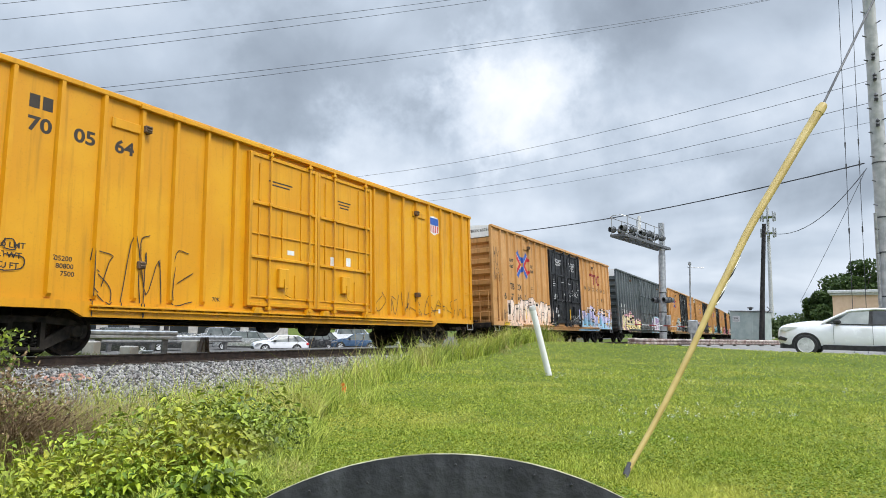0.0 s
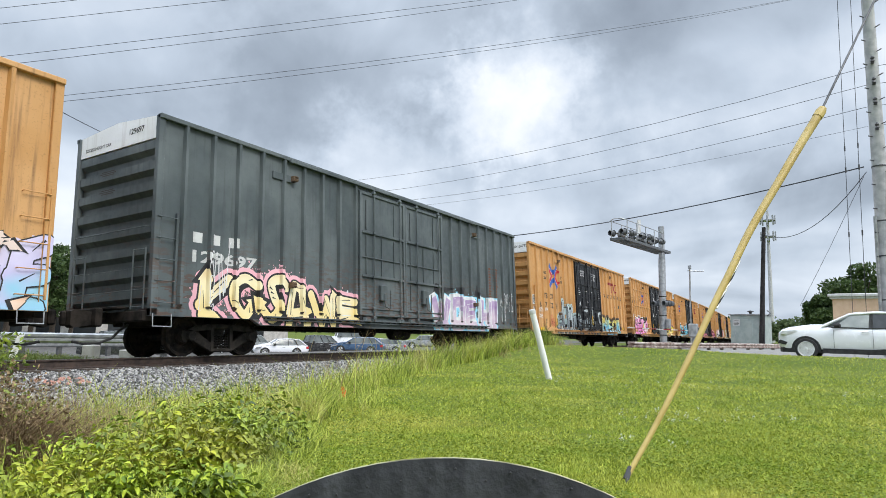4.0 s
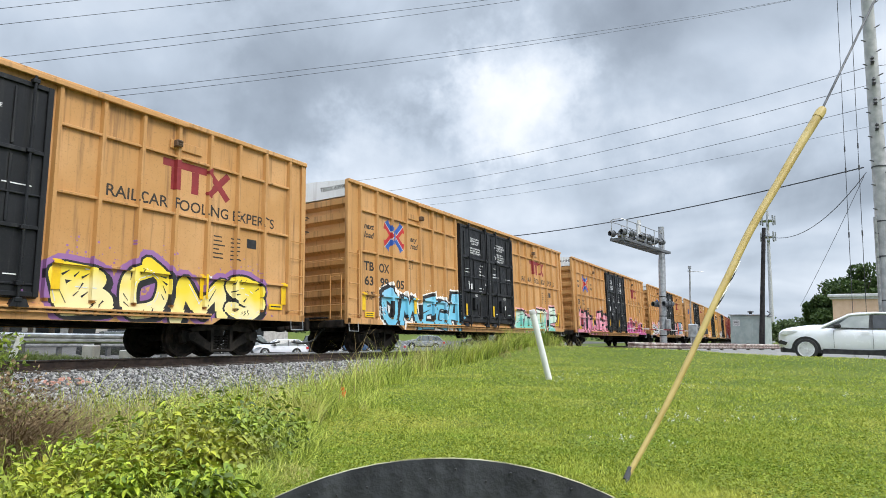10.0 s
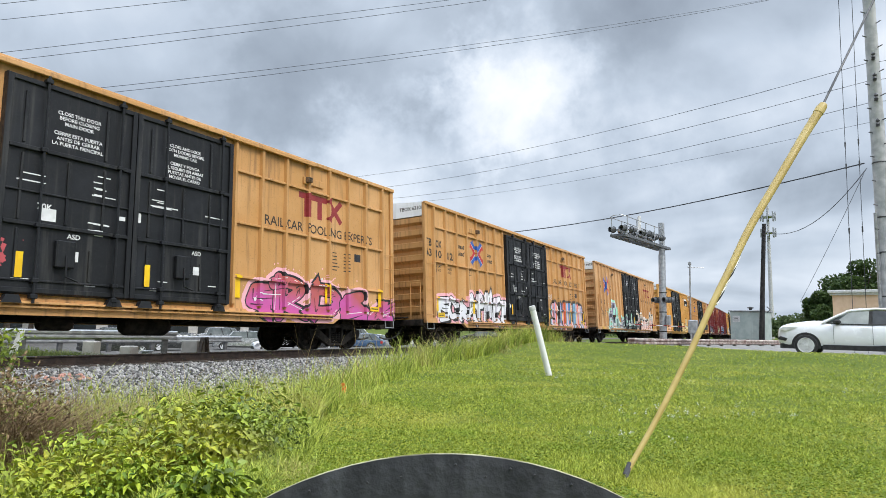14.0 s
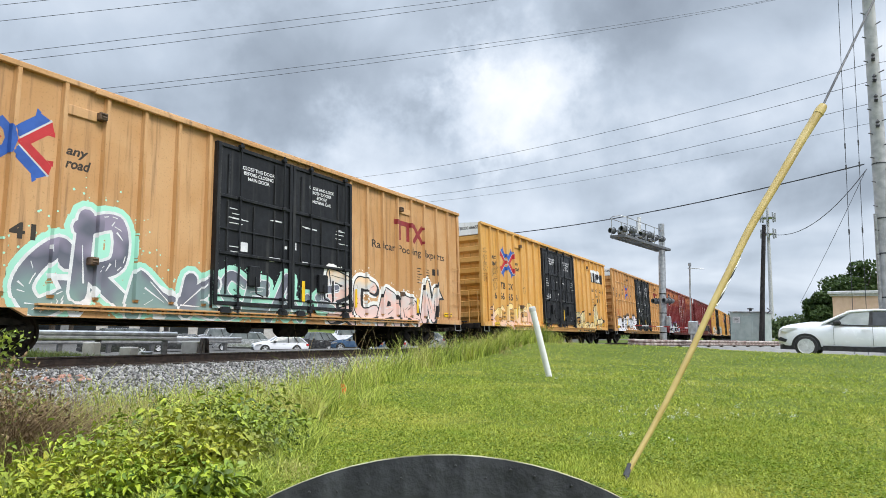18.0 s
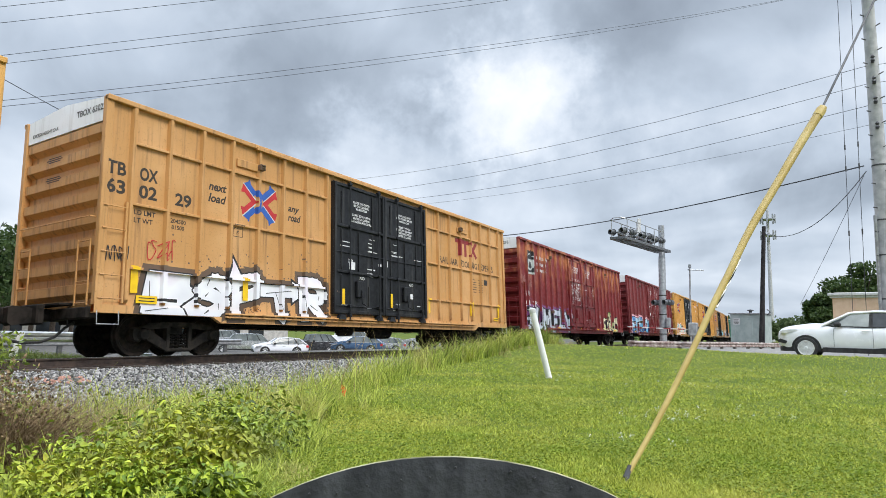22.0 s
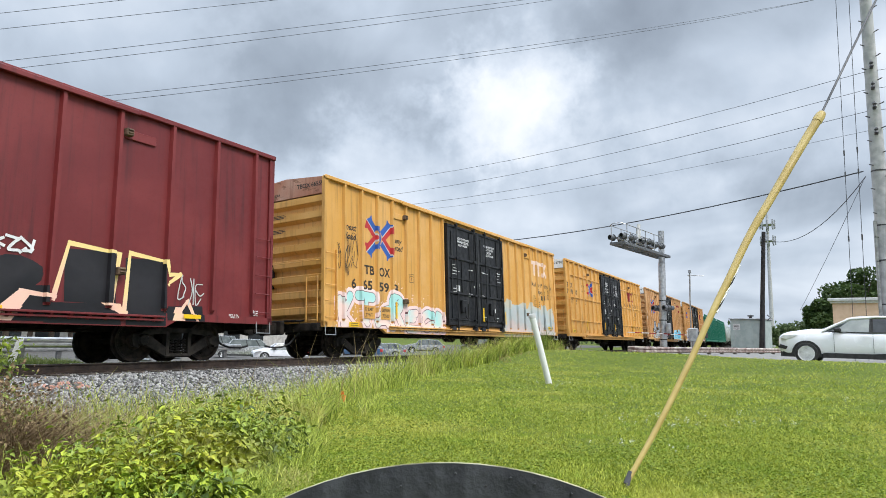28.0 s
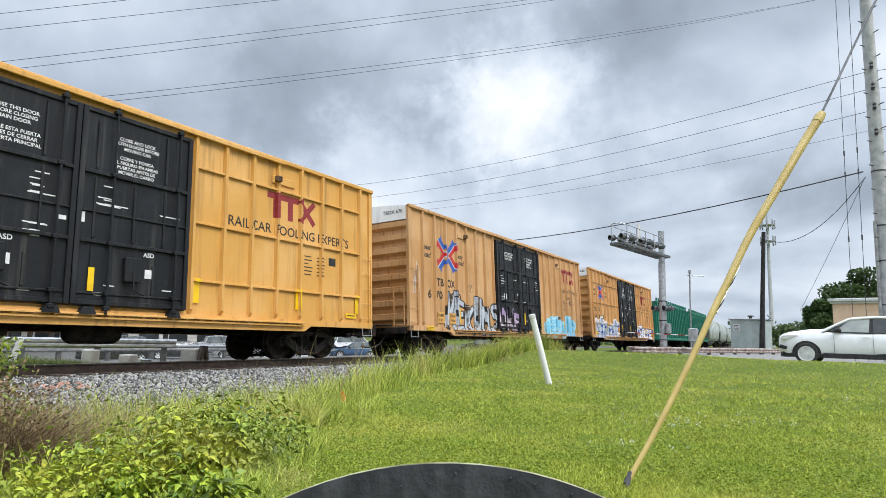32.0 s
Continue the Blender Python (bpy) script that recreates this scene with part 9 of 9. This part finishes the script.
piece(P[9], False, 91, "KSENER", 0.7, 5.65, -0.1, 1.12, G["butter"], BUFF_INK, None, 0.27, 0.022, drop=None, wild=0.11, shine=0.5, spikes=0.4)
piece(P[9], False, 92, "CHAMPT", 11.85, 17.4, -0.05, 1.35, G["cream"], INK, None, 0.28, 0.04, wild=0.24, shine=0.8, spikes=0.8, creases=0.6)
for k in range(5):
    scribble(P[9], False, 93 + k, 0.95, 1.6, 1.6 + k * 0.24, 1.82 + k * 0.24, INK, 0.016, 10)
    scribble(P[9], False, 193 + k, 0.15, 0.6, 1.9 + k * 0.3, 2.1 + k * 0.3, INK, 0.014, 8)
piece(P[10], True, 101, "ESPTR", 0.8, 6.6, -0.06, 1.25, G["frost"], INK, MIST["soot"], 0.25, 0.03, drop=None, square=True, wild=0.10, spray_high=0.3, shine=0.0, spikes=0.7)
decal("lettering", line("218", 0.62, SILL + 1.10, 0.27, 0.03, width=0.62) + line("276", 1.58, SILL + 1.10, 0.27, 0.03, width=0.62), CHALK, P[11], 0.002, False, "white stencilled number")
decal("lettering_bars", [rect(0.64, 0.80, SILL + 1.60, SILL + 1.84), rect(0.86, 1.02, SILL + 1.60, SILL + 1.84)] + [rect(2.3 + k * 0.20, 2.40 + k * 0.20, SILL + h, SILL + h + 0.15) for h, m in ((3.54, 8), (3.22, 7), (2.90, 7)) for k in range(m)], DULL_WHITE, P[11], 0.002, False, "white company lettering drawn as bars")
rr = random.Random(5)
decal("emblem", [blob(1.42, SILL + 3.30, 0.58, 0.62, rr, 24)], INK, P[11], 0.0015, False, "black ring of a round emblem")
decal("emblem", [blob(1.42, SILL + 3.30, 0.40, 0.44, rr, 24)], PALE, P[11], 0.0025, False, "grey field of a round emblem")
decal("emblem", [[(1.42 + 0.34 * math.cos(a), SILL + 3.42 + 0.26 * math.sin(a)) for a in np.linspace(0.1, math.pi - 0.1, 12)], [(1.22, SILL + 3.06), (1.42, SILL + 2.96), (1.62, SILL + 3.06), (1.56, SILL + 3.24), (1.42, SILL + 3.36), (1.28, SILL + 3.24)]], INK, P[11], 0.0035, False, "dark device in a round emblem")
decal("emblem", [rect(1.24 + 0.09 * k, 1.28 + 0.09 * k, SILL + 3.39, SILL + 3.41) for k in range(5)] + [rect(1.1, 1.74, SILL + 2.70, SILL + 2.80)], PALE, P[11], 0.0045, False, "pale strokes in a round emblem")
door_writing(P[11], False, CHALK, False)
scribble(P[11], False, 112, 7.4, 8.8, 2.5, 2.9, CHALK, 0.028, 18)
scribble(P[11], False, 113, 7.3, 8.7, 2.1, 2.4, CHALK, 0.028, 18)
scribble(P[11], False, 114, 7.3, 8.9, 1.75, 1.95, CHALK, 0.024, 18)
piece(P[11], False, 111, "RUMFLY", 0.72, 7.1, -0.1, 1.25, G["ice"], INK, MIST["purple"], 0.25, 0.045, drop=(0.17, -0.03), square=True, wild=0.08, spray_high=0.28, shine=0.2, spikes=0.6)
piece(P[11], False, 115, "SKEMS", 13.7, 17.1, -0.12, 1.25, G["lime"], INK, None, 0.28, 0.05, square=True, wild=0.16, shine=0.7, spikes=0.8, creases=0.6)
end_writing(bodies[11][0], "218276")
piece(P[12], False, 121, "ETELO", 0.65, 6.8, -0.05, 1.42, G["ocean"], INK, MIST["rosy"], 0.26, 0.05, drop=(0.12, -0.08), wild=0.06, shine=0.9, creases=0.4)
# black door-like blocks with cream edges
blocks = [((11.85, 13.25), (-0.1, 0.55)), ((13.45, 14.5), (0.28, 1.32)), ((14.65, 15.6), (-0.12, 1.28)), ((13.1, 14.6), (-0.12, 0.3)), ((15.6, 16.6), (-0.12, 0.35))]
decal("graffiti", [[(a + 0.05, SILL + c), (b, SILL + c), (b - 0.06, SILL + d), (a, SILL + d - 0.05)] for (a, b), (c, d) in blocks] + [blob(12.6, SILL + 0.75, 0.55, 0.3, random.Random(3))], G["ink"], P[12], 0.002, False, "large black sprayed blocks", 0.0002)
cream = []
for pts in ([(13.3, 0.32), (13.52, 1.38), (14.52, 1.30), (14.42, 0.28), (14.75, 0.02)], [(12.25, -0.1), (12.75, 0.42), (13.35, 0.36)], [(14.68, 0.1), (14.74, 1.34), (15.55, 1.26), (15.62, 0.98), (15.95, 1.02), (15.6, 0.75)], [(15.75, -0.1), (16.15, 0.45), (16.4, 0.0)]):
    cream += [stroke((a[0], SILL + a[1]), (b[0], SILL + b[1]), 0.10, 0.06, 0.3) for a, b in zip(pts[:-1], pts[1:])]
cream += [[(12.2, SILL - 0.1), (12.62, SILL - 0.1), (12.95, SILL + 0.42), (12.7, SILL + 0.42)], [(15.72, SILL - 0.1), (16.1, SILL - 0.1), (16.0, SILL + 0.3), (15.85, SILL + 0.3)], [(14.2, SILL + 0.3), (14.6, SILL + 0.3), (14.72, SILL + 0.0)]]
decal("graffiti_outline", cream, G["butter"], P[12], 0.004, False, "cream sprayed edges", 0.00005)
scribble(P[12], False, 123, 12.0, 12.9, 1.05, 1.35, CHALK, 0.05, 16)
scribble(P[12], False, 124, 15.9, 16.5, 0.45, 0.9, DULL_WHITE, 0.025, 14)
door_writing(P[12], False, CHALK, True)
decal("lettering", line("B219", 17.3, SILL + 0.12, 0.09) + line("ICE", 17.95, SILL + 0.2, 0.12), DULL_WHITE, P[12], 0.002, False, "small white lettering")
end_writing(bodies[12][0], "219")
for n in (11, 12):
    reflectors(P[n], False, [(x, x + 0.45, SILL + 0.06, SILL + 0.15) for x in (1.3, 4.8, 8.7, 12.0, 16.0)])
piece(P[13], False, 131, "KTARECA", 0.6, 6.7, -0.1, 1.12, G["aqua"], PLUM_INK, MIST["blush"], 0.33, 0.022, drop=None, wild=0.15, spray_high=0.22, shine=0.2, creases=0.15)
decal("whitewash", [blob(12.2 + k * 0.3, SILL + 0.55 + 0.1 * math.sin(k * 1.3), 0.45, 0.9 + 0.12 * math.sin(k * 2.1), random.Random(k)) for k in range(20)], G["pale_fade"], P[13], 0.0015, False, "pale sprayed-over patch")
piece(P[13], False, 135, "INDHO", 11.75, 17.2, -0.05, 1.35, G["pale_fade"], DULL_WHITE, None, 0.46, 0.018, drop=None, wild=0.08, shine=0.0, creases=0.3)
scribble(P[13], False, 133, 1.0, 1.6, 1.7, 2.2, INK, 0.016, 8)
scribble(P[13], False, 134, 1.0, 1.6, 2.2, 2.7, INK, 0.016, 8)
piece(P[15], False, 151, "MEKUNS", 2.3, 6.9, -0.05, 1.5, G["ice"], INK, None, 0.24, 0.05, square=True, wild=0.13)
piece(P[15], False, 152, "OKE", 7.0, 9.2, 0.1, 1.2, G["violet"], INK, None, 0.28, 0.05, wild=0.08)
piece(P[15], False, 153, "SEVENT", 12.6, 17.4, -0.05, 1.0, G["cyan"], CHALK, MIST["sky"], 0.34, 0.03, drop=None, wild=0.13)
piece(P[16], True, 161, "HANSOME", 1.0, 6.5, -0.05, 1.25, G["ice"], BLUE, MIST["white"], 0.28, 0.03, wild=0.13)
piece(P[16], True, 162, "KERONE", 12.0, 17.6, -0.05, 1.05, G["frost"], BLUE, None, 0.28, 0.03, wild=0.13)
for label in ("dark green wood-chip gondola with tall side posts",) * 2:
    car, wheels = green_car(label)
    train.append(car)
    turning += wheels
for label in ("pale grey covered hopper car with curved sides",) * 3:
    car, wheels = hopper_car(label)
    train.append(car)
    turning += wheels


SLACK = {0: 0.12, 1: 0.08, 2: 0.15, 4: 0.15, 8: 0.17, 9: 0.10, 11: -0.20, 14: -0.13}


def motions():
    """The train rolls past at an even speed, and its wheels turn."""
    for i, car in enumerate(train):
        start = 5 + SPEED * (13.261 + (i - 6) * 2.236) + SLACK.get(i, 0.0)
        rows = []
        for t in range(0, 33):
            x = start - SPEED * t
            m = track_pose(x + LONG / 2)
            rows.append((t, m @ pose(-LONG / 2, 0, 0)))
        walk(car, rows)
    step = 2 / FPS
    for ob, x in turning:
        walk(ob, [(k * step, pose(x, 0, 0.457, 0, -math.degrees(SPEED * k * step / 0.457), 0)) for k in range(481)])


motions()
